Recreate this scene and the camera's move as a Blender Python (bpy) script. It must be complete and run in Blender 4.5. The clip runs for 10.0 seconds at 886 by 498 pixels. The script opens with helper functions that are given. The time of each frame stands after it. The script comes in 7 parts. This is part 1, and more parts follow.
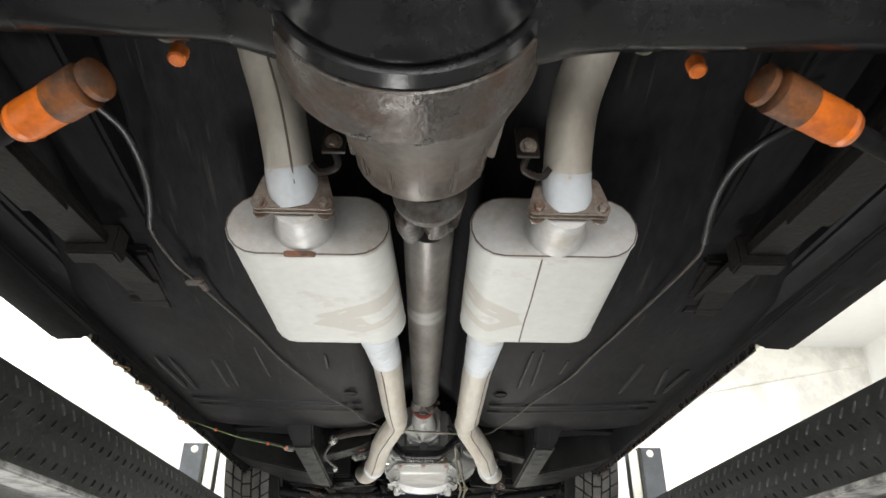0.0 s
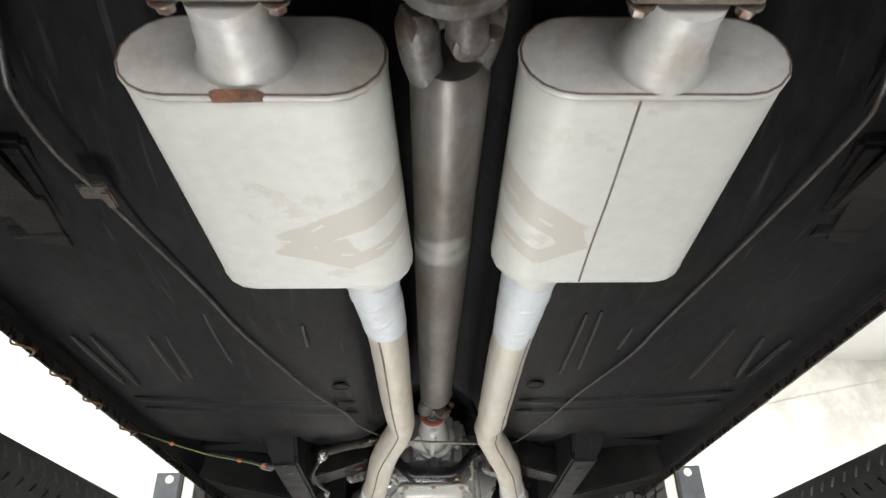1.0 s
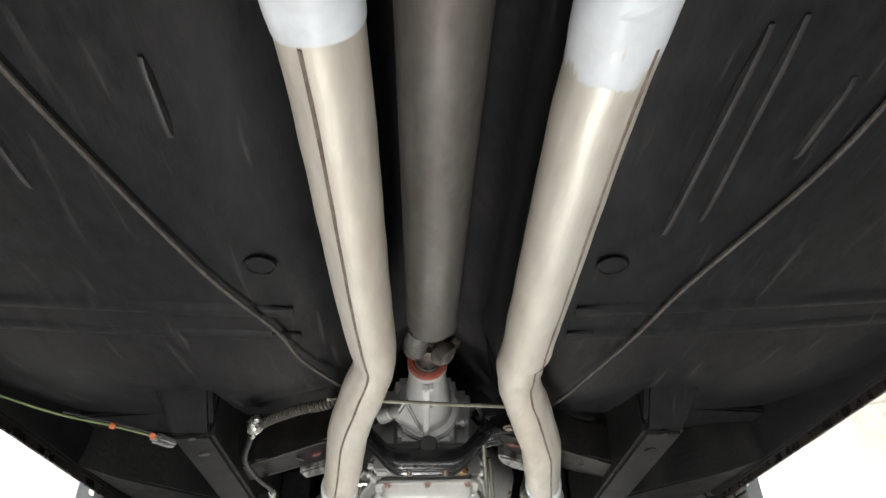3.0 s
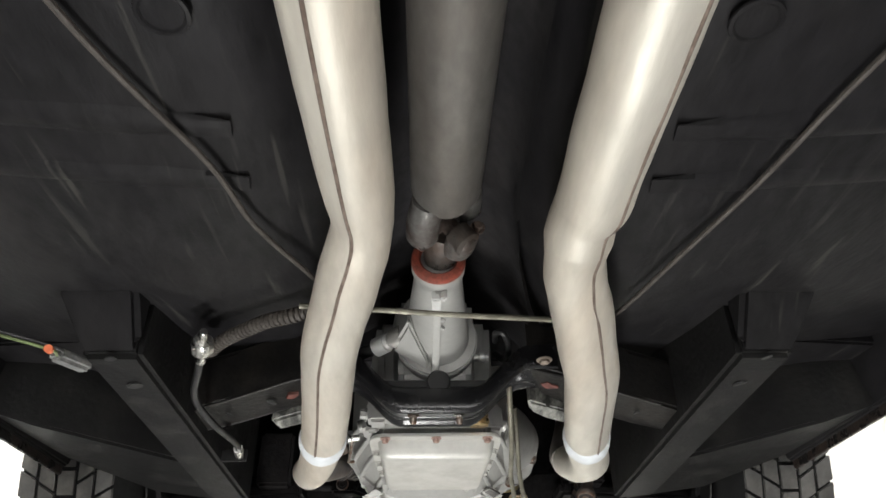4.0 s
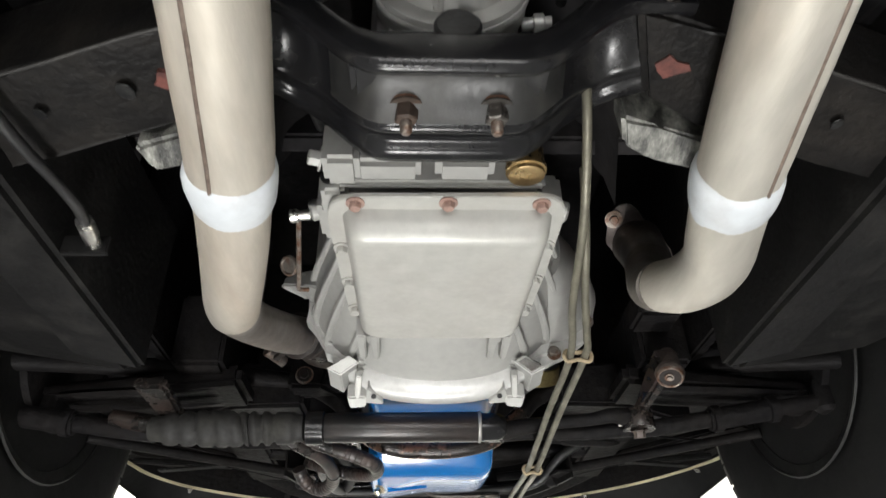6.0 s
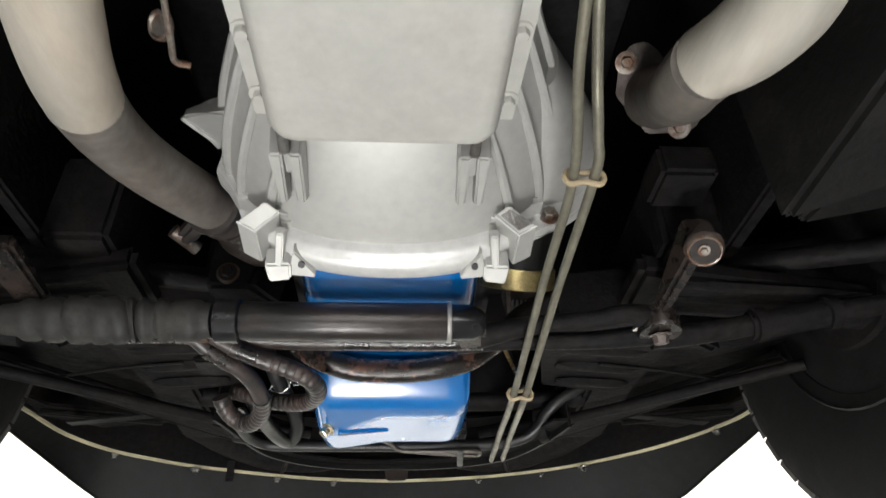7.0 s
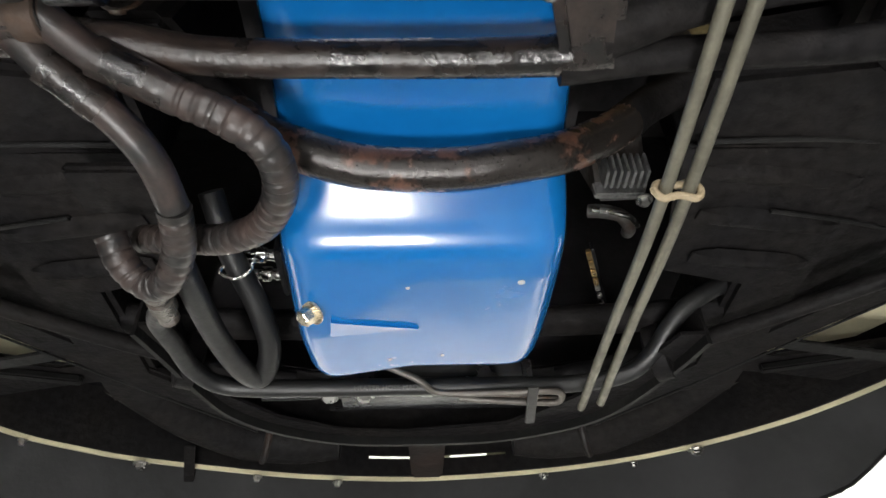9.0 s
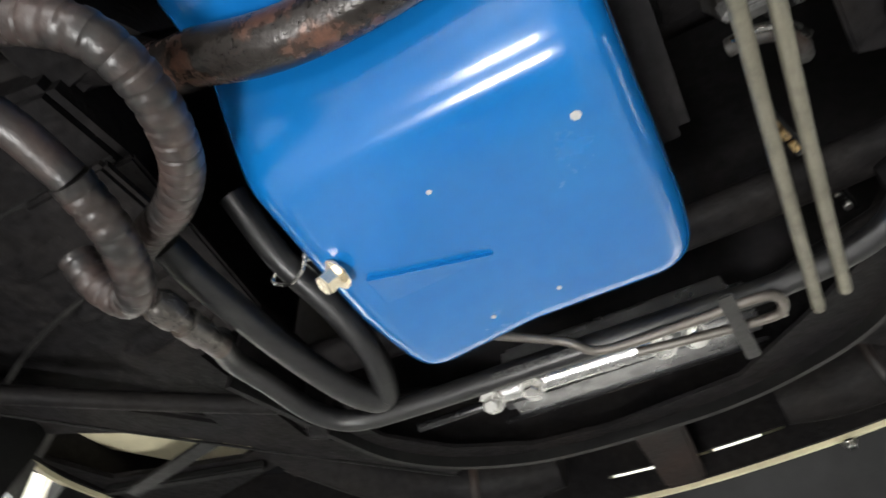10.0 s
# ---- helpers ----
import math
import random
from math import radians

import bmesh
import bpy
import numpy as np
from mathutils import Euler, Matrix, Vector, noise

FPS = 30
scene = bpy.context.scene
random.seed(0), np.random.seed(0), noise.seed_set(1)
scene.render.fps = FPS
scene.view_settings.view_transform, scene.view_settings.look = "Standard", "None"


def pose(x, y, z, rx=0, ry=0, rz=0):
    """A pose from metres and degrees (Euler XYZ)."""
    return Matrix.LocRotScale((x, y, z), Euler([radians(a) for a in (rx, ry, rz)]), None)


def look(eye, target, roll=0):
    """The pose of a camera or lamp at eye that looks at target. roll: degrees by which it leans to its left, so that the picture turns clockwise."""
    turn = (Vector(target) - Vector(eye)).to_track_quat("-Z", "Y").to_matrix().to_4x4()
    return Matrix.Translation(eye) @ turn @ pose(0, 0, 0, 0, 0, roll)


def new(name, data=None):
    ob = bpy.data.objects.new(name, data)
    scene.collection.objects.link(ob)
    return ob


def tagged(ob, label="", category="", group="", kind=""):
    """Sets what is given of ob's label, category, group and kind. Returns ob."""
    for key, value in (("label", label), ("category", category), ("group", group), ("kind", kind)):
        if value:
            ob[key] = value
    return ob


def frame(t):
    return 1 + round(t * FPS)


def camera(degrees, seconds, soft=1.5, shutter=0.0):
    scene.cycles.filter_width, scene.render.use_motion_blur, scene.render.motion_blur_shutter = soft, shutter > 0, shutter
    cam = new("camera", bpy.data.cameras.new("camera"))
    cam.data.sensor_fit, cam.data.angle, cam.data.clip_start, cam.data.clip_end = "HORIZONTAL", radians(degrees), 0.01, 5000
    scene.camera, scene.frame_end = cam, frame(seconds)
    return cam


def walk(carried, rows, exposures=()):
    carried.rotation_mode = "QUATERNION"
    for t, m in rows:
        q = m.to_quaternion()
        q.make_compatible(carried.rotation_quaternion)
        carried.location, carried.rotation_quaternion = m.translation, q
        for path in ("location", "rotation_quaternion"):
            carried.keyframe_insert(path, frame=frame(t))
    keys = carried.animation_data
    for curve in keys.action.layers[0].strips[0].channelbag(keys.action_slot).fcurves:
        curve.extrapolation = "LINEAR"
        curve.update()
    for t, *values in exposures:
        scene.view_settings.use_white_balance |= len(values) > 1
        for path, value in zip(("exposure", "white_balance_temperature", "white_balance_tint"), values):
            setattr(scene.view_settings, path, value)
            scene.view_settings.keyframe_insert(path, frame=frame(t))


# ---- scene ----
cam = camera(66.3, 10.0, shutter=0.2)
PATH = [
    (0, (0.018, 0.062, 1.156), (0.072, 1.814, 2.12), 0.2),
    (0.5, (0.013, 0.263, 1.179), (0.047, 1.985, 2.196), -0.5),
    (1, (-0.002, 0.467, 1.198), (0.059, 2.172, 2.242), -1.3),
    (1.5, (-0.008, 0.626, 1.226), (0.083, 2.309, 2.303), -1.8),
    (2, (-0.005, 0.799, 1.245), (0.091, 2.466, 2.345), -1.7),
    (2.5, (0.003, 0.964, 1.26), (0.089, 2.62, 2.378), -1.6),
    (2.7, (0.007, 1.012, 1.26), (0.089, 2.668, 2.379), -1.6),
    (3.8, (-0.001, 1.364, 1.297), (0.065, 3.031, 2.399), -1.0),
    (4, (0.001, 1.423, 1.297), (0.069, 3.092, 2.397), -1.1),
    (4.5, (0.013, 1.599, 1.312), (0.086, 3.273, 2.404), -1.2),
    (5, (0.015, 1.734, 1.306), (0.092, 3.404, 2.405), -1.4),
    (5.5, (0.005, 1.879, 1.295), (0.085, 3.549, 2.392), -1.6),
    (6, (-0.001, 1.985, 1.286), (0.082, 3.662, 2.373), -1.3),
    (6.2, (0.005, 2.036, 1.279), (0.114, 3.707, 2.373), -1.6),
    (7.3, (0.049, 2.352, 1.245), (0.145, 3.995, 2.382), -1.0),
    (7.5, (0.046, 2.396, 1.24), (0.137, 4.038, 2.378), -0.8),
    (8, (0.035, 2.518, 1.253), (0.123, 4.144, 2.414), -1.3),
    (8.5, (0.012, 2.652, 1.273), (0.079, 4.232, 2.497), -1.2),
    (9, (0.025, 2.726, 1.279), (0.085, 4.263, 2.558), -2.1),
    (9.5, (0.085, 2.841, 1.299), (-0.024, 4.311, 2.651), -2.1),
    (9.7, (0.106, 2.885, 1.301), (-0.163, 4.294, 2.695), -1.8),
    (10, (0.115, 2.925, 1.303), (-0.501, 4.173, 2.739), -3.1),
]
walk(cam, [(t, look(eye, target, roll)) for t, eye, target, roll in PATH],
     exposures=[(0, -0.6), (1, -0.65), (2, -0.74), (2.5, -0.62), (4, -0.5), (6, -0.42), (7.5, -0.38), (8, -0.3), (9, -0.2), (9.5, -0.1), (10, 0.02)])

# ---- light: pale workshop, ceiling panels and an added opening behind the car ----
world = bpy.data.worlds.new("workshop_world")
scene.world = world
world.use_nodes = True
wn = world.node_tree.nodes
wsky = wn.new("ShaderNodeTexSky")
wsky.sky_type, wsky.sun_disc, wsky.sun_elevation, wsky.sun_rotation = "NISHITA", False, radians(40), radians(180)
wn["Background"].inputs["Strength"].default_value = 0.08
world.node_tree.links.new(wsky.outputs[0], wn["Background"].inputs["Color"])


def area_lamp(name, eye, target, sx, sy, watts, colour):
    data = bpy.data.lights.new(name, "AREA")
    data.shape, data.size, data.size_y, data.energy, data.color = "RECTANGLE", sx, sy, watts, colour
    ob = new(name, data)
    ob.matrix_world = look(eye, target)
    return ob


CEIL = 3.9
PANELS = [(-1.75, 0.2), (-1.75, 4.2), (2.6, 0.2), (2.6, 4.2)]
for px, py in PANELS:
    area_lamp("panel_light", (px, py, CEIL - 0.08), (px, py, 0), 0.6, 2.4, 290, (1.0, 0.99, 0.97))
# broad light added in an unseen opening, brightens the rear-facing parts
area_lamp("rear_fill_light", (0.4, -3.75, 1.25), (0.4, 2.0, 1.25), 3.4, 2.4, 380, (1.0, 0.99, 0.98))
# unseen lamps added between the runways for the underside; the front one follows highlights
FLOOR_LAMPS = [((-0.18, 1.45, 0.10), 22), ((-0.12, 2.47, 0.10), 27)]
for spot, watts in FLOOR_LAMPS:
    area_lamp("added_floor_light", spot, (spot[0], spot[1] + 0.01, 1.6), 0.30, 0.30, watts, (1.0, 0.99, 0.97))


# ---- materials ----
def material(name, base, rough=0.5, metal=0.0, second=None, amount=0.5, scale=8.0, sharp=0.2, vary=0.25, grain=120.0,
             bump=0.15, coat=0.0, stretch=(1, 1, 1), rough2=None, metal2=None, spec=0.5):
    """Base colour with patches of a second colour, fine tone variation and grain relief, in metres of the object."""
    m = bpy.data.materials.new(name)
    m.use_nodes = True
    n, l = m.node_tree.nodes, m.node_tree.links
    b = n["Principled BSDF"]
    tc = n.new("ShaderNodeTexCoord")
    mp = n.new("ShaderNodeMapping")
    mp.inputs["Scale"].default_value = stretch
    l.new(tc.outputs["Object"], mp.inputs["Vector"])

    def noise_tex(sc, detail, rough_):
        t = n.new("ShaderNodeTexNoise")
        t.inputs["Scale"].default_value, t.inputs["Detail"].default_value = sc, detail
        t.inputs["Roughness"].default_value = rough_
        l.new(mp.outputs[0], t.inputs["Vector"])
        return t

    def mixer(kind="MIX"):
        x = n.new("ShaderNodeMix")
        x.data_type, x.blend_type = "RGBA", kind
        return x

    big = noise_tex(scale, 6, 0.62)
    fine = noise_tex(scale * 7.3, 4, 0.6)
    ramp = n.new("ShaderNodeMapRange")
    edge = 0.72 - 0.42 * amount
    ramp.inputs["From Min"].default_value, ramp.inputs["From Max"].default_value = edge - sharp / 2, edge + sharp / 2
    l.new(big.outputs["Fac"], ramp.inputs["Value"])
    mix = mixer()
    mix.inputs[6].default_value = (*base, 1)
    mix.inputs[7].default_value = (*(second or [c * 0.75 for c in base]), 1)
    l.new(ramp.outputs[0], mix.inputs[0])
    tone = n.new("ShaderNodeMapRange")
    tone.inputs["From Min"].default_value, tone.inputs["From Max"].default_value = 0.3, 0.7
    tone.inputs["To Min"].default_value, tone.inputs["To Max"].default_value = 1 - vary, 1 + vary
    l.new(fine.outputs["Fac"], tone.inputs["Value"])
    mul = mixer("MULTIPLY")
    mul.inputs[0].default_value = 1.0
    l.new(mix.outputs[2], mul.inputs[6])
    l.new(tone.outputs[0], mul.inputs[7])
    l.new(mul.outputs[2], b.inputs["Base Color"])
    rr = n.new("ShaderNodeMapRange")
    rr.inputs["To Min"].default_value, rr.inputs["To Max"].default_value = rough, rough2 if rough2 is not None else min(1, rough + 0.2)
    l.new(ramp.outputs[0], rr.inputs["Value"])
    l.new(rr.outputs[0], b.inputs["Roughness"])
    mm = n.new("ShaderNodeMapRange")
    mm.inputs["To Min"].default_value, mm.inputs["To Max"].default_value = metal, metal2 if metal2 is not None else metal
    l.new(ramp.outputs[0], mm.inputs["Value"])
    l.new(mm.outputs[0], b.inputs["Metallic"])
    b.inputs["Specular IOR Level"].default_value = spec
    if coat:
        b.inputs["Coat Weight"].default_value, b.inputs["Coat Roughness"].default_value = coat, 0.08
    if bump:
        gr = noise_tex(grain, 3, 0.6)
        bp = n.new("ShaderNodeBump")
        bp.inputs["Strength"].default_value, bp.inputs["Distance"].default_value = bump, 0.003
        add = n.new("ShaderNodeMath")
        add.operation = "ADD"
        l.new(gr.outputs["Fac"], add.inputs[0])
        l.new(fine.outputs["Fac"], add.inputs[1])
        l.new(add.outputs[0], bp.inputs["Height"])
        l.new(bp.outputs[0], b.inputs["Normal"])
    return m


M_UNDER = material("black_undercoat", (0.0112, 0.0108, 0.0116), 0.42, second=(0.0150, 0.0143, 0.0143), amount=0.36, sharp=0.34, scale=6, bump=0.13, grain=120, spec=0.07, vary=0.30, stretch=(1.5, 0.55, 1), rough2=0.55)
M_UNDERGLOSS = material("black_chassis_paint", (0.0080, 0.0080, 0.0088), 0.22, second=(0.012, 0.0115, 0.0115), amount=0.3, scale=9, bump=0.06, rough2=0.32, spec=0.34)
M_DUSTBEAD = material("dusty_worn_undercoat", (0.0150, 0.0145, 0.0142), 0.42, second=(0.034, 0.032, 0.029), amount=0.45, scale=20, sharp=0.3, bump=0.15, spec=0.3)
M_GREYRAIL = material("dusty_black_paint", (0.0082, 0.0080, 0.0080), 0.46, second=(0.016, 0.0152, 0.014), amount=0.28, spec=0.2, scale=14, bump=0.2)
M_RUSTBLACK = material("rust_bitten_black", (0.0085, 0.0078, 0.0075), 0.22, second=(0.036, 0.023, 0.018), amount=0.34, scale=30, sharp=0.32, bump=0.2, rough2=0.5)
M_STAB = material("rusty_bar_paint", (0.024, 0.0205, 0.0185), 0.22, second=(0.125, 0.060, 0.040), amount=0.34, scale=52, sharp=0.14, bump=0.16, rough2=0.36, metal=0.35)
M_DIFFRUST = material("greasy_rusted_iron", (0.072, 0.066, 0.060), 0.26, metal=0.45, second=(0.060, 0.036, 0.024), amount=0.45, scale=16, bump=0.3, rough2=0.7, metal2=0.1)
M_CASTGREASE = material("grey_greasy_casting", (0.13, 0.127, 0.12), 0.34, metal=0.35, second=(0.052, 0.038, 0.031), amount=0.5, scale=22, bump=0.3)
M_MUFF = material("aluminised_muffler_steel", (0.532, 0.537, 0.508), 0.55, metal=0.12, second=(0.485, 0.47, 0.44), amount=0.25, scale=9, sharp=0.03, vary=0.05, grain=220, bump=0.04, rough2=0.5)
M_MUFFEND = material("brushed_muffler_end", (0.50, 0.495, 0.48), 0.48, metal=0.25, second=(0.42, 0.38, 0.33), amount=0.35, scale=14, vary=0.08, bump=0.08)
M_PIPE = material("tarnished_exhaust_steel", (0.50, 0.478, 0.424), 0.46, metal=0.55, second=(0.415, 0.36, 0.295), amount=0.36, scale=9, sharp=0.3, vary=0.10, grain=260, bump=0.09, stretch=(1, 0.22, 1))
M_PIPEDARK = material("browned_exhaust_steel", (0.20, 0.188, 0.172), 0.42, metal=0.5, second=(0.125, 0.098, 0.080), amount=0.45, scale=12, sharp=0.4, vary=0.15, bump=0.12)
M_COAT = material("silver_white_heat_paint", (0.52, 0.55, 0.575), 0.42, second=(0.44, 0.45, 0.46), amount=0.30, scale=16, vary=0.04, bump=0.08, grain=26)
M_SEAM = material("brown_weld_seam", (0.155, 0.118, 0.095), 0.5, metal=0.3, second=(0.10, 0.072, 0.056), scale=40, bump=0.3)
M_DRIVE = material("grey_steel_tube", (0.155, 0.147, 0.135), 0.38, metal=0.5, second=(0.085, 0.070, 0.057), amount=0.42, scale=13, sharp=0.4, vary=0.14, bump=0.09, stretch=(1, 0.45, 1))
M_BARE = material("bright_ground_steel", (0.33, 0.325, 0.31), 0.36, metal=0.5, second=(0.20, 0.19, 0.175), amount=0.5, sharp=0.7, vary=0.05, scale=9, bump=0.05)
M_ALU = material("cast_aluminium", (0.385, 0.384, 0.366), 0.50, metal=0.4, second=(0.365, 0.362, 0.345), amount=0.3, scale=12, vary=0.05, grain=380, bump=0.025)
M_MACHINED = material("machined_aluminium", (0.58, 0.58, 0.565), 0.36, metal=0.4, second=(0.50, 0.50, 0.485), amount=0.4, scale=20, vary=0.06, bump=0.04)
M_PANALU = material("silver_painted_pan", (0.40, 0.398, 0.372), 0.42, metal=0.25, second=(0.365, 0.355, 0.33), amount=0.4, scale=10, vary=0.06, bump=0.05)
M_CHROME = material("zinc_plated_steel", (0.72, 0.71, 0.68), 0.18, metal=1.0, vary=0.12, scale=40, bump=0.03)
M_RUBBER = material("black_rubber", (0.009, 0.009, 0.0095), 0.38, second=(0.018, 0.018, 0.017), amount=0.35, scale=20, bump=0.15)
M_HOSE = material("greasy_hose_wrap", (0.018, 0.0172, 0.0168), 0.30, second=(0.048, 0.031, 0.026), amount=0.42, scale=34, bump=0.12, sharp=0.3)
M_CONDUIT = material("dusty_brown_conduit", (0.042, 0.035, 0.029), 0.6, vary=0.3, scale=30)
M_SEAL = material("orange_rubber_seal", (0.30, 0.060, 0.035), 0.5, second=(0.16, 0.045, 0.03), scale=40)
M_YELLOWZ = material("yellow_zinc", (0.46, 0.37, 0.17), 0.3, metal=0.8, vary=0.2, scale=50)
M_BRASS = material("brass", (0.62, 0.45, 0.23), 0.24, metal=1.0, vary=0.08, scale=30, bump=0.02)
M_PLUG = material("pale_plated_brass", (0.80, 0.72, 0.56), 0.22, metal=0.9, vary=0.08, scale=30, bump=0.02)
M_RUSTY = material("rusted_steel", (0.20, 0.085, 0.045), 0.7, second=(0.09, 0.06, 0.05), scale=60, vary=0.35, bump=0.4)
M_BOLT = material("dull_bolt_steel", (0.26, 0.235, 0.21), 0.4, metal=0.8, second=(0.16, 0.09, 0.06), scale=70, vary=0.2)
M_BLUE = material("engine_blue_enamel", (0.003, 0.118, 0.372), 0.2, second=(0.0035, 0.131, 0.395), amount=0.3, scale=10, vary=0.04, bump=0.03, coat=0.5, rough2=0.3)
M_ORANGE = material("orange_shock_paint", (0.66, 0.155, 0.015), 0.38, second=(0.42, 0.10, 0.02), amount=0.35, scale=22, vary=0.12, bump=0.08)
M_ORANGED = material("dirty_orange_paint", (0.20, 0.07, 0.02), 0.5, second=(0.07, 0.04, 0.025), amount=0.5, scale=30, vary=0.2)
M_CREAM = material("cream_body_paint", (0.74, 0.68, 0.46), 0.3, vary=0.05, scale=9, bump=0.02, coat=0.5)
M_DAM = material("satin_black_plastic", (0.0048, 0.0048, 0.0051), 0.42, spec=0.13, second=(0.0075, 0.0073, 0.0072), amount=0.36, sharp=0.5, scale=7, vary=0.35, bump=0.09)
M_TUBE = material("grey_olive_steel_line", (0.160, 0.151, 0.115), 0.38, metal=0.4, vary=0.1, scale=40, bump=0.05)
M_CLIP = material("tan_plastic_clip", (0.34, 0.27, 0.17), 0.5, vary=0.15, scale=60)
M_TYRE = material("tyre_rubber", (0.045, 0.044, 0.042), 0.75, second=(0.085, 0.082, 0.075), amount=0.4, scale=12, bump=0.25, vary=0.12)
M_WHEEL = material("dark_wheel_steel", (0.007, 0.007, 0.007), 0.4, vary=0.2, scale=12)
M_RUNWAY = material("worn_runway_paint", (0.0075, 0.0088, 0.0088), 0.36, spec=0.35, second=(0.020, 0.022, 0.021), amount=0.26, scale=18, vary=0.25, bump=0.2)
M_EDGE = material("scuffed_steel_edge", (0.36, 0.36, 0.35), 0.4, metal=0.6, second=(0.12, 0.12, 0.12), amount=0.45, scale=24, vary=0.25)
M_POST = material("blue_grey_lift_paint", (0.055, 0.065, 0.08), 0.4, vary=0.12, scale=8)
M_WALL = material("white_wall_paint", (0.90, 0.90, 0.885), 0.7, second=(0.89, 0.89, 0.875), scale=1.3, vary=0.02, bump=0.05)
M_TRIM = material("cream_trim_paint", (0.86, 0.85, 0.80), 0.5, vary=0.03, scale=3, bump=0.03)
M_FLOOR = material("grey_epoxy_floor", (0.12, 0.12, 0.118), 0.4, second=(0.09, 0.09, 0.088), amount=0.4, scale=1.1, vary=0.06, bump=0.03)
M_YELLOW = material("yellow_sticker", (0.85, 0.72, 0.02), 0.4, vary=0.05, scale=20, bump=0)
M_GREENWIRE = material("green_wire", (0.12, 0.16, 0.06), 0.5, vary=0.15, scale=30)
M_TAPE = material("orange_tape", (0.62, 0.13, 0.04), 0.5, vary=0.15, scale=30)
M_PRIMER = material("red_oxide_primer", (0.135, 0.036, 0.025), 0.6, second=(0.07, 0.025, 0.02), scale=40, vary=0.25)
M_TYRESIDE = material("dull_tyre_sidewall", (0.006, 0.006, 0.006), 0.75, second=(0.009, 0.009, 0.009), spec=0.15, scale=20, bump=0.1)
M_BARREL = material("worn_black_barrel", (0.016, 0.0157, 0.0157), 0.28, second=(0.044, 0.028, 0.023), amount=0.36, scale=20, sharp=0.34, bump=0.14, metal=0.3, stretch=(0.55, 1, 1), rough2=0.48)
M_RUSTDARK = material("rust_stained_black", (0.011, 0.0100, 0.0098), 0.45, second=(0.030, 0.018, 0.013), amount=0.38, scale=14, sharp=0.35, bump=0.25, spec=0.3)
M_TANK = material("shiny_dark_tank", (0.50, 0.50, 0.50), 0.20, metal=0.9, second=(0.26, 0.26, 0.26), amount=0.35, scale=9, sharp=0.4, vary=0.25, bump=0.05)
# slightly darker and duller than the floor's undercoat
M_DULLBLACK = material("dull_brownish_black", (0.0098, 0.0093, 0.0097), 0.46, second=(0.0145, 0.0128, 0.0120), amount=0.34, scale=13, sharp=0.3, spec=0.06, vary=0.4, bump=0.35, grain=110, rough2=0.6)
M_ARM = material("greasy_black_bracket_paint", (0.0082, 0.0078, 0.0076), 0.34, second=(0.016, 0.0140, 0.0120), amount=0.3, scale=20, sharp=0.3, bump=0.25, spec=0.13, rough2=0.5)
M_FLANGE = material("browned_cast_iron", (0.092, 0.074, 0.066), 0.5, metal=0.2, second=(0.035, 0.024, 0.020), amount=0.4, scale=18, bump=0.2)
M_CLAMP = material("tarnished_band_steel", (0.042, 0.037, 0.034), 0.45, metal=0.3, second=(0.026, 0.019, 0.016), amount=0.4, scale=24, bump=0.15)
M_FLANGEPLATE = material("tarnished_flange_steel", (0.20, 0.165, 0.135), 0.5, metal=0.3, second=(0.12, 0.085, 0.065), amount=0.45, scale=24, bump=0.2)
M_DIFFCAST = material("oily_brown_casting", (0.092, 0.083, 0.070), 0.34, metal=0.25, second=(0.070, 0.044, 0.030), amount=0.4, scale=16, sharp=0.4, bump=0.10, rough2=0.5)
M_SPRING = material("dusty_spring_steel", (0.0125, 0.0118, 0.0108), 0.5, second=(0.024, 0.021, 0.018), amount=0.32, scale=16, sharp=0.3, bump=0.25, spec=0.12)
M_RAILBAR = material("polished_rail_metal", (0.55, 0.55, 0.54), 0.24, metal=0.9, second=(0.25, 0.25, 0.25), amount=0.3, scale=20, bump=0.06)
M_BOOT = material("dull_boot_rubber", (0.020, 0.0195, 0.019), 0.55, second=(0.030, 0.029, 0.026), amount=0.4, scale=26, bump=0.12, spec=0.25)
# lighter than the undercoat: bounced light in deep cavities is put into this black
M_BOUNCEBLACK = material("bounce_lifted_black", (0.021, 0.0202, 0.0212), 0.6, second=(0.030, 0.028, 0.028), amount=0.35, scale=8, bump=0.15, spec=0.06)
M_CLIPWIRE = material("rusted_tan_wire", (0.22, 0.13, 0.065), 0.6, second=(0.12, 0.06, 0.03), scale=60, vary=0.25, bump=0.2)
M_RECESS = material("satin_black_recess", (0.018, 0.018, 0.0175), 0.34, second=(0.034, 0.033, 0.030), amount=0.35, scale=16, bump=0.08)
M_COPPER = material("reddish_flange_bolt", (0.36, 0.24, 0.20), 0.45, metal=0.4, vary=0.2, scale=60)
M_PRINT = material("faded_grey_print", (0.085, 0.085, 0.08), 0.6, vary=0.3, scale=60, bump=0)
M_FLAKE = material("flaking_dusty_paint", (0.035, 0.035, 0.032), 0.35, second=(0.30, 0.30, 0.27), amount=0.42, scale=38, sharp=0.25, vary=0.35, bump=0.5, grain=90, stretch=(1.6, 0.7, 1))


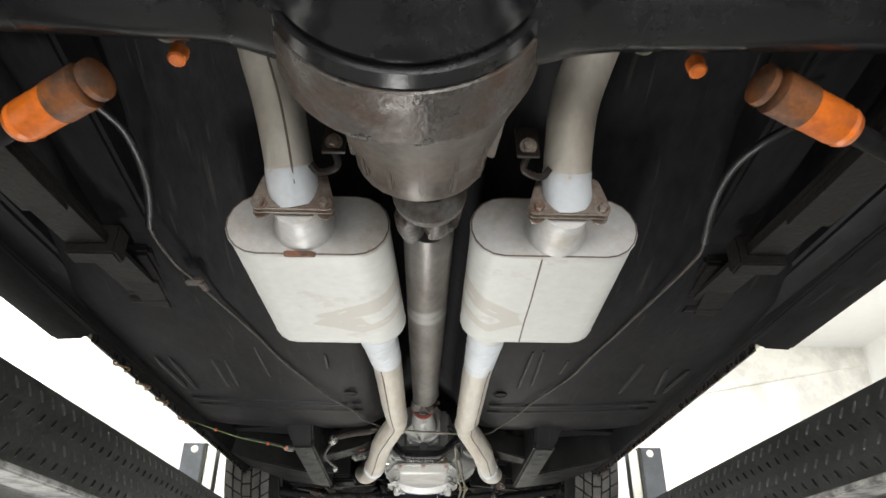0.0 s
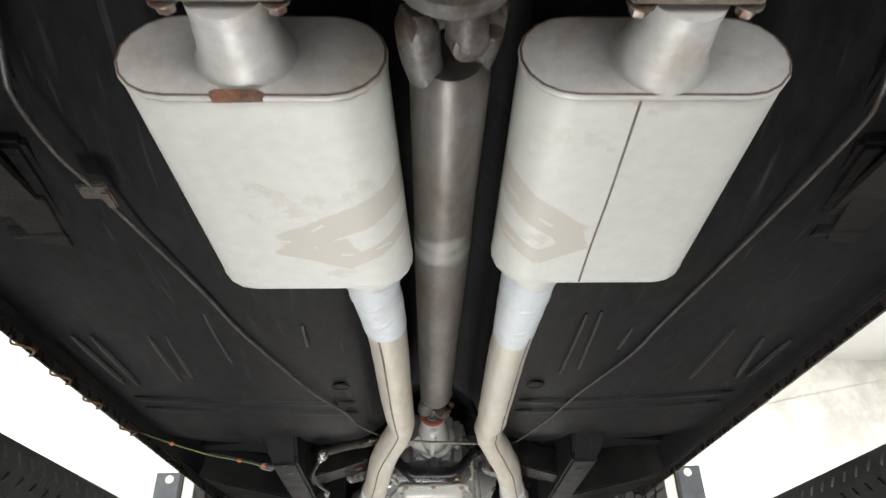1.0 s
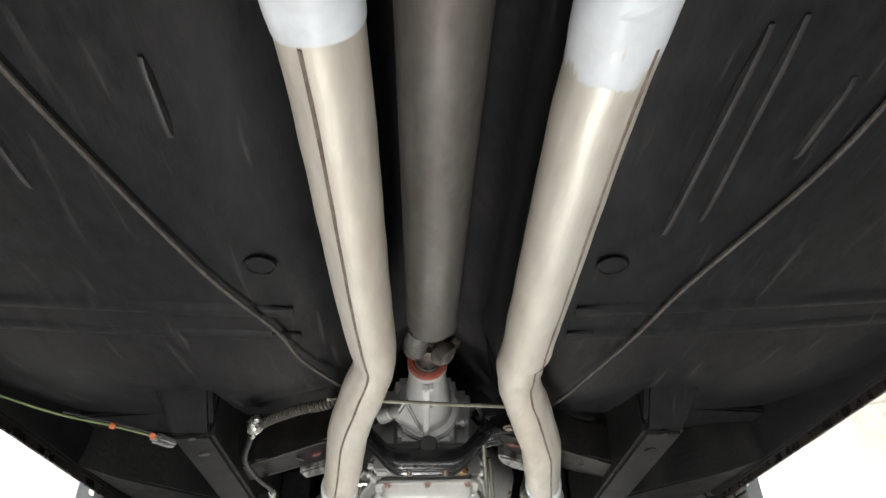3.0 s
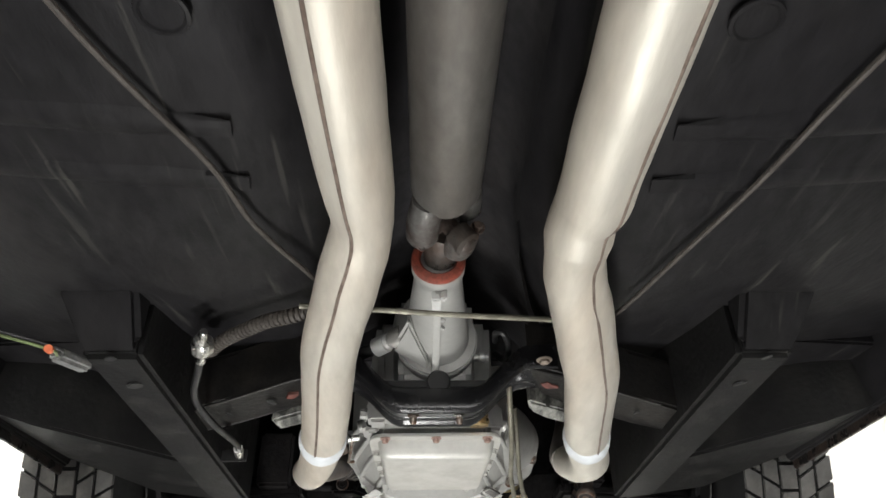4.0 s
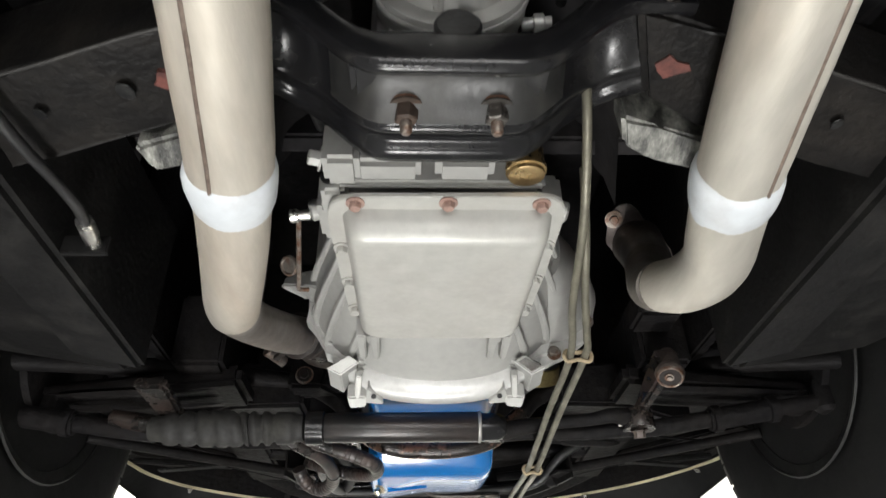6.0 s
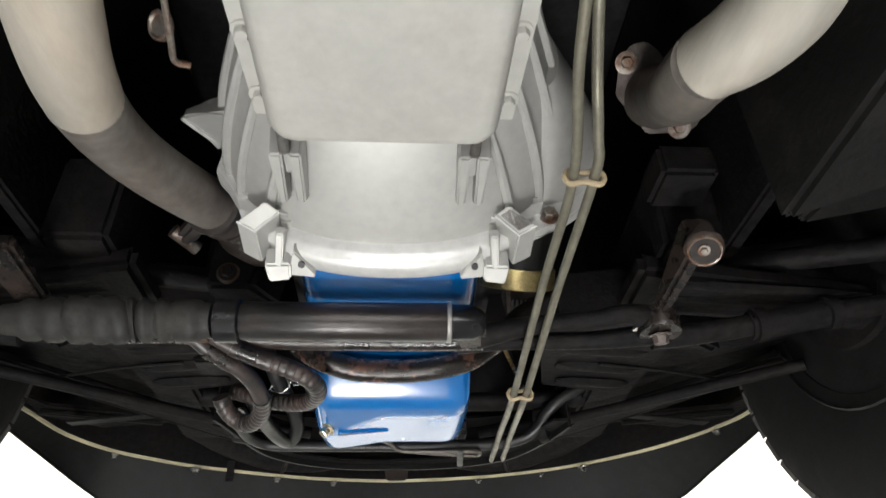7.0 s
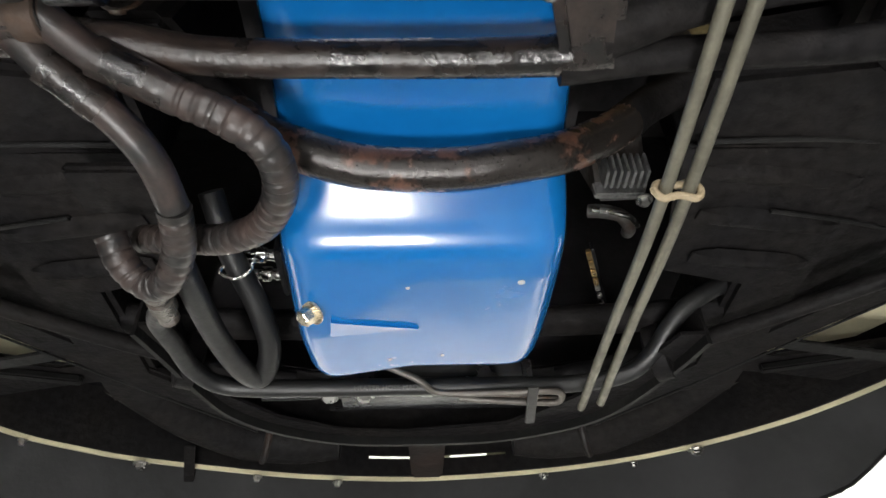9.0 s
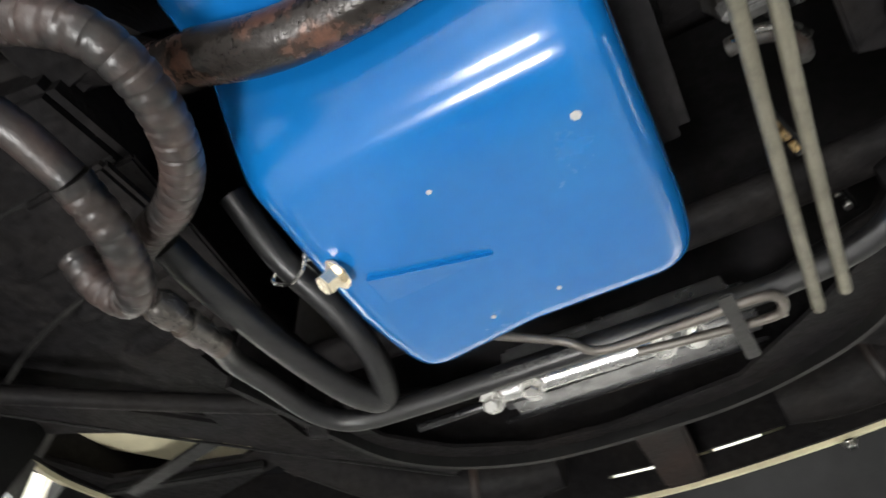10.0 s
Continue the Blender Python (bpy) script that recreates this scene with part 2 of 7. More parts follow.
def blotch(m, centre, size, colour, soft=0.05):
    """Lays a patch of another colour, roughly an ellipse round centre, over a material's colour."""
    n, l = m.node_tree.nodes, m.node_tree.links
    b = n["Principled BSDF"]
    src = b.inputs["Base Color"].links[0].from_socket
    tc = n.new("ShaderNodeTexCoord")
    mp = n.new("ShaderNodeMapping")
    mp.vector_type = "TEXTURE"
    mp.inputs["Location"].default_value, mp.inputs["Scale"].default_value = centre, size
    l.new(tc.outputs["Object"], mp.inputs["Vector"])
    ln = n.new("ShaderNodeVectorMath")
    ln.operation = "LENGTH"
    l.new(mp.outputs[0], ln.inputs[0])
    nz = n.new("ShaderNodeTexNoise")
    nz.inputs["Scale"].default_value, nz.inputs["Detail"].default_value = 22, 3
    l.new(tc.outputs["Object"], nz.inputs["Vector"])
    sm = n.new("ShaderNodeMath")
    sm.operation = "MULTIPLY_ADD"
    sm.inputs[1].default_value = 2.4
    l.new(nz.outputs["Fac"], sm.inputs[0])
    l.new(ln.outputs["Value"], sm.inputs[2])
    rp = n.new("ShaderNodeMapRange")
    rp.inputs["From Min"].default_value, rp.inputs["From Max"].default_value = 2.13 - soft, 2.13 + soft
    rp.inputs["To Min"].default_value, rp.inputs["To Max"].default_value = 1.0, 0.0
    l.new(sm.outputs[0], rp.inputs["Value"])
    x = n.new("ShaderNodeMix")
    x.data_type = "RGBA"
    x.inputs[7].default_value = (*colour, 1)
    l.new(rp.outputs[0], x.inputs[0])
    l.new(src, x.inputs[6])
    l.new(x.outputs[2], b.inputs["Base Color"])


def band_stain(m, a, b, width, colour, soft=0.06):
    """Lays a straight dull stain from a to b, with nearly sharp edges, over a material's colour."""
    n, l = m.node_tree.nodes, m.node_tree.links
    bs = n["Principled BSDF"]
    src = bs.inputs["Base Color"].links[0].from_socket
    va, vb = Vector(a), Vector(b)
    tc = n.new("ShaderNodeTexCoord")
    mp = n.new("ShaderNodeMapping")
    mp.vector_type = "TEXTURE"
    mp.inputs["Location"].default_value = (va + vb) / 2
    mp.inputs["Rotation"].default_value = (0, 0, math.atan2(vb.y - va.y, vb.x - va.x))
    mp.inputs["Scale"].default_value = ((vb - va).length / 2, width, 1)
    nz = n.new("ShaderNodeTexNoise")
    nz.inputs["Scale"].default_value, nz.inputs["Detail"].default_value = 35, 3
    l.new(tc.outputs["Object"], nz.inputs["Vector"])
    l.new(tc.outputs["Object"], mp.inputs["Vector"])
    ab = n.new("ShaderNodeVectorMath")
    ab.operation = "ABSOLUTE"
    l.new(mp.outputs[0], ab.inputs[0])
    sp3 = n.new("ShaderNodeSeparateXYZ")
    l.new(ab.outputs[0], sp3.inputs[0])
    mx = n.new("ShaderNodeMath")
    mx.operation = "MAXIMUM"
    l.new(sp3.outputs[0], mx.inputs[0])
    l.new(sp3.outputs[1], mx.inputs[1])
    sm = n.new("ShaderNodeMath")
    sm.operation = "MULTIPLY_ADD"
    sm.inputs[1].default_value = 0.5
    l.new(nz.outputs["Fac"], sm.inputs[0])
    l.new(mx.outputs[0], sm.inputs[2])
    rp = n.new("ShaderNodeMapRange")
    rp.inputs["From Min"].default_value, rp.inputs["From Max"].default_value = 1.25 - soft, 1.25 + soft
    rp.inputs["To Min"].default_value, rp.inputs["To Max"].default_value = 1.0, 0.0
    l.new(sm.outputs[0], rp.inputs["Value"])
    x = n.new("ShaderNodeMix")
    x.data_type = "RGBA"
    x.inputs[7].default_value = (*colour, 1)
    l.new(rp.outputs[0], x.inputs[0])
    l.new(src, x.inputs[6])
    l.new(x.outputs[2], bs.inputs["Base Color"])


def scuffs(m, angle, long, fine, edge, colour):
    """Lays thin pale scuff marks, all drawn one way, over a material's colour."""
    n, l = m.node_tree.nodes, m.node_tree.links
    bs = n["Principled BSDF"]
    src = bs.inputs["Base Color"].links[0].from_socket
    tc = n.new("ShaderNodeTexCoord")
    mp = n.new("ShaderNodeMapping")
    mp.inputs["Rotation"].default_value = (0, 0, radians(angle))
    mp.inputs["Scale"].default_value = (fine, long, long)
    l.new(tc.outputs["Object"], mp.inputs["Vector"])
    nz = n.new("ShaderNodeTexNoise")
    nz.inputs["Scale"].default_value, nz.inputs["Detail"].default_value = 1.0, 2
    l.new(mp.outputs[0], nz.inputs["Vector"])
    rp = n.new("ShaderNodeMapRange")
    rp.inputs["From Min"].default_value, rp.inputs["From Max"].default_value = edge, edge + 0.10
    l.new(nz.outputs["Fac"], rp.inputs["Value"])
    x = n.new("ShaderNodeMix")
    x.data_type = "RGBA"
    x.inputs[7].default_value = (*colour, 1)
    l.new(rp.outputs[0], x.inputs[0])
    l.new(src, x.inputs[6])
    l.new(x.outputs[2], bs.inputs["Base Color"])


scuffs(M_UNDER, 0, 5, 110, 0.66, (0.030, 0.029, 0.027))
scuffs(M_UNDER, 38, 7, 90, 0.68, (0.034, 0.033, 0.030))
scuffs(M_UNDER, -30, 6, 70, 0.69, (0.028, 0.027, 0.026))
for a, b, wide in (((-0.150, 1.092), (-0.012, 1.010), 0.020), ((-0.155, 1.097), (-0.075, 1.132), 0.014), ((-0.086, 1.131), (-0.012, 1.082), 0.011), ((-0.10, 1.085), (-0.085, 1.12), 0.02),
                   ((0.062, 0.998), (0.166, 1.082), 0.020), ((0.066, 1.077), (0.133, 1.131), 0.011), ((0.124, 1.128), (0.176, 1.094), 0.014), ((0.152, 1.072), (0.166, 1.105), 0.016)):
    band_stain(M_MUFF, (*a, 1.58), (*b, 1.58), wide, (0.452, 0.430, 0.388))
for a, b in (((-0.118, 1.066), (-0.104, 1.054)), ((-0.155, 1.085), (-0.142, 1.085)), ((-0.092, 1.113), (-0.078, 1.112)), ((-0.052, 1.103), (-0.036, 1.101)), ((0.078, 1.021), (0.098, 1.033)), ((0.120, 1.05), (0.136, 1.063)), ((0.088, 1.100), (0.102, 1.106)), ((0.122, 1.104), (0.140, 1.102))):
    band_stain(M_MUFF, (*a, 1.58), (*b, 1.58), 0.0022, (0.52, 0.51, 0.47))
# two pale patches round the shaft tube near its rear end
for centre, size in (((0.0225, 1.200, 1.63), (0.06, 0.020, 0.07)), ((0.0155, 1.168, 1.63), (0.03, 0.016, 0.07))):
    blotch(M_DRIVE, centre, size, (0.26, 0.255, 0.24), 0.45)
M_GLOW = bpy.data.materials.new("lamp_diffuser")
M_GLOW.use_nodes = True
gb = M_GLOW.node_tree.nodes["Principled BSDF"]
gb.inputs["Emission Color"].default_value, gb.inputs["Emission Strength"].default_value = (1.0, 0.98, 0.93, 1), 8.0


# ---- mesh helpers ----
def link(bm, name, mat, smooth=38):
    me = bpy.data.meshes.new(name)
    bmesh.ops.recalc_face_normals(bm, faces=bm.faces)
    bm.to_mesh(me)
    bm.free()
    me.materials.append(mat)
    for p in me.polygons:
        p.use_smooth = True
    me.set_sharp_from_angle(angle=radians(smooth))
    return new(name, me)


def root(name, place, label, category, group="", kind=""):
    ob = new(name)
    ob.empty_display_size = 0.05
    ob.location = place
    return tagged(ob, label, category, group, kind)


def part(name, bm, mat, parent, label="", smooth=38):
    ob = link(bm, name, mat, smooth)
    ob.parent = parent
    # parts stand in world coordinates: only a top-level root has an offset to undo
    ob.matrix_parent_inverse = Matrix.Translation(-Vector(parent.location))
    return tagged(ob, label)


def thing(name, bm, mat, label, category, group="", kind="", smooth=38):
    return tagged(link(bm, name, mat, smooth), label, category, group, kind)


def spline(pts, n=6):
    """Smooth path through points (Catmull-Rom), n steps a span."""
    p = [Vector(v) for v in pts]
    q = [p[0] * 2 - p[1]] + p + [p[-1] * 2 - p[-2]]
    out = []
    for i in range(1, len(q) - 2):
        a, b, c, d = q[i - 1:i + 3]
        for k in range(n):
            t = k / n
            out.append(0.5 * ((2 * b) + (c - a) * t + (2 * a - 5 * b + 4 * c - d) * t * t + (3 * b - a - 3 * c + d) * t ** 3))
    out.append(p[-1])
    return out


def rings(bm, loops, closed=True, caps=True):
    """Skins a list of vertex loops."""
    vs = [[bm.verts.new(v) for v in lp] for lp in loops]
    m = len(vs[0])
    for a, b in zip(vs, vs[1:]):
        for i in range(m if closed else m - 1):
            j = (i + 1) % m
            bm.faces.new((a[i], a[j], b[j], b[i]))
    if caps and closed:
        bm.faces.new(vs[0][::-1])
        bm.faces.new(vs[-1])
    return vs


def lumpy(bm, amp, freq, seed=0.0):
    """Pushes a mesh's points about by smooth bumps of amp metres, freq waves a metre."""
    bm.normal_update()
    for v in bm.verts:
        p = v.co * (freq * 6.283)
        w = math.sin(p.x + 1.3 * math.sin(p.y * 0.7 + seed)) + math.sin(p.y * 0.83 + seed * 2 + p.z * 0.6) + math.sin(p.z * 1.1 - p.x * 0.5 + seed)
        v.co += v.normal * (amp * w / 2)
    return bm


def tube(pts, r, seg=14, n=6, bm=None, ripple=None, squash=1.0):
    """A round bar along a smooth path. r: one radius or one for each given point. ripple: (length, depth) of a corrugation."""
    bm = bm or bmesh.new()
    path = spline(pts, n) if n > 1 else [Vector(p) for p in pts]
    if isinstance(r, (int, float)):
        rad = [r] * len(path)
    else:
        rad = list(np.interp(np.linspace(0, len(r) - 1, len(path)), range(len(r)), r))
    if ripple:
        fine, frad, run = [], [], 0.0
        for a, b, ra, rb in zip(path, path[1:], rad, rad[1:]):
            d = (b - a).length
            k = max(1, round(d / (ripple[0] / 6)))
            for i in range(k):
                t = i / k
                fine.append(a.lerp(b, t))
                ph = ((run + d * t) / ripple[0]) % 1.0
                frad.append((ra + (rb - ra) * t) * (1 - ripple[1] * (1 if ph > 0.72 else 0)))
            run += d
        path, rad = fine, frad
    up = Vector((0, 0, 1))
    tang = [(path[min(i + 1, len(path) - 1)] - path[max(i - 1, 0)]).normalized() for i in range(len(path))]
    side = tang[0].cross(up)
    if side.length < 1e-3:
        side = Vector((1, 0, 0))
    side.normalize()
    loops = []
    for p, t, rr in zip(path, tang, rad):
        side = (side - t * side.dot(t)).normalized()
        v = t.cross(side)
        loops.append([p + side * (rr * math.cos(a)) + v * (rr * squash * math.sin(a)) for a in (2 * math.pi * k / seg for k in range(seg))])
    rings(bm, loops)
    return bm


def lathe(profile, origin, way, seg=32, bm=None, caps=True):
    """Turns (distance along way, radius) pairs round an axis."""
    bm = bm or bmesh.new()
    w = Vector(way).normalized()
    s = w.orthogonal().normalized()
    t = w.cross(s)
    o = Vector(origin)
    rings(bm, [[o + w * h + (s * math.cos(2 * math.pi * k / seg) + t * math.sin(2 * math.pi * k / seg)) * max(r, 1e-5) for k in range(seg)] for h, r in profile], caps=caps)
    return bm


def bevelled(bm, width, segs=2):
    if width > 0:
        bmesh.ops.bevel(bm, geom=list(bm.edges), offset=width, segments=segs, affect="EDGES", clamp_overlap=True)
    return bm


def box(x0, x1, y0, y1, z0, z1, bevel=0.003, segs=2):
    bm = bmesh.new()
    bmesh.ops.create_cube(bm, size=1, matrix=Matrix.LocRotScale(((x0 + x1) / 2, (y0 + y1) / 2, (z0 + z1) / 2), None, (abs(x1 - x0), abs(y1 - y0), abs(z1 - z0))))
    return bevelled(bm, bevel, segs)


def bar(a, b, w, h, bevel=0.003, up=(0, 0, 1)):
    """A rectangular bar from a to b, w wide and h high."""
    a, b = Vector(a), Vector(b)
    t = (b - a).normalized()
    s = t.cross(Vector(up)).normalized()
    v = s.cross(t)
    bm = bmesh.new()
    rings(bm, [[p + s * (w / 2 * i) + v * (h / 2 * j) for i, j in ((-1, -1), (1, -1), (1, 1), (-1, 1))] for p in (a, b)])
    return bevelled(bm, bevel)


def prism(poly, z0, z1, bevel=0.003, segs=2):
    """A plate from an outline in plan."""
    bm = bmesh.new()
    rings(bm, [[(x, y, z) for x, y in poly] for z in (z0, z1)])
    return bevelled(bm, bevel, segs)


def hull(low, high, bevel=0.004):
    """A solid between two loops of equally many points."""
    bm = bmesh.new()
    rings(bm, [low, high])
    return bevelled(bm, bevel)


def strip(pts, w, h, n=6):
    """A flat ribbon that follows a path, w across in plan and h thick."""
    path = spline(pts, n)
    bm = bmesh.new()
    loops = []
    for i, p in enumerate(path):
        t = (path[min(i + 1, len(path) - 1)] - path[max(i - 1, 0)]).normalized()
        s = t.cross(Vector((0, 0, 1))).normalized()
        v = s.cross(t)
        loops.append([p + s * (w / 2 * a) + v * (h / 2 * b) for a, b in ((-1, -1), (1, -1), (1, 1), (-1, 1))])
    rings(bm, loops)
    return bm


def bolt(place, way, r=0.007, h=0.006, washer=True):
    bm = lathe([(0, r * 1.5), (0.0015, r * 1.5), (0.0015, r * 0.2)], place, way, 16) if washer else bmesh.new()
    lathe([(0.0012, r), (h, r), (h + 0.001, r * 0.85)], place, way, 6, bm)
    return bm


def face_plate(outline, origin, way, across, thick):
    """A plate of that outline, (across, up) pairs, square to way and centred on origin."""
    w = Vector(way).normalized()
    u = (Vector(across) - w * Vector(across).dot(w)).normalized()
    v = w.cross(u)
    o = Vector(origin)
    bm = bmesh.new()
    rings(bm, [[o + u * a + v * b + w * h for a, b in outline] for h in (-thick, 0)])
    return bm


def ridge(a, b, w, h, down=(0, 0, -1)):
    """A pressed bead on sheet metal from a to b that stands h proud along down and fades at its ends."""
    a, b, d = Vector(a), Vector(b), Vector(down)
    s = (b - a).cross(d).normalized()
    bm = bmesh.new()
    loops = []
    for t, k in ((0, 0.05), (0.08, 0.7), (0.2, 1), (0.8, 1), (0.92, 0.7), (1, 0.05)):
        p = a.lerp(b, t)
        loops.append([p - d * 0.002 + s * (-w / 2 * max(k, 0.4)), p + d * h * k * 0.8 + s * (-w / 4), p + d * h * k, p + d * h * k * 0.8 + s * (w / 4), p - d * 0.002 + s * (w / 2 * max(k, 0.4))])
    rings(bm, loops)
    return bm


# ---- the workshop ----
CX = 0.0275
thing("floor", box(-3.1, 5.2, -4.2, 7.5, -0.1, 0.0, 0), M_FLOOR, "grey epoxy painted workshop floor", "floor", kind="structure")
thing("ceiling", box(-3.1, 5.2, -4.2, 7.5, CEIL, CEIL + 0.1, 0), M_WALL, "white painted workshop ceiling", "ceiling", kind="structure")
thing("wall_left", box(-3.1, -2.9, -4.2, 7.5, 0, CEIL, 0), M_WALL, "white painted side wall", "wall", kind="structure")
thing("wall_right", box(5.0, 5.2, -4.2, 7.5, 0, CEIL, 0), M_WALL, "white painted side wall", "wall", kind="structure")
thing("wall_front", box(-2.9, 5.0, 7.2, 7.5, 0, CEIL, 0), M_TRIM, "cream white end wall ahead of the car", "wall", kind="structure")
# back wall out of view, its opening added for the rear light
wb = root("wall_back", (1.0, -4.0, 0), "unseen white back wall with an added opening", "wall", kind="structure")
part("wall_panel", box(-2.9, -1.4, -4.2, -4.0, 0, CEIL, 0), M_WALL, wb)
part("wall_panel", box(2.2, 5.0, -4.2, -4.0, 0, CEIL, 0), M_WALL, wb)
part("wall_panel", box(-1.4, 2.2, -4.2, -4.0, 2.6, CEIL, 0), M_WALL, wb)
thing("trim", bar((2.75, 7.18, 3.33), (4.95, 7.18, 3.74), 0.06, 0.10, 0.01), M_TRIM, "painted rail running up along the end wall", "trim", kind="structure")
for px, py in PANELS:
    lamp = root("ceiling_light", (px, py, CEIL), "white fluorescent ceiling light panel", "ceiling light", "ceiling lights")
    part("frame", box(px - 0.35, px + 0.35, py - 1.25, py + 1.25, CEIL - 0.06, CEIL, 0.004), M_TRIM, lamp)
    part("diffuser", box(px - 0.31, px + 0.31, py - 1.21, py + 1.21, CEIL - 0.068, CEIL - 0.058, 0.002), M_GLOW, lamp)

# ---- the drive-on lift ----
RUN_TOP = 1.40
RAIL_TOP, RAIL_LOW = 1.452, 1.335


def runway(s, xin):
    xout = xin + s * 0.46
    y0, y1 = -1.0, 4.3
    r = root("lift_runway", ((xin + xout) / 2, 1.6, RAIL_LOW), "black steel lift runway with tread pattern", "lift runway", "lift runways")
    lo, hi = sorted((xin, xout))
    part("deck", box(lo + 0.009, hi - 0.009, y0, y1, RUN_TOP - 0.012, RUN_TOP, 0.002), M_RUNWAY, r)
    part("side_beam", box(min(xin, xin + s * 0.008), max(xin, xin + s * 0.008), y0, y1, RAIL_LOW, RAIL_TOP, 0.002), M_RUNWAY, r)
    part("side_beam", box(min(xout, xout - s * 0.008), max(xout, xout - s * 0.008), y0, y1, RAIL_LOW, RAIL_TOP, 0.002), M_RUNWAY, r)
    part("bottom_flange", box(min(xin - s * 0.012, xin + s * 0.05), max(xin - s * 0.012, xin + s * 0.05), y0, y1, RAIL_LOW - 0.012, RAIL_LOW - 0.001, 0.003), M_EDGE, r, "scuffed bare steel lower edge")
    for y in (-0.8, 0.9, 2.6, 4.1):
        part("cross_stay", box(lo + 0.009, hi - 0.009, y - 0.03, y + 0.03, RAIL_LOW + 0.005, RUN_TOP - 0.013, 0.002), M_RUNWAY, r)
    # raised tread bars on the inner side
    bm = bmesh.new()
    rng = random.Random(5 if s < 0 else 6)
    for row in range(4):
        z = RAIL_TOP - 0.018 - row * 0.027
        y = y0 + 0.05 + 0.017 * (row % 2)
        while y < 3.6:
            a = radians(48 if (row % 2) else -48) + rng.uniform(-0.05, 0.05)
            t = Vector((0, math.cos(a), math.sin(a)))
            c = Vector((xin, y, z))
            lp = []
            for k, wdt in ((-1, 0.15), (-0.6, 1), (0.6, 1), (1, 0.15)):
                p = c + t * (0.010 * k)
                nrm = Vector((0, -t.z, t.y)) * 0.0026 * wdt
                lp.append((p + nrm, p + Vector((-s * 0.0022 * wdt, 0, 0)), p - nrm))
            vs = [[bm.verts.new(q) for q in l3] for l3 in lp]
            for A, B in zip(vs, vs[1:]):
                bm.faces.new((A[0], A[1], B[1], B[0]))
                bm.faces.new((A[1], A[2], B[2], B[1]))
            y += 0.034
    tagged(part("tread_pattern", bm, M_RUNWAY, r, "raised anti-slip bars"), kind="stuff")
    return r


runway(-1, -0.52)
runway(1, 0.65)


def lift_post(x, s):
    """x: the column's inner edge; it widens outward."""
    r = root("lift_post", (x + s * 0.06, 3.60, 0), "dark blue-grey steel lift column", "lift post", "lift posts")

    def slab(name, a, b, y0, y1, z1, mat, label=""):
        part(name, box(min(x + s * a, x + s * b), max(x + s * a, x + s * b), y0, y1, 0.012, z1, 0.002), mat, r, label)

    slab("bright_edge", 0.0, 0.045, 3.585, 3.60, 1.935, M_TRIM, "pale painted inner edge")
    slab("slot_edge", 0.045, 0.060, 3.570, 3.66, 1.945, M_RUNWAY)
    slab("face_plate", 0.062, 0.165, 3.575, 3.585, 1.945, M_POST)
    slab("back_plate", 0.0, 0.165, 3.66, 3.67, 1.945, M_POST)
    slab("outer_plate", 0.157, 0.165, 3.585, 3.66, 1.945, M_POST)
    part("foot_plate", box(x + s * 0.08 - 0.16, x + s * 0.08 + 0.16, 3.48, 3.76, 0.0, 0.012, 0.002), M_POST, r)
    part("bolt", bolt((x + s * 0.105, 3.575, 1.915), (0, -1, 0), 0.012, 0.006), M_TRIM, r, "pale bolt head")
    return r


lift_post(-1.015, -1)
lift_post(1.085, 1)

# ---- car body seen from below ----
FLOOR = 1.715
body = root("car_body", (CX, 1.6, FLOOR), "cream car body with black undercoated floor", "car body")


def floor_half(s):
    # floor pan from the tunnel edge to the sill, gently dished, with a shallow lip
    ys = [0.42, 0.62, 0.80, 0.95, 1.05, 1.15, 1.3, 1.6, 1.9, 2.03, 2.2, 2.45]
    zs = [1.857, 1.83, 1.77, 1.705, 1.672, 1.652, 1.646, 1.646, 1.648, 1.656, 1.69, 1.75]
    xs = [0.078, 0.098, 0.122, 0.155, 0.20, 0.28, 0.40, 0.52, 0.59, 0.63]
    dz = [0.100, 0.052, 0.020, 0.006, 0.001, -0.001, -0.002, 0.0, 0.004, 0.008]
    wide = [1.0, 1.0, 1.0, 0.8, 0.5, 0.2, 0, 0, 0, 0]
    bm = bmesh.new()
    vs = []
    for y, z in zip(ys, zs):
        vs.append([bm.verts.new((CX + s * (x + w * 0.22 * max(0, y - 2.05)), y, z + d)) for x, d, w in zip(xs, dz, wide)])
    top = [[bm.verts.new((v.co.x, v.co.y, v.co.z + 0.006)) for v in row] for row in vs]
    for g, flip in ((vs, False), (top, True)):
        for a, b in zip(g, g[1:]):
            for i in range(len(xs) - 1):
                bm.faces.new((a[i], a[i + 1], b[i + 1], b[i]))
    return bm


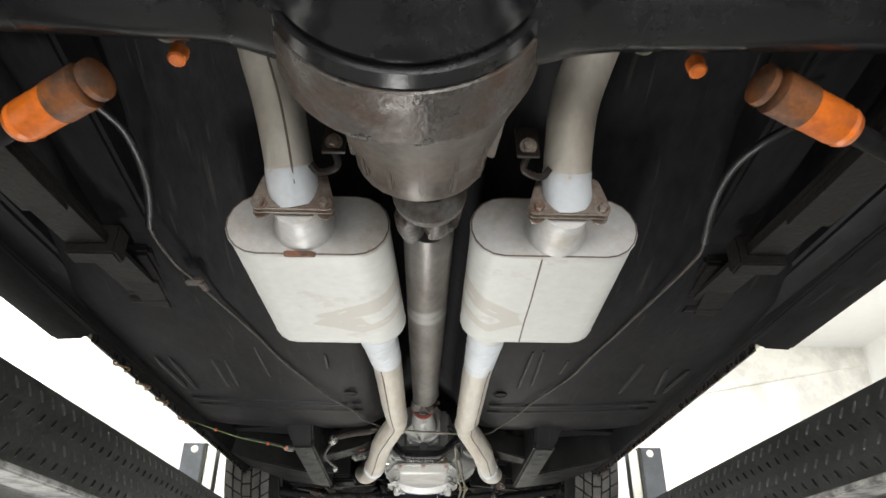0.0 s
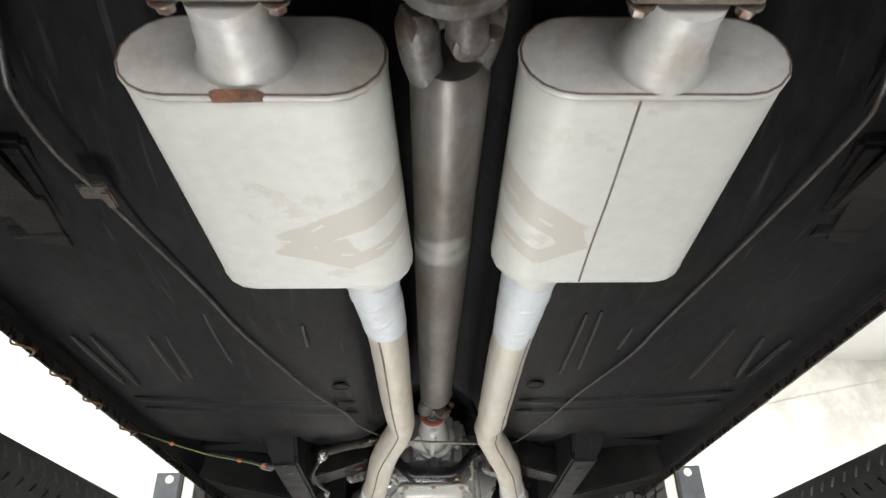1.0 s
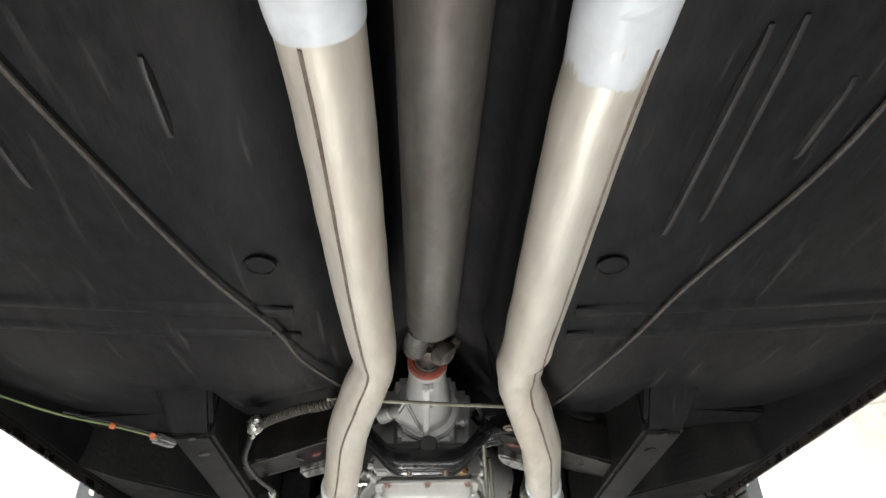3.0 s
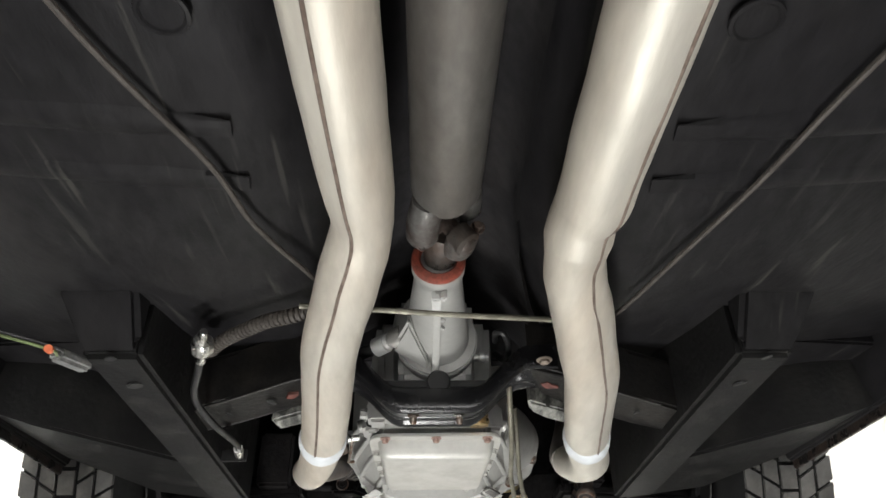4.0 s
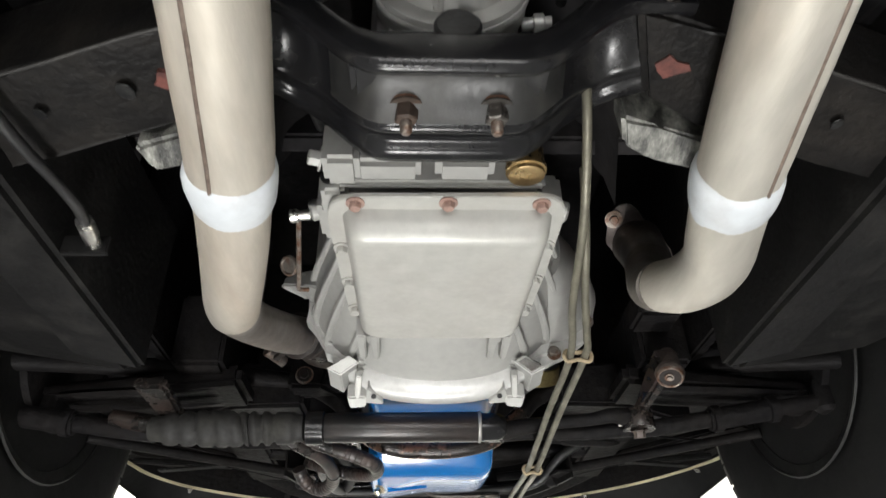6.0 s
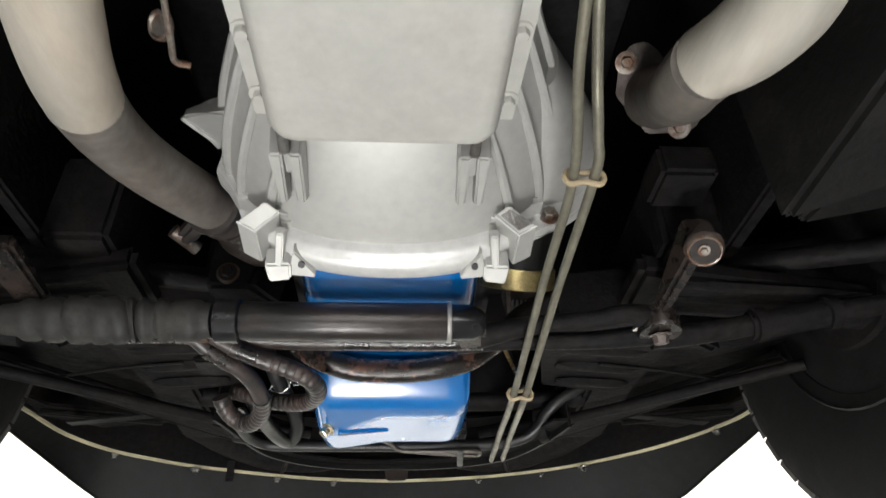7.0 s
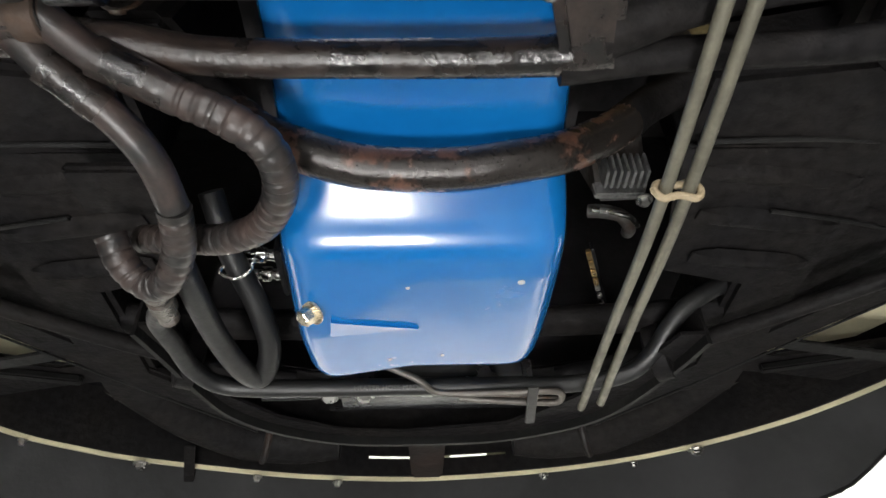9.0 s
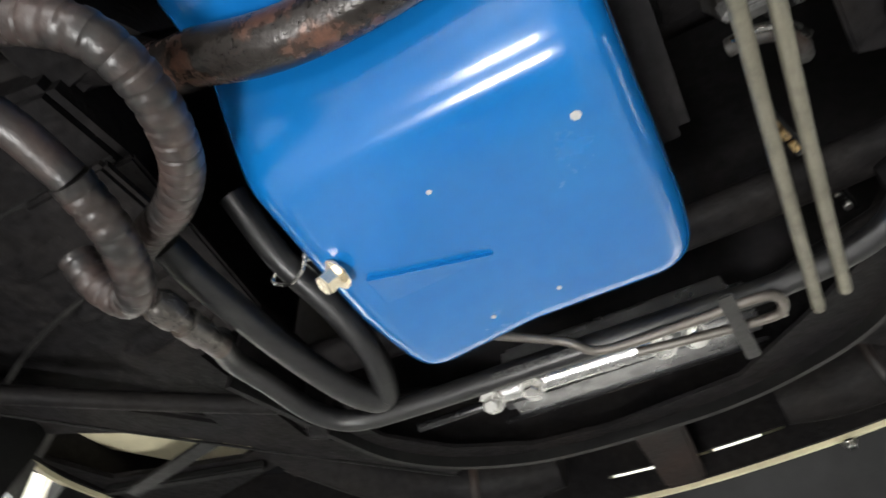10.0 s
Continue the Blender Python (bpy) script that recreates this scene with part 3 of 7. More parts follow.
for s in (-1, 1):
    part("floor_pan", floor_half(s), M_UNDER, body, "black undercoated floor pan")
    # long pressed beads in the floor
    beads = ((-0.575, -0.571, 1.45, 1.661), (-0.546, -0.548, 1.45, 1.669), (-0.458, -0.466, 1.448, 1.648), (-0.430, -0.442, 1.452, 1.637), (-0.351, -0.354, 1.375, 1.564), (-0.214, -0.216, 1.42, 1.50)) if s < 0 else \
        ((0.218, 0.219, 1.385, 1.632), (0.239, 0.248, 1.377, 1.610), (0.300, 0.297, 1.43, 1.52), (0.466, 0.468, 1.44, 1.662), (0.528, 0.556, 1.476, 1.664), (0.579, 0.574, 1.486, 1.653))
    for xa, xb, y0, y1 in beads:
        part("floor_bead", ridge((CX + xa, y0, 1.6435), (CX + xb, y1, 1.6435), 0.008, 0.004), M_DUSTBEAD, body)
    part("cross_bead", ridge((CX + s * 0.165, 1.795, 1.6465), (CX + s * 0.585, 1.75, 1.646), 0.035, 0.004), M_UNDER, body)
    part("cross_bead", ridge((CX + s * 0.165, 1.86, 1.6475), (CX + s * 0.585, 1.81, 1.647), 0.035, 0.003), M_UNDER, body)
    part("drain_plug", lathe([(0, 0.0175), (0.0014, 0.0170), (0.0018, 0.0145), (0.0002, 0.0130), (0.0006, 0.0)], (CX + s * 0.183, 1.692, 1.6455), (0, 0, -1), 24), M_UNDER, body)
    # sill
    part("rocker_panel", hull([(CX + s * x, 0.85, z) for x, z in ((0.622, 1.664), (0.630, 1.640), (0.645, 1.637), (0.66, 1.66), (0.72, 1.69), (0.72, 1.80), (0.61, 1.80))],
                              [(CX + s * x, 2.62, z) for x, z in ((0.622, 1.660), (0.630, 1.636), (0.645, 1.634), (0.66, 1.657), (0.72, 1.69), (0.72, 1.80), (0.61, 1.80))], 0.003), M_UNDER, body)
    part("sill_flange", box(CX + s * 0.640 - 0.003, CX + s * 0.640 + 0.003, 1.30, 2.62, 1.622, 1.645, 0.001), M_RUSTBLACK, body, "pinch seam with rust at its edge")
    part("outer_sill", hull([(CX + s * x, 0.85, z) for x, z in ((0.648, 1.641), (0.656, 1.636), (0.73, 1.69), (0.73, 1.80), (0.722, 1.80), (0.722, 1.695))],
                            [(CX + s * x, 2.62, z) for x, z in ((0.648, 1.638), (0.656, 1.633), (0.73, 1.687), (0.73, 1.80), (0.722, 1.80), (0.722, 1.692))], 0.001), M_CREAM, body, "cream painted outer sill")
    part("door_skin", box(CX + s * 0.736 - 0.006, CX + s * 0.736 + 0.006, -0.6, 3.3, 1.76, 2.35, 0.004), M_CREAM, body)
    # lower box ahead of the rear wheel
    part("rear_sill_box", hull([(CX + s * x, 0.15, z) for x, z in ((0.60, 1.655), (0.655, 1.628), (0.712, 1.625), (0.722, 1.637), (0.735, 1.78), (0.60, 1.78))],
                               [(CX + s * x, 1.305, z) for x, z in ((0.60, 1.68), (0.655, 1.628), (0.712, 1.625), (0.722, 1.637), (0.735, 1.78), (0.60, 1.78))], 0.006), M_UNDER, body, "black lower box ahead of the rear wheel")
    # front frame rail, flush with the floor at its rear end and dropping forward
    part("frame_rail", hull([(CX + s * x, y, z) for x, y, z in ((0.325, 2.03, 1.690), (0.425, 2.03, 1.690), (0.425, 2.03, 1.72), (0.325, 2.03, 1.72))],
                            [(CX + s * x, y, z) for x, y, z in ((0.325, 2.10, 1.604), (0.388, 2.10, 1.604), (0.395, 2.10, 1.73), (0.325, 2.10, 1.73))], 0.007), M_UNDER, body)
    part("frame_rail", hull([(CX + s * x, y, z) for x, y, z in ((0.325, 2.10, 1.604), (0.388, 2.10, 1.604), (0.395, 2.10, 1.76), (0.325, 2.10, 1.76))],
                            [(CX + s * x, y, z) for x, y, z in ((0.338, 2.73, 1.598), (0.404, 2.68, 1.598), (0.404, 2.68, 1.80), (0.338, 2.73, 1.80))], 0.006), M_GREYRAIL, body)
    # no opening in the rail: black discs give the dark of its holes
    for hy, hr in ((2.10, 0.006), (2.175, 0.009)):
        part("rail_hole", lathe([(0, hr), (0.0012, hr * 0.98)], (CX + s * 0.355, hy, 1.6025), (0.2, 0.1, -1), 16), M_RUBBER, body)
    part("torque_box", hull([(CX + s * x, y, z) for x, y, z in ((0.396, 2.49, 1.606), (0.56, 2.36, 1.618), (0.62, 2.34, 1.63), (0.66, 2.34, 1.66), (0.66, 2.52, 1.66), (0.60, 2.56, 1.63), (0.50, 2.70, 1.612), (0.355, 2.735, 1.600))],
                            [(CX + s * x, y, z) for x, y, z in ((0.396, 2.49, 1.72), (0.56, 2.36, 1.72), (0.62, 2.34, 1.72), (0.66, 2.34, 1.72), (0.66, 2.52, 1.82), (0.60, 2.56, 1.82), (0.50, 2.70, 1.82), (0.355, 2.735, 1.82))], 0.005), M_GREYRAIL, body)
    part("outer_floor", hull([(CX + s * x, y, z) for x, y, z in ((0.36, 2.28, 1.716), (0.66, 2.28, 1.70), (0.66, 2.60, 1.72), (0.36, 2.60, 1.74))],
                             [(CX + s * x, y, z) for x, y, z in ((0.36, 2.28, 1.75), (0.66, 2.28, 1.75), (0.66, 2.60, 1.80), (0.36, 2.60, 1.80))], 0.004), M_UNDER, body)
    part("rear_rail", hull([(CX + s * x, 0.1, z) for x, z in ((0.40, 1.74), (0.47, 1.74), (0.47, 1.82), (0.40, 1.82))],
                           [(CX + s * x, 1.24, z) for x, z in ((0.44, 1.675), (0.52, 1.675), (0.52, 1.75), (0.44, 1.75))], 0.006), M_UNDER, body)
    # dark sheet added to cover the cream fender and hood above
    part("added_apron", hull([(CX + s * x, y, z) for x, y, z in ((0.36, 2.98, 1.735), (0.74, 2.98, 1.80), (0.70, 3.28, 1.745), (0.36, 3.28, 1.725))],
                              [(CX + s * x, y, z) for x, y, z in ((0.36, 2.98, 1.745), (0.74, 2.98, 1.81), (0.70, 3.28, 1.755), (0.36, 3.28, 1.735))], 0.002), M_UNDER, body)
    part("inner_fender", box(CX + s * 0.40 - 0.01, CX + s * 0.40 + 0.01, 2.72, 3.45, 1.70, 2.25, 0.004), M_DULLBLACK, body)
    part("front_wheelhouse", hull([(CX + s * x, 2.70, z) for x, z in ((0.40, 2.05), (0.76, 2.05), (0.76, 2.07), (0.40, 2.07))],
                                  [(CX + s * x, 3.40, z) for x, z in ((0.40, 2.05), (0.76, 2.05), (0.76, 2.07), (0.40, 2.07))], 0.003), M_UNDER, body)
    part("fender", box(CX + s * 0.736 - 0.006, CX + s * 0.736 + 0.006, 3.3, 3.5, 1.80, 2.3, 0.004), M_CREAM, body)

# transmission tunnel
bm = bmesh.new()
loops = []
for y in np.linspace(0.9, 2.60, 12):
    grow = max(0, (y - 2.05)) * 0.22
    lp = []
    for k in range(13):
        a = math.pi * k / 12
        lp.append((CX + (0.0785 + grow) * math.cos(a), y, 1.744 + (0.085 + grow * 0.6) * math.sin(a)))
    loops.append(lp)
rings(bm, loops, closed=False)
part("tunnel", bm, M_BOUNCEBLACK, body, "black transmission tunnel")
part("trunk_floor", box(CX - 0.76, CX + 0.76, -0.65, 0.92, 1.86, 1.88, 0.004), M_BOUNCEBLACK, body)
part("firewall", box(CX - 0.76, CX + 0.76, 2.55, 2.58, 1.80, 2.30, 0.004), M_BOUNCEBLACK, body)
# dark sheet added below the cream hood for the unlit engine bay
part("bay_dark_sheet", box(CX - 0.755, CX + 0.755, 2.585, 3.59, 2.27, 2.29, 0.004), M_BOUNCEBLACK, body, "dark sheet added to keep the engine bay black")
part("hood", box(CX - 0.77, CX + 0.77, 2.5, 3.75, 2.30, 2.33, 0.01), M_CREAM, body)
part("cabin_shell", hull([(CX - 0.77, -0.65, 2.34), (CX + 0.77, -0.65, 2.34), (CX + 0.77, 2.5, 2.34), (CX - 0.77, 2.5, 2.34)],
                         [(CX - 0.55, 0.3, 2.75), (CX + 0.55, 0.3, 2.75), (CX + 0.55, 1.7, 2.75), (CX - 0.55, 1.7, 2.75)], 0.03), M_CREAM, body)

# ---- rear axle and suspension ----
axle = root("rear_axle", (0.0, 0.50, 1.68), "gloss black rear axle with rusty differential carrier", "rear axle")
AX = -0.002
part("housing", lathe([(-0.150, 0.0), (-0.147, 0.03), (-0.139, 0.056), (-0.124, 0.078), (-0.104, 0.094), (-0.098, 0.1010), (-0.092, 0.1035), (-0.085, 0.106), (-0.070, 0.1165), (-0.064, 0.1235), (-0.057, 0.1255), (-0.055, 0.1225), (-0.048, 0.1225), (-0.046, 0.1300), (-0.032, 0.1325), (-0.028, 0.1300)], (AX, 0.522, 1.674), (0, 1, 0), 48), M_UNDERGLOSS, axle, "gloss black banjo housing")
part("carrier_flange", lathe([(-0.029, 0.1290), (-0.026, 0.1335), (-0.020, 0.1345), (0.036, 0.1345), (0.044, 0.1335), (0.049, 0.1295), (0.052, 0.105), (0.060, 0.095)], (AX, 0.522, 1.674), (0, 1, 0), 48), M_DIFFRUST, axle, "rust brown carrier flange")
part("pinion_housing", lathe([(0.050, 0.116), (0.075, 0.106), (0.10, 0.097), (0.14, 0.087), (0.172, 0.077), (0.178, 0.079), (0.192, 0.078), (0.198, 0.055), (0.215, 0.042), (0.235, 0.0)], (0.012, 0.522, 1.668), (0, 1, -0.11), 28), M_DIFFCAST, axle, "greasy cast pinion housing")
for k in range(7):
    a = radians(200 + 140 * k / 6)
    c = Vector((0.014 + 0.086 * math.cos(a), 0.650, 1.657 + 0.086 * math.sin(a)))
    part("housing_rib", bar(c + Vector((0, -0.035, 0)), c + Vector((-0.006 * math.cos(a), 0.045, -0.006 * math.sin(a))), 0.008, 0.016, 0.002, up=(math.cos(a), 0, math.sin(a))), M_DIFFCAST, axle)
for s in (-1, 1):
    part("axle_tube", tube([(AX + s * 0.08, 0.503, 1.676), (AX + s * 0.14, 0.508, 1.675), (AX + s * 0.20, 0.512, 1.674), (AX + s * 0.40, 0.512, 1.674), (AX + s * 0.62, 0.512, 1.674)], [0.080, 0.060, 0.044, 0.039, 0.039], 24, 5), M_UNDERGLOSS, axle, "gloss black axle tube")
    part("brake_line", tube([(AX + s * 0.12, 0.54, 1.72), (AX + s * 0.20, 0.555, 1.695), (AX + s * 0.23, 0.553, 1.655), (AX + s * 0.24, 0.53, 1.64)], 0.0028, 8), M_TUBE, axle)


def leaf_spring(s, x0):
    xa, xb = CX + s * (x0 + 0.02), CX + s * (x0 - 0.015)
    r = root("leaf_spring", (xa, 0.5, 1.63), "dusty black leaf spring with clamps", "leaf spring", "leaf springs")
    for k in range(4):
        y1 = 1.16 - 0.17 * k
        y0 = -0.30 + 0.2 * k
        pts = []
        for i in range(7):
            t = i / 6
            y = y0 + (y1 - y0) * t
            bow = 0.035 * ((y - 0.45) / 0.8) ** 2
            pts.append((xb + (xa - xb) * (1.16 - y) / 1.2, y, 1.632 + bow - 0.0085 * k))
        part("leaf", strip(pts, 0.058, 0.0075, 4), M_SPRING, r)
    part("front_eye", lathe([(-0.032, 0.022), (0.032, 0.022)], (xb, 1.165, 1.668), (1, 0, 0), 20), M_DULLBLACK, r)
    part("front_hanger", hull([(xb - 0.045, 1.02, 1.665), (xb + 0.045, 1.02, 1.665), (xb + 0.045, 1.18, 1.650), (xb - 0.045, 1.18, 1.650)],
                              [(xb - 0.045, 1.02, 1.73), (xb + 0.045, 1.02, 1.73), (xb + 0.045, 1.22, 1.73), (xb - 0.045, 1.22, 1.73)], 0.006), M_DULLBLACK, r)
    part("clamp", box(xb - 0.036, xb + 0.036, 0.93, 0.965, 1.617, 1.665, 0.003), M_SPRING, r, "greasy steel spring clamp")
    part("spring_plate", box(xa - 0.055, xa + 0.055, 0.43, 0.58, 1.585, 1.597, 0.004), M_DULLBLACK, r)
    for dy in (0.455, 0.555):
        part("u_bolt", tube([(xa - 0.036, dy, 1.58), (xa - 0.036, dy, 1.70), (xa, dy, 1.722), (xa + 0.036, dy, 1.70), (xa + 0.036, dy, 1.58)], 0.006, 8), M_BOLT, r)
    part("torn_flap", hull([(xb - 0.02, 1.09, 1.652), (xb + 0.035, 1.10, 1.652), (xb + 0.03, 1.19, 1.645), (xb - 0.01, 1.18, 1.645)],
                           [(xb - 0.02, 1.09, 1.657), (xb + 0.035, 1.10, 1.657), (xb + 0.03, 1.19, 1.650), (xb - 0.01, 1.18, 1.650)], 0.001), M_SPRING, r)
    return r


leaf_spring(-1, 0.505)
leaf_spring(1, 0.505)


def shock(s, low, high):
    low, high = Vector(low), Vector(high)
    d = (high - low).normalized()
    r = root("shock_absorber", low, "orange painted shock absorber with dirty upper shroud", "shock absorber", "shock absorbers")
    part("lower_body", lathe([(-0.012, 0.012), (-0.008, 0.019), (0.0, 0.0225), (0.005, 0.021), (0.009, 0.0232), (0.052, 0.0232), (0.055, 0.018)], low, d, 28), M_ORANGE, r, "clean orange lower tube")
    part("shroud", lathe([(0.051, 0.018), (0.053, 0.0245), (0.092, 0.025), (0.095, 0.012)], low, d, 28), M_ORANGED, r, "grimy orange dust shroud")
    part("rod", lathe([(0.09, 0.008), (0.11, 0.008)], low, d, 12), M_BOLT, r)
    part("upper_bushing", lathe([(0.100, 0.010), (0.102, 0.0225), (0.110, 0.0225), (0.113, 0.010)], low, d, 24), M_ORANGED, r)
    part("lower_mount", lathe([(-0.07, 0.012), (-0.01, 0.012)], low, d, 14), M_UNDER, r)
    return r


shock(-1, (-0.412, 0.643, 1.620), (-0.309, 0.589, 1.640))
shock(1, (0.463, 0.620, 1.620), (0.367, 0.586, 1.645))
for s, p in ((-1, (-0.239, 0.584, 1.657)), (1, (0.299, 0.582, 1.657))):
    bs = root("bump_stop", p, "small orange rubber bump stop", "bump stop", "bump stops")
    part("stop", lathe([(0, 0.007), (0.002, 0.0095), (0.007, 0.0085), (0.011, 0.010), (0.018, 0.0095), (0.02, 0.006)], p, (0, 0.2, 1), 18), M_ORANGE, bs)
    part("stem", lathe([(0.018, 0.005), (0.2, 0.005)], p, (0, 0.0, 1), 10), M_BOLT, bs)


# ---- driveshaft ----
TX, TZ = 0.0225, 1.719
shaft = root("driveshaft", (0.016, 1.4, 1.68), "grey steel driveshaft with greasy universal joints", "driveshaft")
DA, DB = Vector((0.023, 0.875, 1.641)), Vector((0.027, 1.972, 1.724))
dw = (DB - DA).normalized()
L = (DB - DA).length
part("tube", lathe([(0.0, 0.028), (0.02, 0.0362), (0.30, 0.0362), (0.31, 0.0368), (L - 0.02, 0.0355), (L, 0.028)], DA, dw, 36), M_DRIVE, shaft)
for end, way, turn in ((DA, -dw, 20), (DB, dw, 38)):
    u = Vector((math.cos(radians(turn)), 0, math.sin(radians(turn))))
    v = Vector((-math.sin(radians(turn)), 0, math.cos(radians(turn))))
    mid = end + way * 0.048
    for k in (-1, 1):
        part("yoke_ear", tube([end + u * (0.022 * k) - way * 0.012, end + u * (0.028 * k) + way * 0.018, mid + u * (0.030 * k), mid + u * (0.030 * k) + way * 0.014], [0.017, 0.018, 0.018, 0.010], 16, 4), M_CASTGREASE, shaft)
        part("bearing_cap", lathe([(-0.012, 0.0155), (0.006, 0.0155), (0.008, 0.0125), (0.0085, 0.0)], mid + u * (0.034 * k), u * k, 22), M_DIFFRUST, shaft, "brown bearing cap")
        part("flange_ear", tube([mid + v * (0.012 * k) + way * 0.042, mid + v * (0.025 * k) + way * 0.026, mid + v * (0.030 * k), mid + v * (0.029 * k) - way * 0.012], [0.013, 0.016, 0.017, 0.009], 16, 4), M_CASTGREASE, shaft)
        part("bearing_cap", lathe([(-0.012, 0.0155), (0.006, 0.0155), (0.008, 0.0125), (0.0085, 0.0)], mid + v * (0.034 * k), v * k, 22), M_DIFFRUST, shaft, "rust red bearing cap")
        part("strap_bolt", bolt(mid + v * (0.030 * k) + u * 0.022, -way, 0.0055, 0.007), M_DIFFRUST, shaft)
    part("cross", lathe([(-0.034, 0.010), (0.034, 0.010)], mid, u, 14), M_CASTGREASE, shaft)
    part("cross", lathe([(-0.034, 0.010), (0.034, 0.010)], mid, v, 14), M_CASTGREASE, shaft)
part("pinion_flange", lathe([(0.075, 0.026), (0.085, 0.046), (0.10, 0.048), (0.108, 0.042), (0.12, 0.03)], DA, -dw, 28), M_CASTGREASE, shaft, "rust stained pinion flange")
part("slip_yoke", lathe([(0.0, 0.019), (0.010, 0.0225), (0.025, 0.0205), (0.14, 0.0200)], DB + dw * 0.070, Vector((TX, 2.125, TZ)) - DB - dw * 0.070, 24), M_DIFFRUST, shaft, "brown slip yoke")


# ---- exhaust ----
def stadium(cx, y, cz, w, h, seg=8, fat=0.0):
    r = h / 2 + fat
    w, out = w / 2 + fat, []
    for sx, a0 in ((1, -90), (-1, 90)):
        for k in range(seg + 1):
            a = radians(a0 + 180 * k / seg)
            out.append((cx + sx * (w - r) + r * math.cos(a), y, cz + r * math.sin(a)))
    return out


def muffler(s, rear, front, neck_x):
    (xr, zr), (xf, zf) = rear, front
    yr, yf = (0.868, 1.190) if s < 0 else (0.870, 1.186)
    wr, wf = (0.2225, 0.231) if s < 0 else (0.2315, 0.238)
    r = root("muffler", ((xr + xf) / 2, 1.0, 1.58), "pale aluminised oval muffler with stained case", "muffler", "mufflers")

    def sec(t, fat=0.0, shrink=0.0):
        return stadium(xr + (xf - xr) * t, yr + (yf - yr) * t, zr + (zf - zr) * t, wr + (wf - wr) * t - shrink, 0.093 - 0.004 * t - shrink, 9, fat)

    bm = bmesh.new()
    rings(bm, [sec(0.0, 0, 0.004), sec(0.008), sec(0.12), sec(0.5), sec(0.88), sec(0.985), sec(1.0, 0, 0.012)])
    part("case", bm, M_MUFF, r, "pale case with dull water stains")
    bm = bmesh.new()
    rings(bm, [sec(-0.004, -0.001), sec(0.003, 0.0018), sec(0.014, 0.0018), sec(0.02, -0.001)])
    part("rolled_seam", bm, M_MUFFEND, r)
    for t, fat in ((-0.0028, 0.0008), (0.0185, 0.0006)):
        bm = bmesh.new()
        rings(bm, [sec(t - 0.0016, fat - 0.002), sec(t - 0.0010, fat), sec(t + 0.0010, fat), sec(t + 0.0016, fat - 0.002)], caps=False)
        part("crimp_line", bm, M_SEAM, r, "thin browned crimp line")
    bm = bmesh.new()
    rings(bm, [sec(-0.0055, -0.012), sec(-0.0025, -0.0015)])
    part("rear_plate", bm, M_MUFFEND, r, "brushed end plate")
    bm = bmesh.new()
    rings(bm, [sec(0.985, 0.0005), sec(0.992, 0.001), sec(1.0, -0.001), sec(1.003, -0.008)])
    part("front_plate", bm, M_MUFF, r)
    # inlet neck with a two-bolt flange
    part("inlet_neck", lathe([(0.0, 0.0435), (0.005, 0.0405), (0.014, 0.0365), (0.03, 0.0335), (0.045, 0.0325), (0.047, 0.0310), (0.074, 0.0310)], (neck_x, 0.867, 1.632), (0, -1, -0.12), 32), M_MUFFEND, r, "flared inlet neck")
    fy = 0.790
    outline = [(-0.052, -0.011), (-0.048, -0.020), (0.048, -0.020), (0.052, -0.011), (0.040, 0.030), (0.02, 0.042), (-0.02, 0.042), (-0.040, 0.030)]
    for k in (0, 1):
        bm = bmesh.new()
        y0 = fy - 0.009 * k
        rings(bm, [[(neck_x + a, y0 - d, 1.622 + b) for a, b in outline] for d in (0, 0.0065)])
        part("flange_plate", bevelled(bm, 0.0015), M_FLANGEPLATE, r, "tarnished brown flange plate")
    for k in (-1, 1):
        part("flange_bolt", bolt((neck_x + k * 0.040, fy + 0.001, 1.608), (0, 1, 0), 0.0075, 0.010), M_BOLT, r)
        part("flange_nut", bolt((neck_x + k * 0.040, fy - 0.016, 1.608), (0, -1, 0), 0.0065, 0.008), M_BOLT, r)
    return r


mL = muffler(-1, (-0.1425, 1.634), (-0.1295, 1.630), -0.147)
mR = muffler(1, (0.1975, 1.638), (0.2025, 1.634), 0.199)
part("rust_blister", lumpy(ridge((-0.176, 0.872, 1.5880), (-0.126, 0.871, 1.5880), 0.015, 0.0038), 0.0013, 60), M_RUSTY, mL, "orange rust blister")
part("case_seam", tube([(0.179, 0.874, 1.5915), (0.1815, 0.95, 1.5912), (0.1835, 1.02, 1.5908), (0.1845, 1.10, 1.5902), (0.187, 1.182, 1.5895)], 0.0013, 8), M_SEAM, mR, "thin brown case seam")


def tail_pipe(name, pts, seam):
    r = root(name, pts[0], "tarnished steel tail pipe arching over the axle", "exhaust pipe", "exhaust pipes")
    part("pipe", tube(pts, 0.0300, 28, 8), M_PIPE, r)
    part("white_end", lumpy(tube([pts[0], pts[1], Vector(pts[1]).lerp(Vector(pts[2]), 0.35)], [0.0325, 0.0318, 0.0306], 28, 4), 0.0008, 30, pts[0][0] * 30), M_COAT, r, "silver white painted end")
    if seam:
        part("weld_seam", tube([Vector(p) + Vector(q) for p, q in zip(pts[1:], ((0.009, -0.0200, -0.0205), (0.009, -0.0200, -0.0205), (0.009, -0.0200, -0.0205), (0.009, -0.0195, -0.0210), (0.008, -0.0150, -0.0245)))], 0.0016, 8), M_SEAM, r)
    return r


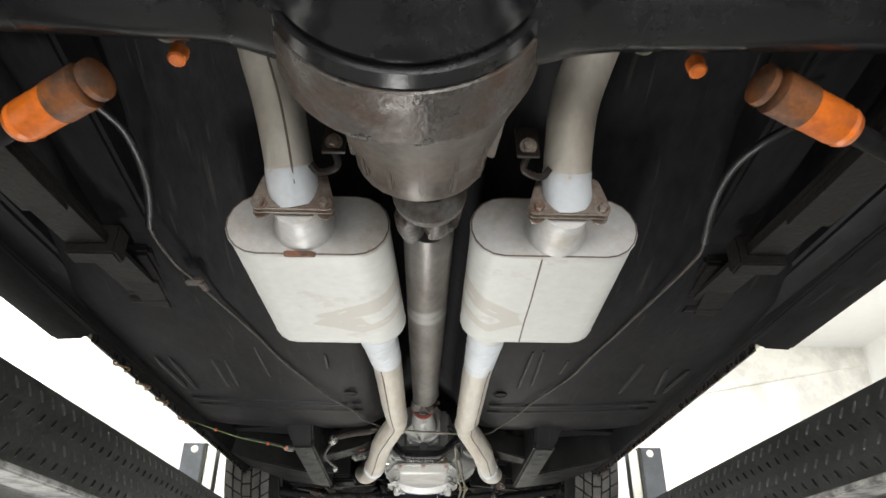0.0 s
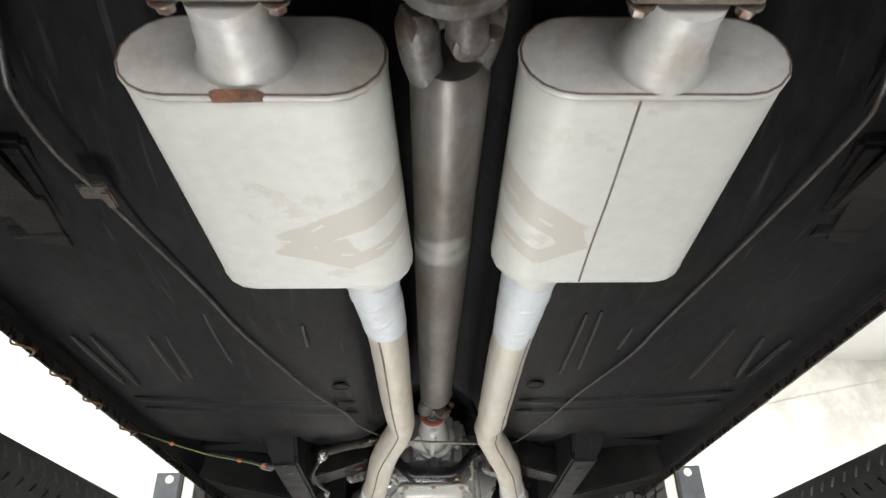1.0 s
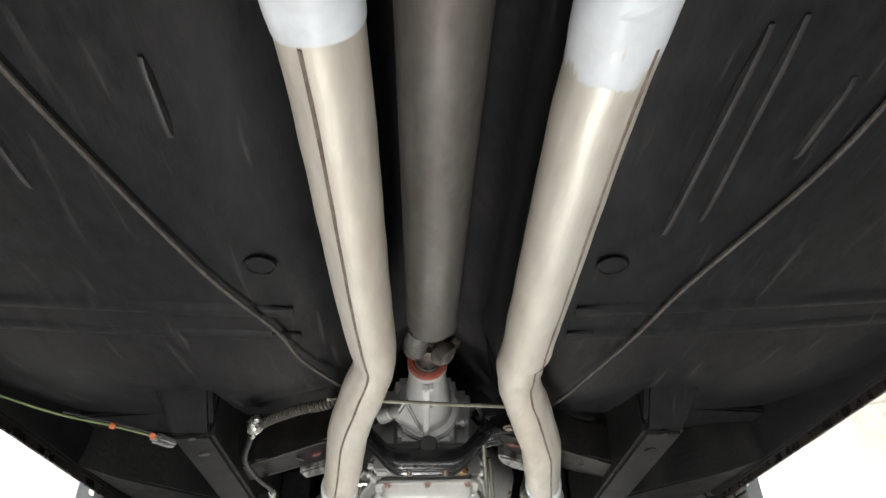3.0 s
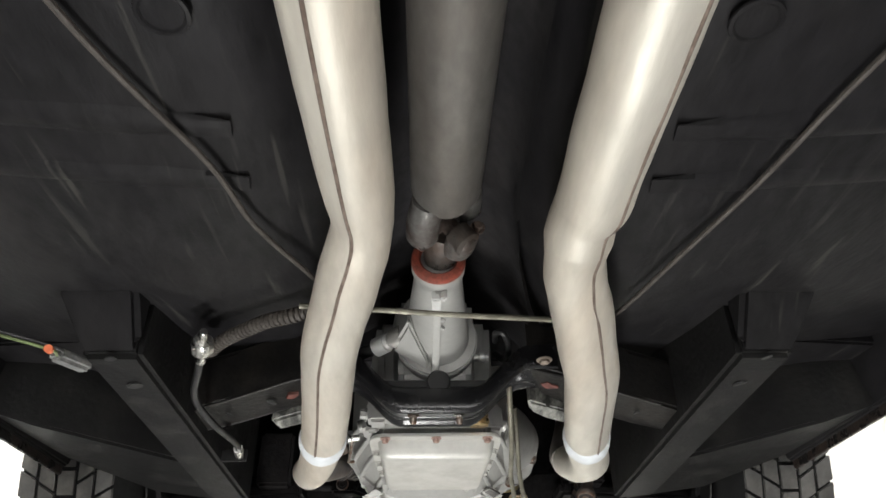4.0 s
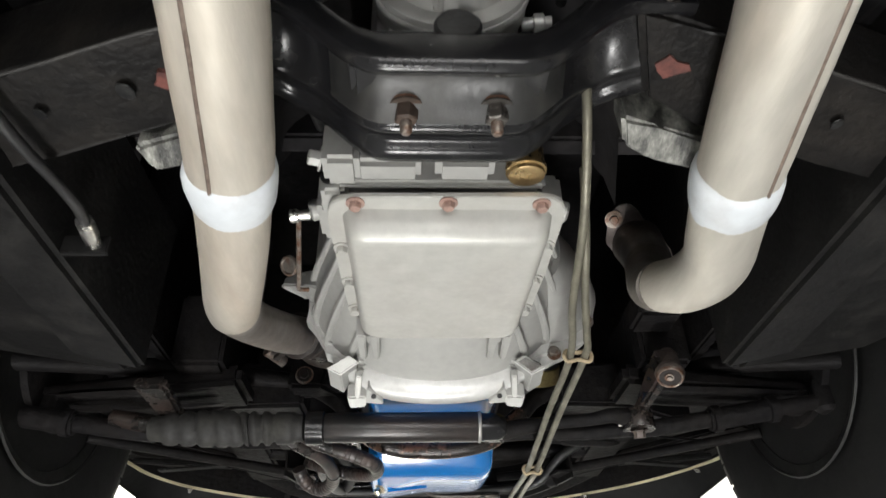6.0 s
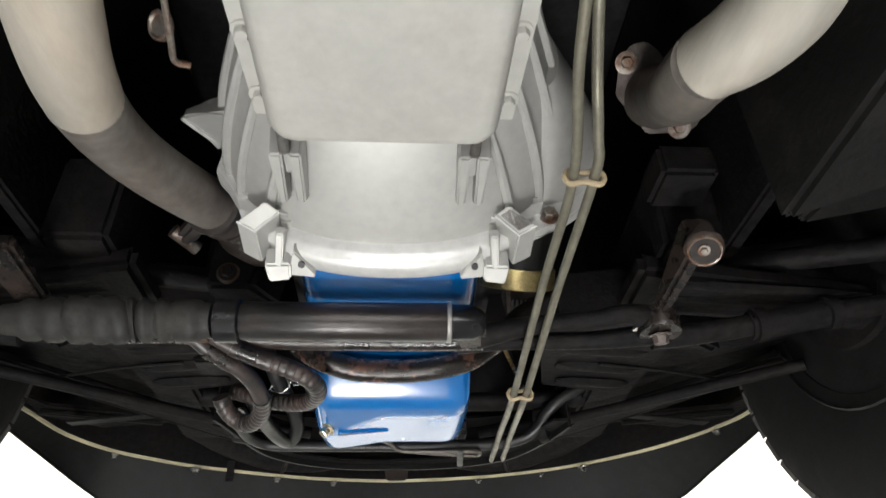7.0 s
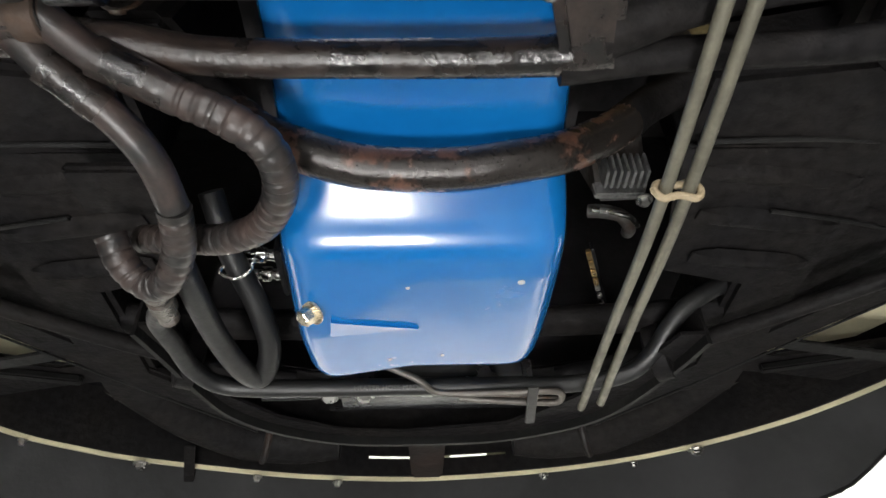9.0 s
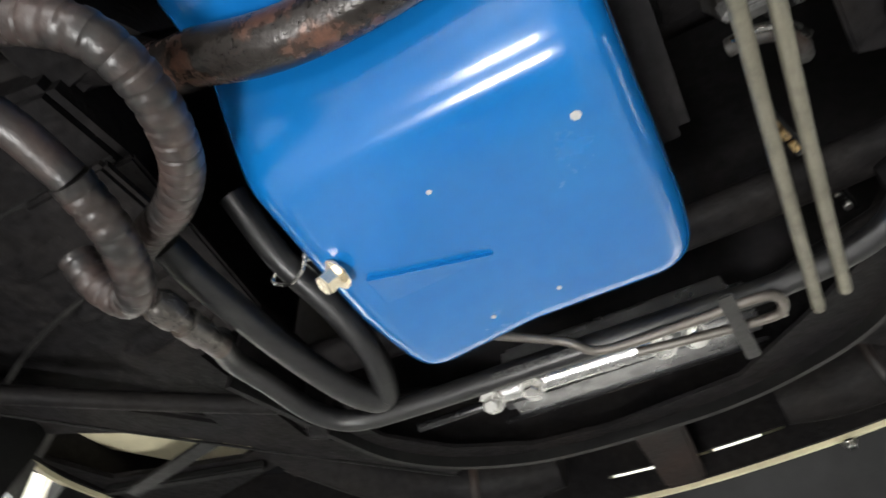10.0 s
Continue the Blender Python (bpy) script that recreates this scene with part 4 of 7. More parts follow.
tail_pipe("tail_pipe", [(-0.147, 0.793, 1.626), (-0.151, 0.772, 1.644), (-0.157, 0.735, 1.680), (-0.164, 0.70, 1.712), (-0.174, 0.665, 1.742), (-0.185, 0.62, 1.775), (-0.200, 0.50, 1.80), (-0.215, 0.25, 1.79)], True)
tail_pipe("tail_pipe", [(0.199, 0.793, 1.626), (0.1965, 0.772, 1.644), (0.1955, 0.735, 1.680), (0.198, 0.70, 1.712), (0.209, 0.668, 1.742), (0.225, 0.62, 1.775), (0.245, 0.50, 1.80), (0.27, 0.25, 1.79)], False)
# pipe hangers beside the pinion
for s, x in ((-1, -0.094), (1, 0.142)):
    hg = root("pipe_hanger", (x, 0.72, 1.66), "rusty exhaust hanger bracket", "hanger", "exhaust hangers")
    part("bracket", hull([(x - 0.014, 0.722, 1.650), (x + 0.014, 0.722, 1.650), (x + 0.014, 0.730, 1.70), (x - 0.014, 0.730, 1.70)],
                         [(x - 0.014, 0.728, 1.650), (x + 0.014, 0.728, 1.650), (x + 0.014, 0.738, 1.70), (x - 0.014, 0.738, 1.70)], 0.001), M_RUSTDARK, hg)
    part("rod", tube([(x, 0.735, 1.70), (x, 0.728, 1.66), (x - s * 0.004, 0.742, 1.644), (x + s * 0.018, 0.752, 1.640), (x + s * 0.030, 0.745, 1.648)], 0.0045, 8), M_RUSTDARK, hg)
    part("bolt", bolt((x, 0.722, 1.664), (0, -1, -0.3), 0.007, 0.007), M_FLANGEPLATE, hg)


def front_pipe(name, pts, seam_off, seam_from, sleeve, radii):
    r = root(name, pts[3], "long tarnished exhaust pipe with brown weld seam", "exhaust pipe", "exhaust pipes")
    part("pipe", lumpy(tube(pts, radii, 30, 8), 0.0004, 14, pts[0][0] * 20), M_PIPE, r)
    a = [Vector(p) for p in pts]
    part("white_sleeve", lumpy(tube(sleeve, [0.0352, 0.0358, 0.0352, 0.0338, 0.0334, 0.0324, 0.0314, 0.0304], 36, 8), 0.0008, 22, pts[0][0] * 40), M_COAT, r, "silver white painted stepped sleeve")
    for k, rr in ((1, 0.0370), (3, 0.0350), (5, 0.0334)):
        p, q = Vector(sleeve[k]), Vector(sleeve[k + 1])
        part("sleeve_step", lathe([(-0.006, rr - 0.002), (-0.002, rr + 0.0006), (0.004, rr), (0.008, rr - 0.003)], p, q - p + Vector((0.006 * (k - 2), 0, 0.004)), 28), M_COAT, r)
    part("scorched_collar", tube(sleeve[:2], [0.0364, 0.0364], 28, 3), M_MUFF, r, "cream scorched collar")
    path = spline(pts, 8)
    fine = np.interp(np.linspace(0, len(pts) - 1, len(path)), range(len(pts)), radii)
    sm = []
    for i in range(seam_from, len(path) - 4, 3):
        off = Vector(seam_off((i - seam_from) / (len(path) - seam_from))).normalized()
        sm.append(path[i] + off * (float(fine[i]) - 0.0003))
    part("weld_seam", tube(sm, 0.0017, 8, 2), M_SEAM, r, "brown weld seam")
    e, d = a[-1], (a[-1] - a[-2]).normalized()
    part("end_sleeve", lumpy(lathe([(-0.030, 0.0306), (-0.027, 0.0326), (-0.020, 0.0338), (-0.010, 0.0338), (0.000, 0.0330), (0.008, 0.0318), (0.014, 0.0302), (0.019, 0.0285)], e, d, 36), 0.0009, 26, pts[0][0] * 30), M_COAT, r, "white painted joint sleeve")
    return r


def pipe_z(y):
    return float(np.interp(y, [1.19, 1.36, 1.6, 1.86, 2.0, 2.11, 2.25, 2.40], [1.629, 1.622, 1.625, 1.628, 1.623, 1.615, 1.607, 1.6015]))


def along(pairs):
    return [(x, y, pipe_z(y)) for y, x in pairs]


LP = along(((1.20, -0.0690), (1.247, -0.0670), (1.30, -0.0620), (1.37, -0.0560), (1.458, -0.0535), (1.56, -0.0525), (1.70, -0.0510), (1.80, -0.0485), (1.845, -0.0470), (1.872, -0.0462), (1.892, -0.0478), (1.92, -0.0535), (1.955, -0.0625), (2.00, -0.0725), (2.05, -0.0855), (2.11, -0.0980), (2.17, -0.1060), (2.26, -0.1175), (2.345, -0.1300), (2.39, -0.1372)))
RP = along(((1.20, 0.1375), (1.24, 0.1365), (1.30, 0.1355), (1.37, 0.1345), (1.457, 0.1335), (1.56, 0.1350), (1.70, 0.1375), (1.80, 0.1388), (1.850, 0.1405), (1.872, 0.1370), (1.90, 0.1372), (1.93, 0.1400), (1.96, 0.1455), (1.985, 0.1520), (2.01, 0.1605), (2.05, 0.1720), (2.10, 0.1855), (2.17, 0.2045), (2.25, 0.2180), (2.33, 0.2320), (2.39, 0.2425)))
front_pipe("exhaust_pipe", LP, lambda t: (-0.30, 0, -0.95), 24, along(((1.188, -0.0690), (1.212, -0.0685), (1.238, -0.0672), (1.258, -0.0660), (1.285, -0.0633), (1.315, -0.0605), (1.345, -0.0580), (1.368, -0.0562))), [0.0295] * 7 + [0.0290, 0.0285, 0.0262, 0.0258, 0.0285, 0.0300, 0.0308, 0.0305, 0.0312, 0.0308, 0.0312, 0.0312, 0.0312])
front_pipe("exhaust_pipe", RP, lambda t: (0.62 - 0.24 * t, 0, -0.80 - 0.14 * t), 24, along(((1.185, 0.1375), (1.214, 0.1372), (1.243, 0.1366), (1.272, 0.1361), (1.304, 0.1355), (1.336, 0.1349), (1.368, 0.1345), (1.400, 0.1341))), [0.0305] * 7 + [0.0303, 0.0308, 0.0280, 0.0302, 0.0275, 0.0292, 0.0296, 0.0315, 0.0318, 0.0325, 0.0322, 0.0318, 0.0314, 0.0312])

dl = root("exhaust_downpipe", (-0.18, 2.6, 1.6), "brown grey exhaust down pipe with clamp", "exhaust pipe", "exhaust pipes")
DL = [(-0.1372, 2.390, 1.6015), (-0.149, 2.45, 1.601), (-0.165, 2.52, 1.604), (-0.181, 2.583, 1.613), (-0.1926, 2.632, 1.628), (-0.197, 2.68, 1.645), (-0.191, 2.733, 1.661), (-0.177, 2.79, 1.679), (-0.161, 2.848, 1.701), (-0.147, 2.89, 1.718), (-0.126, 2.945, 1.742)]
part("elbow", tube(DL[:5], [0.0295, 0.0290, 0.0282, 0.0278, 0.0272], 26, 7), M_PIPE, dl, "tarnished pale bend")
part("upper_pipe", tube(DL[4:], [0.0271, 0.0265, 0.0262, 0.0265, 0.0268, 0.027, 0.027], 26, 7), M_PIPEDARK, dl, "brownish grey pipe")
cw = (Vector(DL[9]) - Vector(DL[8])).normalized()
clampL = part("clamp", lathe([(-0.014, 0.0285), (-0.013, 0.0318), (-0.011, 0.0325), (-0.009, 0.0312), (0.009, 0.0312), (0.011, 0.0325), (0.013, 0.0318), (0.014, 0.029)], Vector(DL[8]) + cw * 0.010, cw, 32), M_CLAMP, dl, "dark tarnished band clamp")
part("clamp_lug", bar((-0.180, 2.874, 1.702), (-0.205, 2.900, 1.693), 0.020, 0.022, 0.006), M_CLAMP, clampL)
part("clamp_bolt", lathe([(-0.018, 0.008), (0.016, 0.008)], (-0.201, 2.901, 1.693), (0.6, 0.7, -0.2), 14), M_BOLT, clampL)
part("manifold_cone", lathe([(0.02, 0.031), (0.045, 0.036), (0.06, 0.042), (0.10, 0.045)], Vector(DL[8]) + cw * 0.012, cw, 26), M_DIFFRUST, dl)
dr = root("exhaust_downpipe", (0.25, 2.5, 1.6), "brown grey exhaust down pipe with flange", "exhaust pipe", "exhaust pipes")
DR = [(0.2425, 2.390, 1.6015), (0.257, 2.445, 1.602), (0.2690, 2.487, 1.605), (0.2710, 2.522, 1.609), (0.262, 2.552, 1.614), (0.253, 2.582, 1.628), (0.258, 2.618, 1.650), (0.277, 2.664, 1.690), (0.298, 2.714, 1.740), (0.310, 2.756, 1.785), (0.318, 2.788, 1.818)]
part("elbow", tube(DR[:6], [0.0300, 0.0300, 0.0300, 0.0300, 0.0285, 0.0268], 26, 7), M_PIPE, dr, "tarnished pale bend")
part("upper_pipe", tube(DR[5:], [0.0266, 0.0265, 0.0285, 0.030, 0.033, 0.036], 26, 7), M_PIPEDARK, dr, "brownish grey pipe")
fa = [(-0.058, -0.016), (-0.050, -0.030), (-0.034, -0.034), (-0.014, -0.030), (0.016, -0.030), (0.036, -0.034), (0.052, -0.028), (0.058, -0.014), (0.052, 0.002), (0.030, 0.030), (-0.026, 0.030), (-0.052, 0.004)]
FO, FN, FU = Vector((0.314, 2.790, 1.822)), Vector((0.20, 0.66, 0.72)).normalized(), Vector((0.066, 0.045, -0.0597)).normalized()
flangeR = part("flange", bevelled(face_plate(fa, FO, FN, FU, 0.012), 0.002), M_FLANGE, dr, "dark brown cast flange")
for u in (-0.046, 0.046):
    spot = FO + FU * u - FN * 0.013
    part("flange_washer", lathe([(0, 0.0125), (0.003, 0.0125), (0.0035, 0.009)], spot, -FN, 24), M_BOLT, flangeR)
    part("flange_bolt", bolt(spot - FN * 0.003, -FN, 0.0068, 0.006), M_BOLT, flangeR)

# ---- transmission ----
gear = root("transmission", (TX, 2.4, 1.64), "silver aluminium automatic transmission with steel pan", "transmission")
part("tail_housing", lathe([(0.0, 0.0305), (0.004, 0.0315), (0.018, 0.0315), (0.022, 0.0295), (0.035, 0.029), (0.05, 0.030), (0.18, 0.043), (0.202, 0.045), (0.204, 0.0555), (0.208, 0.0565), (0.228, 0.0565)], (TX, 2.085, TZ), (0.012, 1, 0), 48), M_ALU, gear, "cast aluminium tail housing")
part("output_seal", lathe([(0.012, 0.0205), (-0.003, 0.0208), (-0.006, 0.0235), (-0.005, 0.0300), (-0.001, 0.0318), (0.004, 0.0318), (0.006, 0.025)], (TX, 2.085, TZ), (0, 1, 0), 32), M_SEAL, gear, "orange rubber output seal")
part("bottom_rib", hull([(TX - 0.006, 2.106, 1.684), (TX + 0.005, 2.106, 1.684), (TX + 0.005, 2.306, 1.662), (TX - 0.005, 2.306, 1.662)],
                        [(TX - 0.006, 2.106, 1.71), (TX + 0.005, 2.106, 1.71), (TX + 0.005, 2.306, 1.705), (TX - 0.005, 2.306, 1.705)], 0.0025), M_ALU, gear)
part("rib_face", hull([(TX - 0.0052, 2.110, 1.6815), (TX + 0.0042, 2.110, 1.6815), (TX + 0.0042, 2.305, 1.6595), (TX - 0.0042, 2.305, 1.6595)],
                      [(TX - 0.0052, 2.110, 1.686), (TX + 0.0042, 2.110, 1.686), (TX + 0.0042, 2.305, 1.664), (TX - 0.0042, 2.305, 1.664)], 0.0010), M_ALU, gear, "bright machined rib face")
part("rib_head", hull([(TX - 0.008, 2.108, 1.6775), (TX + 0.003, 2.108, 1.6775), (TX + 0.003, 2.142, 1.6740), (TX - 0.006, 2.142, 1.6740)],
                      [(TX - 0.008, 2.108, 1.70), (TX + 0.003, 2.108, 1.70), (TX + 0.003, 2.142, 1.70), (TX - 0.006, 2.142, 1.70)], 0.002), M_MACHINED, gear)
part("rib_head", box(TX + 0.003, TX + 0.010, 2.104, 2.114, 1.678, 1.70, 0.002), M_MACHINED, gear)
part("flange_face", lathe([(0.2085, 0.0572), (0.2105, 0.0580), (0.2135, 0.0580), (0.2155, 0.0572)], (TX, 2.085, TZ), (0.012, 1, 0), 48), M_MACHINED, gear, "machined flange edge")
for y in (2.16, 2.18):
    part("rib_boss", lathe([(-0.006, 0.003), (0.003, 0.003), (0.004, 0.002)], (TX + 0.006, y, 1.6790), (1, 0, -0.6), 10), M_ALU, gear)
# brighter metal than the case: light from below is put into its colour
part("case_rear", hull([(TX - 0.050, 2.308, 1.668), (TX + 0.050, 2.308, 1.668), (TX + 0.060, 2.40, 1.646), (TX - 0.060, 2.40, 1.646)],
                       [(TX - 0.056, 2.312, 1.79), (TX + 0.056, 2.312, 1.79), (TX + 0.065, 2.40, 1.80), (TX - 0.065, 2.40, 1.80)], 0.008), M_MACHINED, gear, "case end, brightened as if lit from below")
# speedometer drive on the housing's flank
part("sensor_boss", hull([(TX - 0.036, 2.195, 1.694), (TX - 0.010, 2.262, 1.667), (TX - 0.008, 2.284, 1.664), (TX - 0.060, 2.266, 1.688)],
                         [(TX - 0.034, 2.195, 1.735), (TX - 0.010, 2.275, 1.735), (TX - 0.010, 2.284, 1.735), (TX - 0.056, 2.266, 1.735)], 0.004), M_ALU, gear)
sp = Vector((TX - 0.050, 2.254, 1.702))
sw = Vector((-1, 0.80, -0.12)).normalized()
sens = part("speed_sensor", lathe([(-0.012, 0.015), (0.006, 0.015), (0.007, 0.0105), (0.018, 0.0105)], sp, sw, 20), M_BARE, gear, "bright speed sensor fitting")
part("sensor_nut", lathe([(0.014, 0.0110), (0.020, 0.0110), (0.021, 0.0130), (0.040, 0.0130), (0.041, 0.010)], sp, sw, 18), M_MACHINED, sens, "knurled bright nut")
part("sensor_cable", tube([sp + sw * 0.045, sp + sw * 0.07, sp + sw * 0.085 + Vector((0, 0.03, -0.006)), (TX - 0.115, 2.36, 1.69), (TX - 0.11, 2.45, 1.72)], [0.009, 0.009, 0.006, 0.0045, 0.0045], 12), M_RUBBER, gear)
part("main_case", hull([(TX - 0.082, 2.40, 1.665), (TX + 0.082, 2.40, 1.665), (TX + 0.105, 2.66, 1.655), (TX - 0.100, 2.66, 1.655)],
                       [(TX - 0.090, 2.40, 1.80), (TX + 0.090, 2.40, 1.80), (TX + 0.12, 2.66, 1.82), (TX - 0.12, 2.66, 1.82)], 0.010), M_ALU, gear)
RAIL = [(-0.0750, 2.459), (-0.0735, 2.444), (-0.0695, 2.434), (-0.0625, 2.429), (-0.0515, 2.4265), (0.1015, 2.4245), (0.1135, 2.426), (0.1205, 2.431), (0.1250, 2.440), (0.1265, 2.456), (0.1255, 2.545), (0.1215, 2.636), (-0.0695, 2.636), (-0.0725, 2.545)]
part("pan_rail", prism(RAIL, 1.6215, 1.6270, 0.001), M_PANALU, gear, "flange of the pan")
bm = bmesh.new()
loops = []
for z, fat in ((1.6215, 0.0075), (1.612, 0.0055), (1.604, 0.0035), (1.5985, 0.0), (1.5962, -0.004), (1.5955, -0.010)):
    x0, x1, x2, x3 = -0.0545 - fat, 0.1085 + fat, 0.1040 + fat, -0.0525 - fat
    y0, y1, r = 2.4495 - fat, 2.637 + fat * 0.6, 0.012
    lp = []
    for cx, cy, a0 in ((x0 + r, y0 + r, 180), (x1 - r, y0 + r, 270), (x2 - r - 0.004, y1 - r - 0.004, 0), (x3 + r + 0.004, y1 - r - 0.004, 90)):
        rr = r if a0 >= 180 else r + 0.004
        lp += [(cx + rr * math.cos(radians(a0 + 18 * k)), cy + rr * math.sin(radians(a0 + 18 * k)), z - 0.0012 * (cy - 2.45) / 0.19) for k in range(6)]
    loops.append(lp)
rings(bm, loops)
tpan = part("oil_pan", bm, M_PANALU, gear, "plain silver painted transmission pan", 30)
for bx, by in ((-0.050, 2.433), (0.0265, 2.432), (0.104, 2.433), (-0.0665, 2.500), (-0.0645, 2.560), (-0.0625, 2.615), (0.1180, 2.495), (0.1165, 2.555), (0.1150, 2.615)):
    part("pan_bolt", bolt((bx, by, 1.6215), (0, 0, -1), 0.0052, 0.006), M_COPPER if by < 2.44 else M_PANALU, tpan)
part("rear_boss", box(TX - 0.098, TX - 0.068, 2.395, 2.43, 1.635, 1.68, 0.005), M_ALU, gear)
part("rear_boss", box(TX - 0.102, TX - 0.082, 2.43, 2.465, 1.63, 1.68, 0.004), M_ALU, gear)
part("rear_boss", box(-0.050, 0.004, 2.402, 2.428, 1.638, 1.68, 0.005), M_ALU, gear)
part("rear_boss", box(0.015, 0.064, 2.398, 2.426, 1.636, 1.68, 0.006), M_ALU, gear)
part("rear_boss", box(-0.066, 0.108, 2.424, 2.433, 1.635, 1.68, 0.003), M_ALU, gear)
# black disc painted on for the shaded hole in the boss
part("boss_hole", lathe([(0, 0.008), (0.001, 0.008)], (-0.072, 2.429, 1.645), (0, -1, 0), 14), M_RUBBER, gear)
part("boss_screw", bolt((-0.078, 2.415, 1.652), (-1, -0.3, 0), 0.007, 0.010), M_ALU, gear)
part("brass_plug", lathe([(-0.01, 0.0155), (0.004, 0.0155), (0.0045, 0.0168), (0.009, 0.0168), (0.0095, 0.0150), (0.013, 0.0148), (0.014, 0.0125)], (0.089, 2.409, 1.645), (0, 0.1, -1), 28), M_BRASS, gear, "golden brass servo plug")
for s in (-1, 1):
    part("side_boss", box(TX + s * 0.100 - 0.012, TX + s * 0.100 + 0.012, 2.475, 2.53, 1.648, 1.69, 0.005), M_ALU, gear)
    part("side_boss", lathe([(0, 0.010), (0.012, 0.010), (0.014, 0.007)], (TX + s * 0.108, 2.50, 1.665), (s, 0, -0.3), 14), M_ALU, gear)
    for a in (196, 214, 234):
        c, q = math.cos(radians(a)), math.sin(radians(a))
        bx, bz = TX + 0.006 - s * 0.160 * c, 1.735 + 0.128 * q
        part("rim_tab", lathe([(0, 0.009), (0.002, 0.0115), (0.022, 0.0105), (0.034, 0.006)], (bx, 2.794, bz), (0, -1, 0), 14), M_ALU, gear)
        part("rim_bolt", bolt((bx, 2.768, bz - 0.002), (0, -1, -0.1), 0.0062, 0.008), M_ALU, gear)

part("breather_hose", tube([(0.112, 2.345, 1.72), (0.122, 2.330, 1.702), (0.1255, 2.300, 1.698), (0.121, 2.262, 1.698), (0.112, 2.238, 1.700), (0.104, 2.250, 1.706), (0.1065, 2.280, 1.714), (0.110, 2.315, 1.725)], 0.0042, 12), M_RUBBER, gear, "black breather hose loop")
part("shift_rod", tube([(-0.104, 2.480, 1.637), (-0.1065, 2.500, 1.634), (-0.1165, 2.575, 1.632), (-0.1200, 2.598, 1.634), (-0.1110, 2.604, 1.636)], 0.0024, 8), M_BOLT, gear, "thin steel shift rod")
part("shift_stud", lathe([(0, 0.0045), (0.010, 0.0045), (0.011, 0.0062), (0.017, 0.0062), (0.018, 0.004)], (-0.092, 2.468, 1.634), (-1, 0, -0.1), 12), M_CHROME, gear, "bright stud")
part("side_plug", lathe([(0, 0.0105), (0.005, 0.0105), (0.0055, 0.0085), (0.004, 0.0075), (0.004, 0)], (-0.128, 2.585, 1.654), (-0.5, -0.6, -0.6), 20), M_BOLT, gear, "round steel plug")
# bell housing: flares from the case to a wide round rim
BELL = ((2.560, 0.098, 1.690), (2.60, 0.112, 1.672), (2.64, 0.128, 1.650), (2.66, 0.136, 1.6405), (2.68, 0.143, 1.6325), (2.70, 0.149, 1.6255), (2.72, 0.154, 1.6190), (2.74, 0.158, 1.6130), (2.76, 0.161, 1.6075), (2.772, 0.1625, 1.6050), (2.778, 0.1625, 1.6052), (2.784, 0.1625, 1.6050))


def bell_point(y, a, off=0.0):
    """A point on the bell housing's skin at a place along it and an angle round it, pushed out by off."""
    ys = [q[0] for q in BELL]
    rw, zb = float(np.interp(y, ys, [q[1] for q in BELL])), float(np.interp(y, ys, [q[2] for q in BELL]))
    ex = 0.66 + 0.18 * min(1.0, max(0.0, (y - 2.64) / 0.14))
    c, sn = math.cos(radians(a)), math.sin(radians(a))
    return Vector((TX + 0.006 + (rw + off) * math.copysign(abs(c) ** 0.92, c), y, 1.74 - (1.74 - zb + off) * abs(sn) ** ex))


bm = bmesh.new()
loops = []
for y, rw, zb in BELL:
    loops.append([tuple(bell_point(y, 180 + 180 * k / 28)) for k in range(29)] + [(TX + 0.006 + rw, y, 1.84), (TX + 0.006 - rw, y, 1.84)])
rings(bm, loops)
bell = part("bell_housing", bm, M_ALU, gear, "cast aluminium bell housing", 55)
# paler metal than the bell: the light on the downward lip is coloured in
bm = bmesh.new()
loops = []
for y, off in ((2.7765, -0.006), (2.7785, 0.008), (2.7805, 0.0165), (2.7835, 0.0198), (2.788, 0.0212), (2.800, 0.0216), (2.802, 0.0205), (2.802, -0.006)):
    loops.append([tuple(bell_point(2.778, 222 + 96 * k / 24, off * min(1.0, 0.55 + 0.1 * min(k, 24 - k)))) for k in range(25)])
    loops[-1] = [(x, y, z) for x, _, z in loops[-1]]
rings(bm, loops, closed=False, caps=False)
part("rim_lip", bm, M_MACHINED, gear, "rounded lower lip of the rim, brightened to look lit", 35)
for s in (-1, 1):
    side = (lambda a: a) if s < 0 else (lambda a: 540 - a)
    for a0, a1, y0 in ((188, 186, 2.60), (206, 199, 2.61), (222, 212, 2.63), (238, 228, 2.66)):
        part("bell_rib", tube([bell_point(y0 + (2.784 - y0) * t, side(a0 + (a1 - a0) * t), 0.0015) for t in (0, 0.25, 0.5, 0.75, 1)], [0.0035, 0.0045, 0.005, 0.005, 0.0045], 8, 4), M_ALU, gear)
    bm = bmesh.new()
    rings(bm, [[bell_point(2.776, side(a), -0.006), bell_point(2.777, side(a), w), bell_point(2.782, side(a), w + 0.0015), bell_point(2.800, side(a), w + 0.0015), bell_point(2.802, side(a), -0.006)]
               for a, w in ((180, 0.006), (190, 0.0065), (196, 0.012), (202, 0.0065), (212, 0.006), (218, 0.011), (224, 0.0055), (232, 0.006), (238, 0.007))])
    part("rim_flange", bm, M_MACHINED, gear, "bright scalloped rim flange")
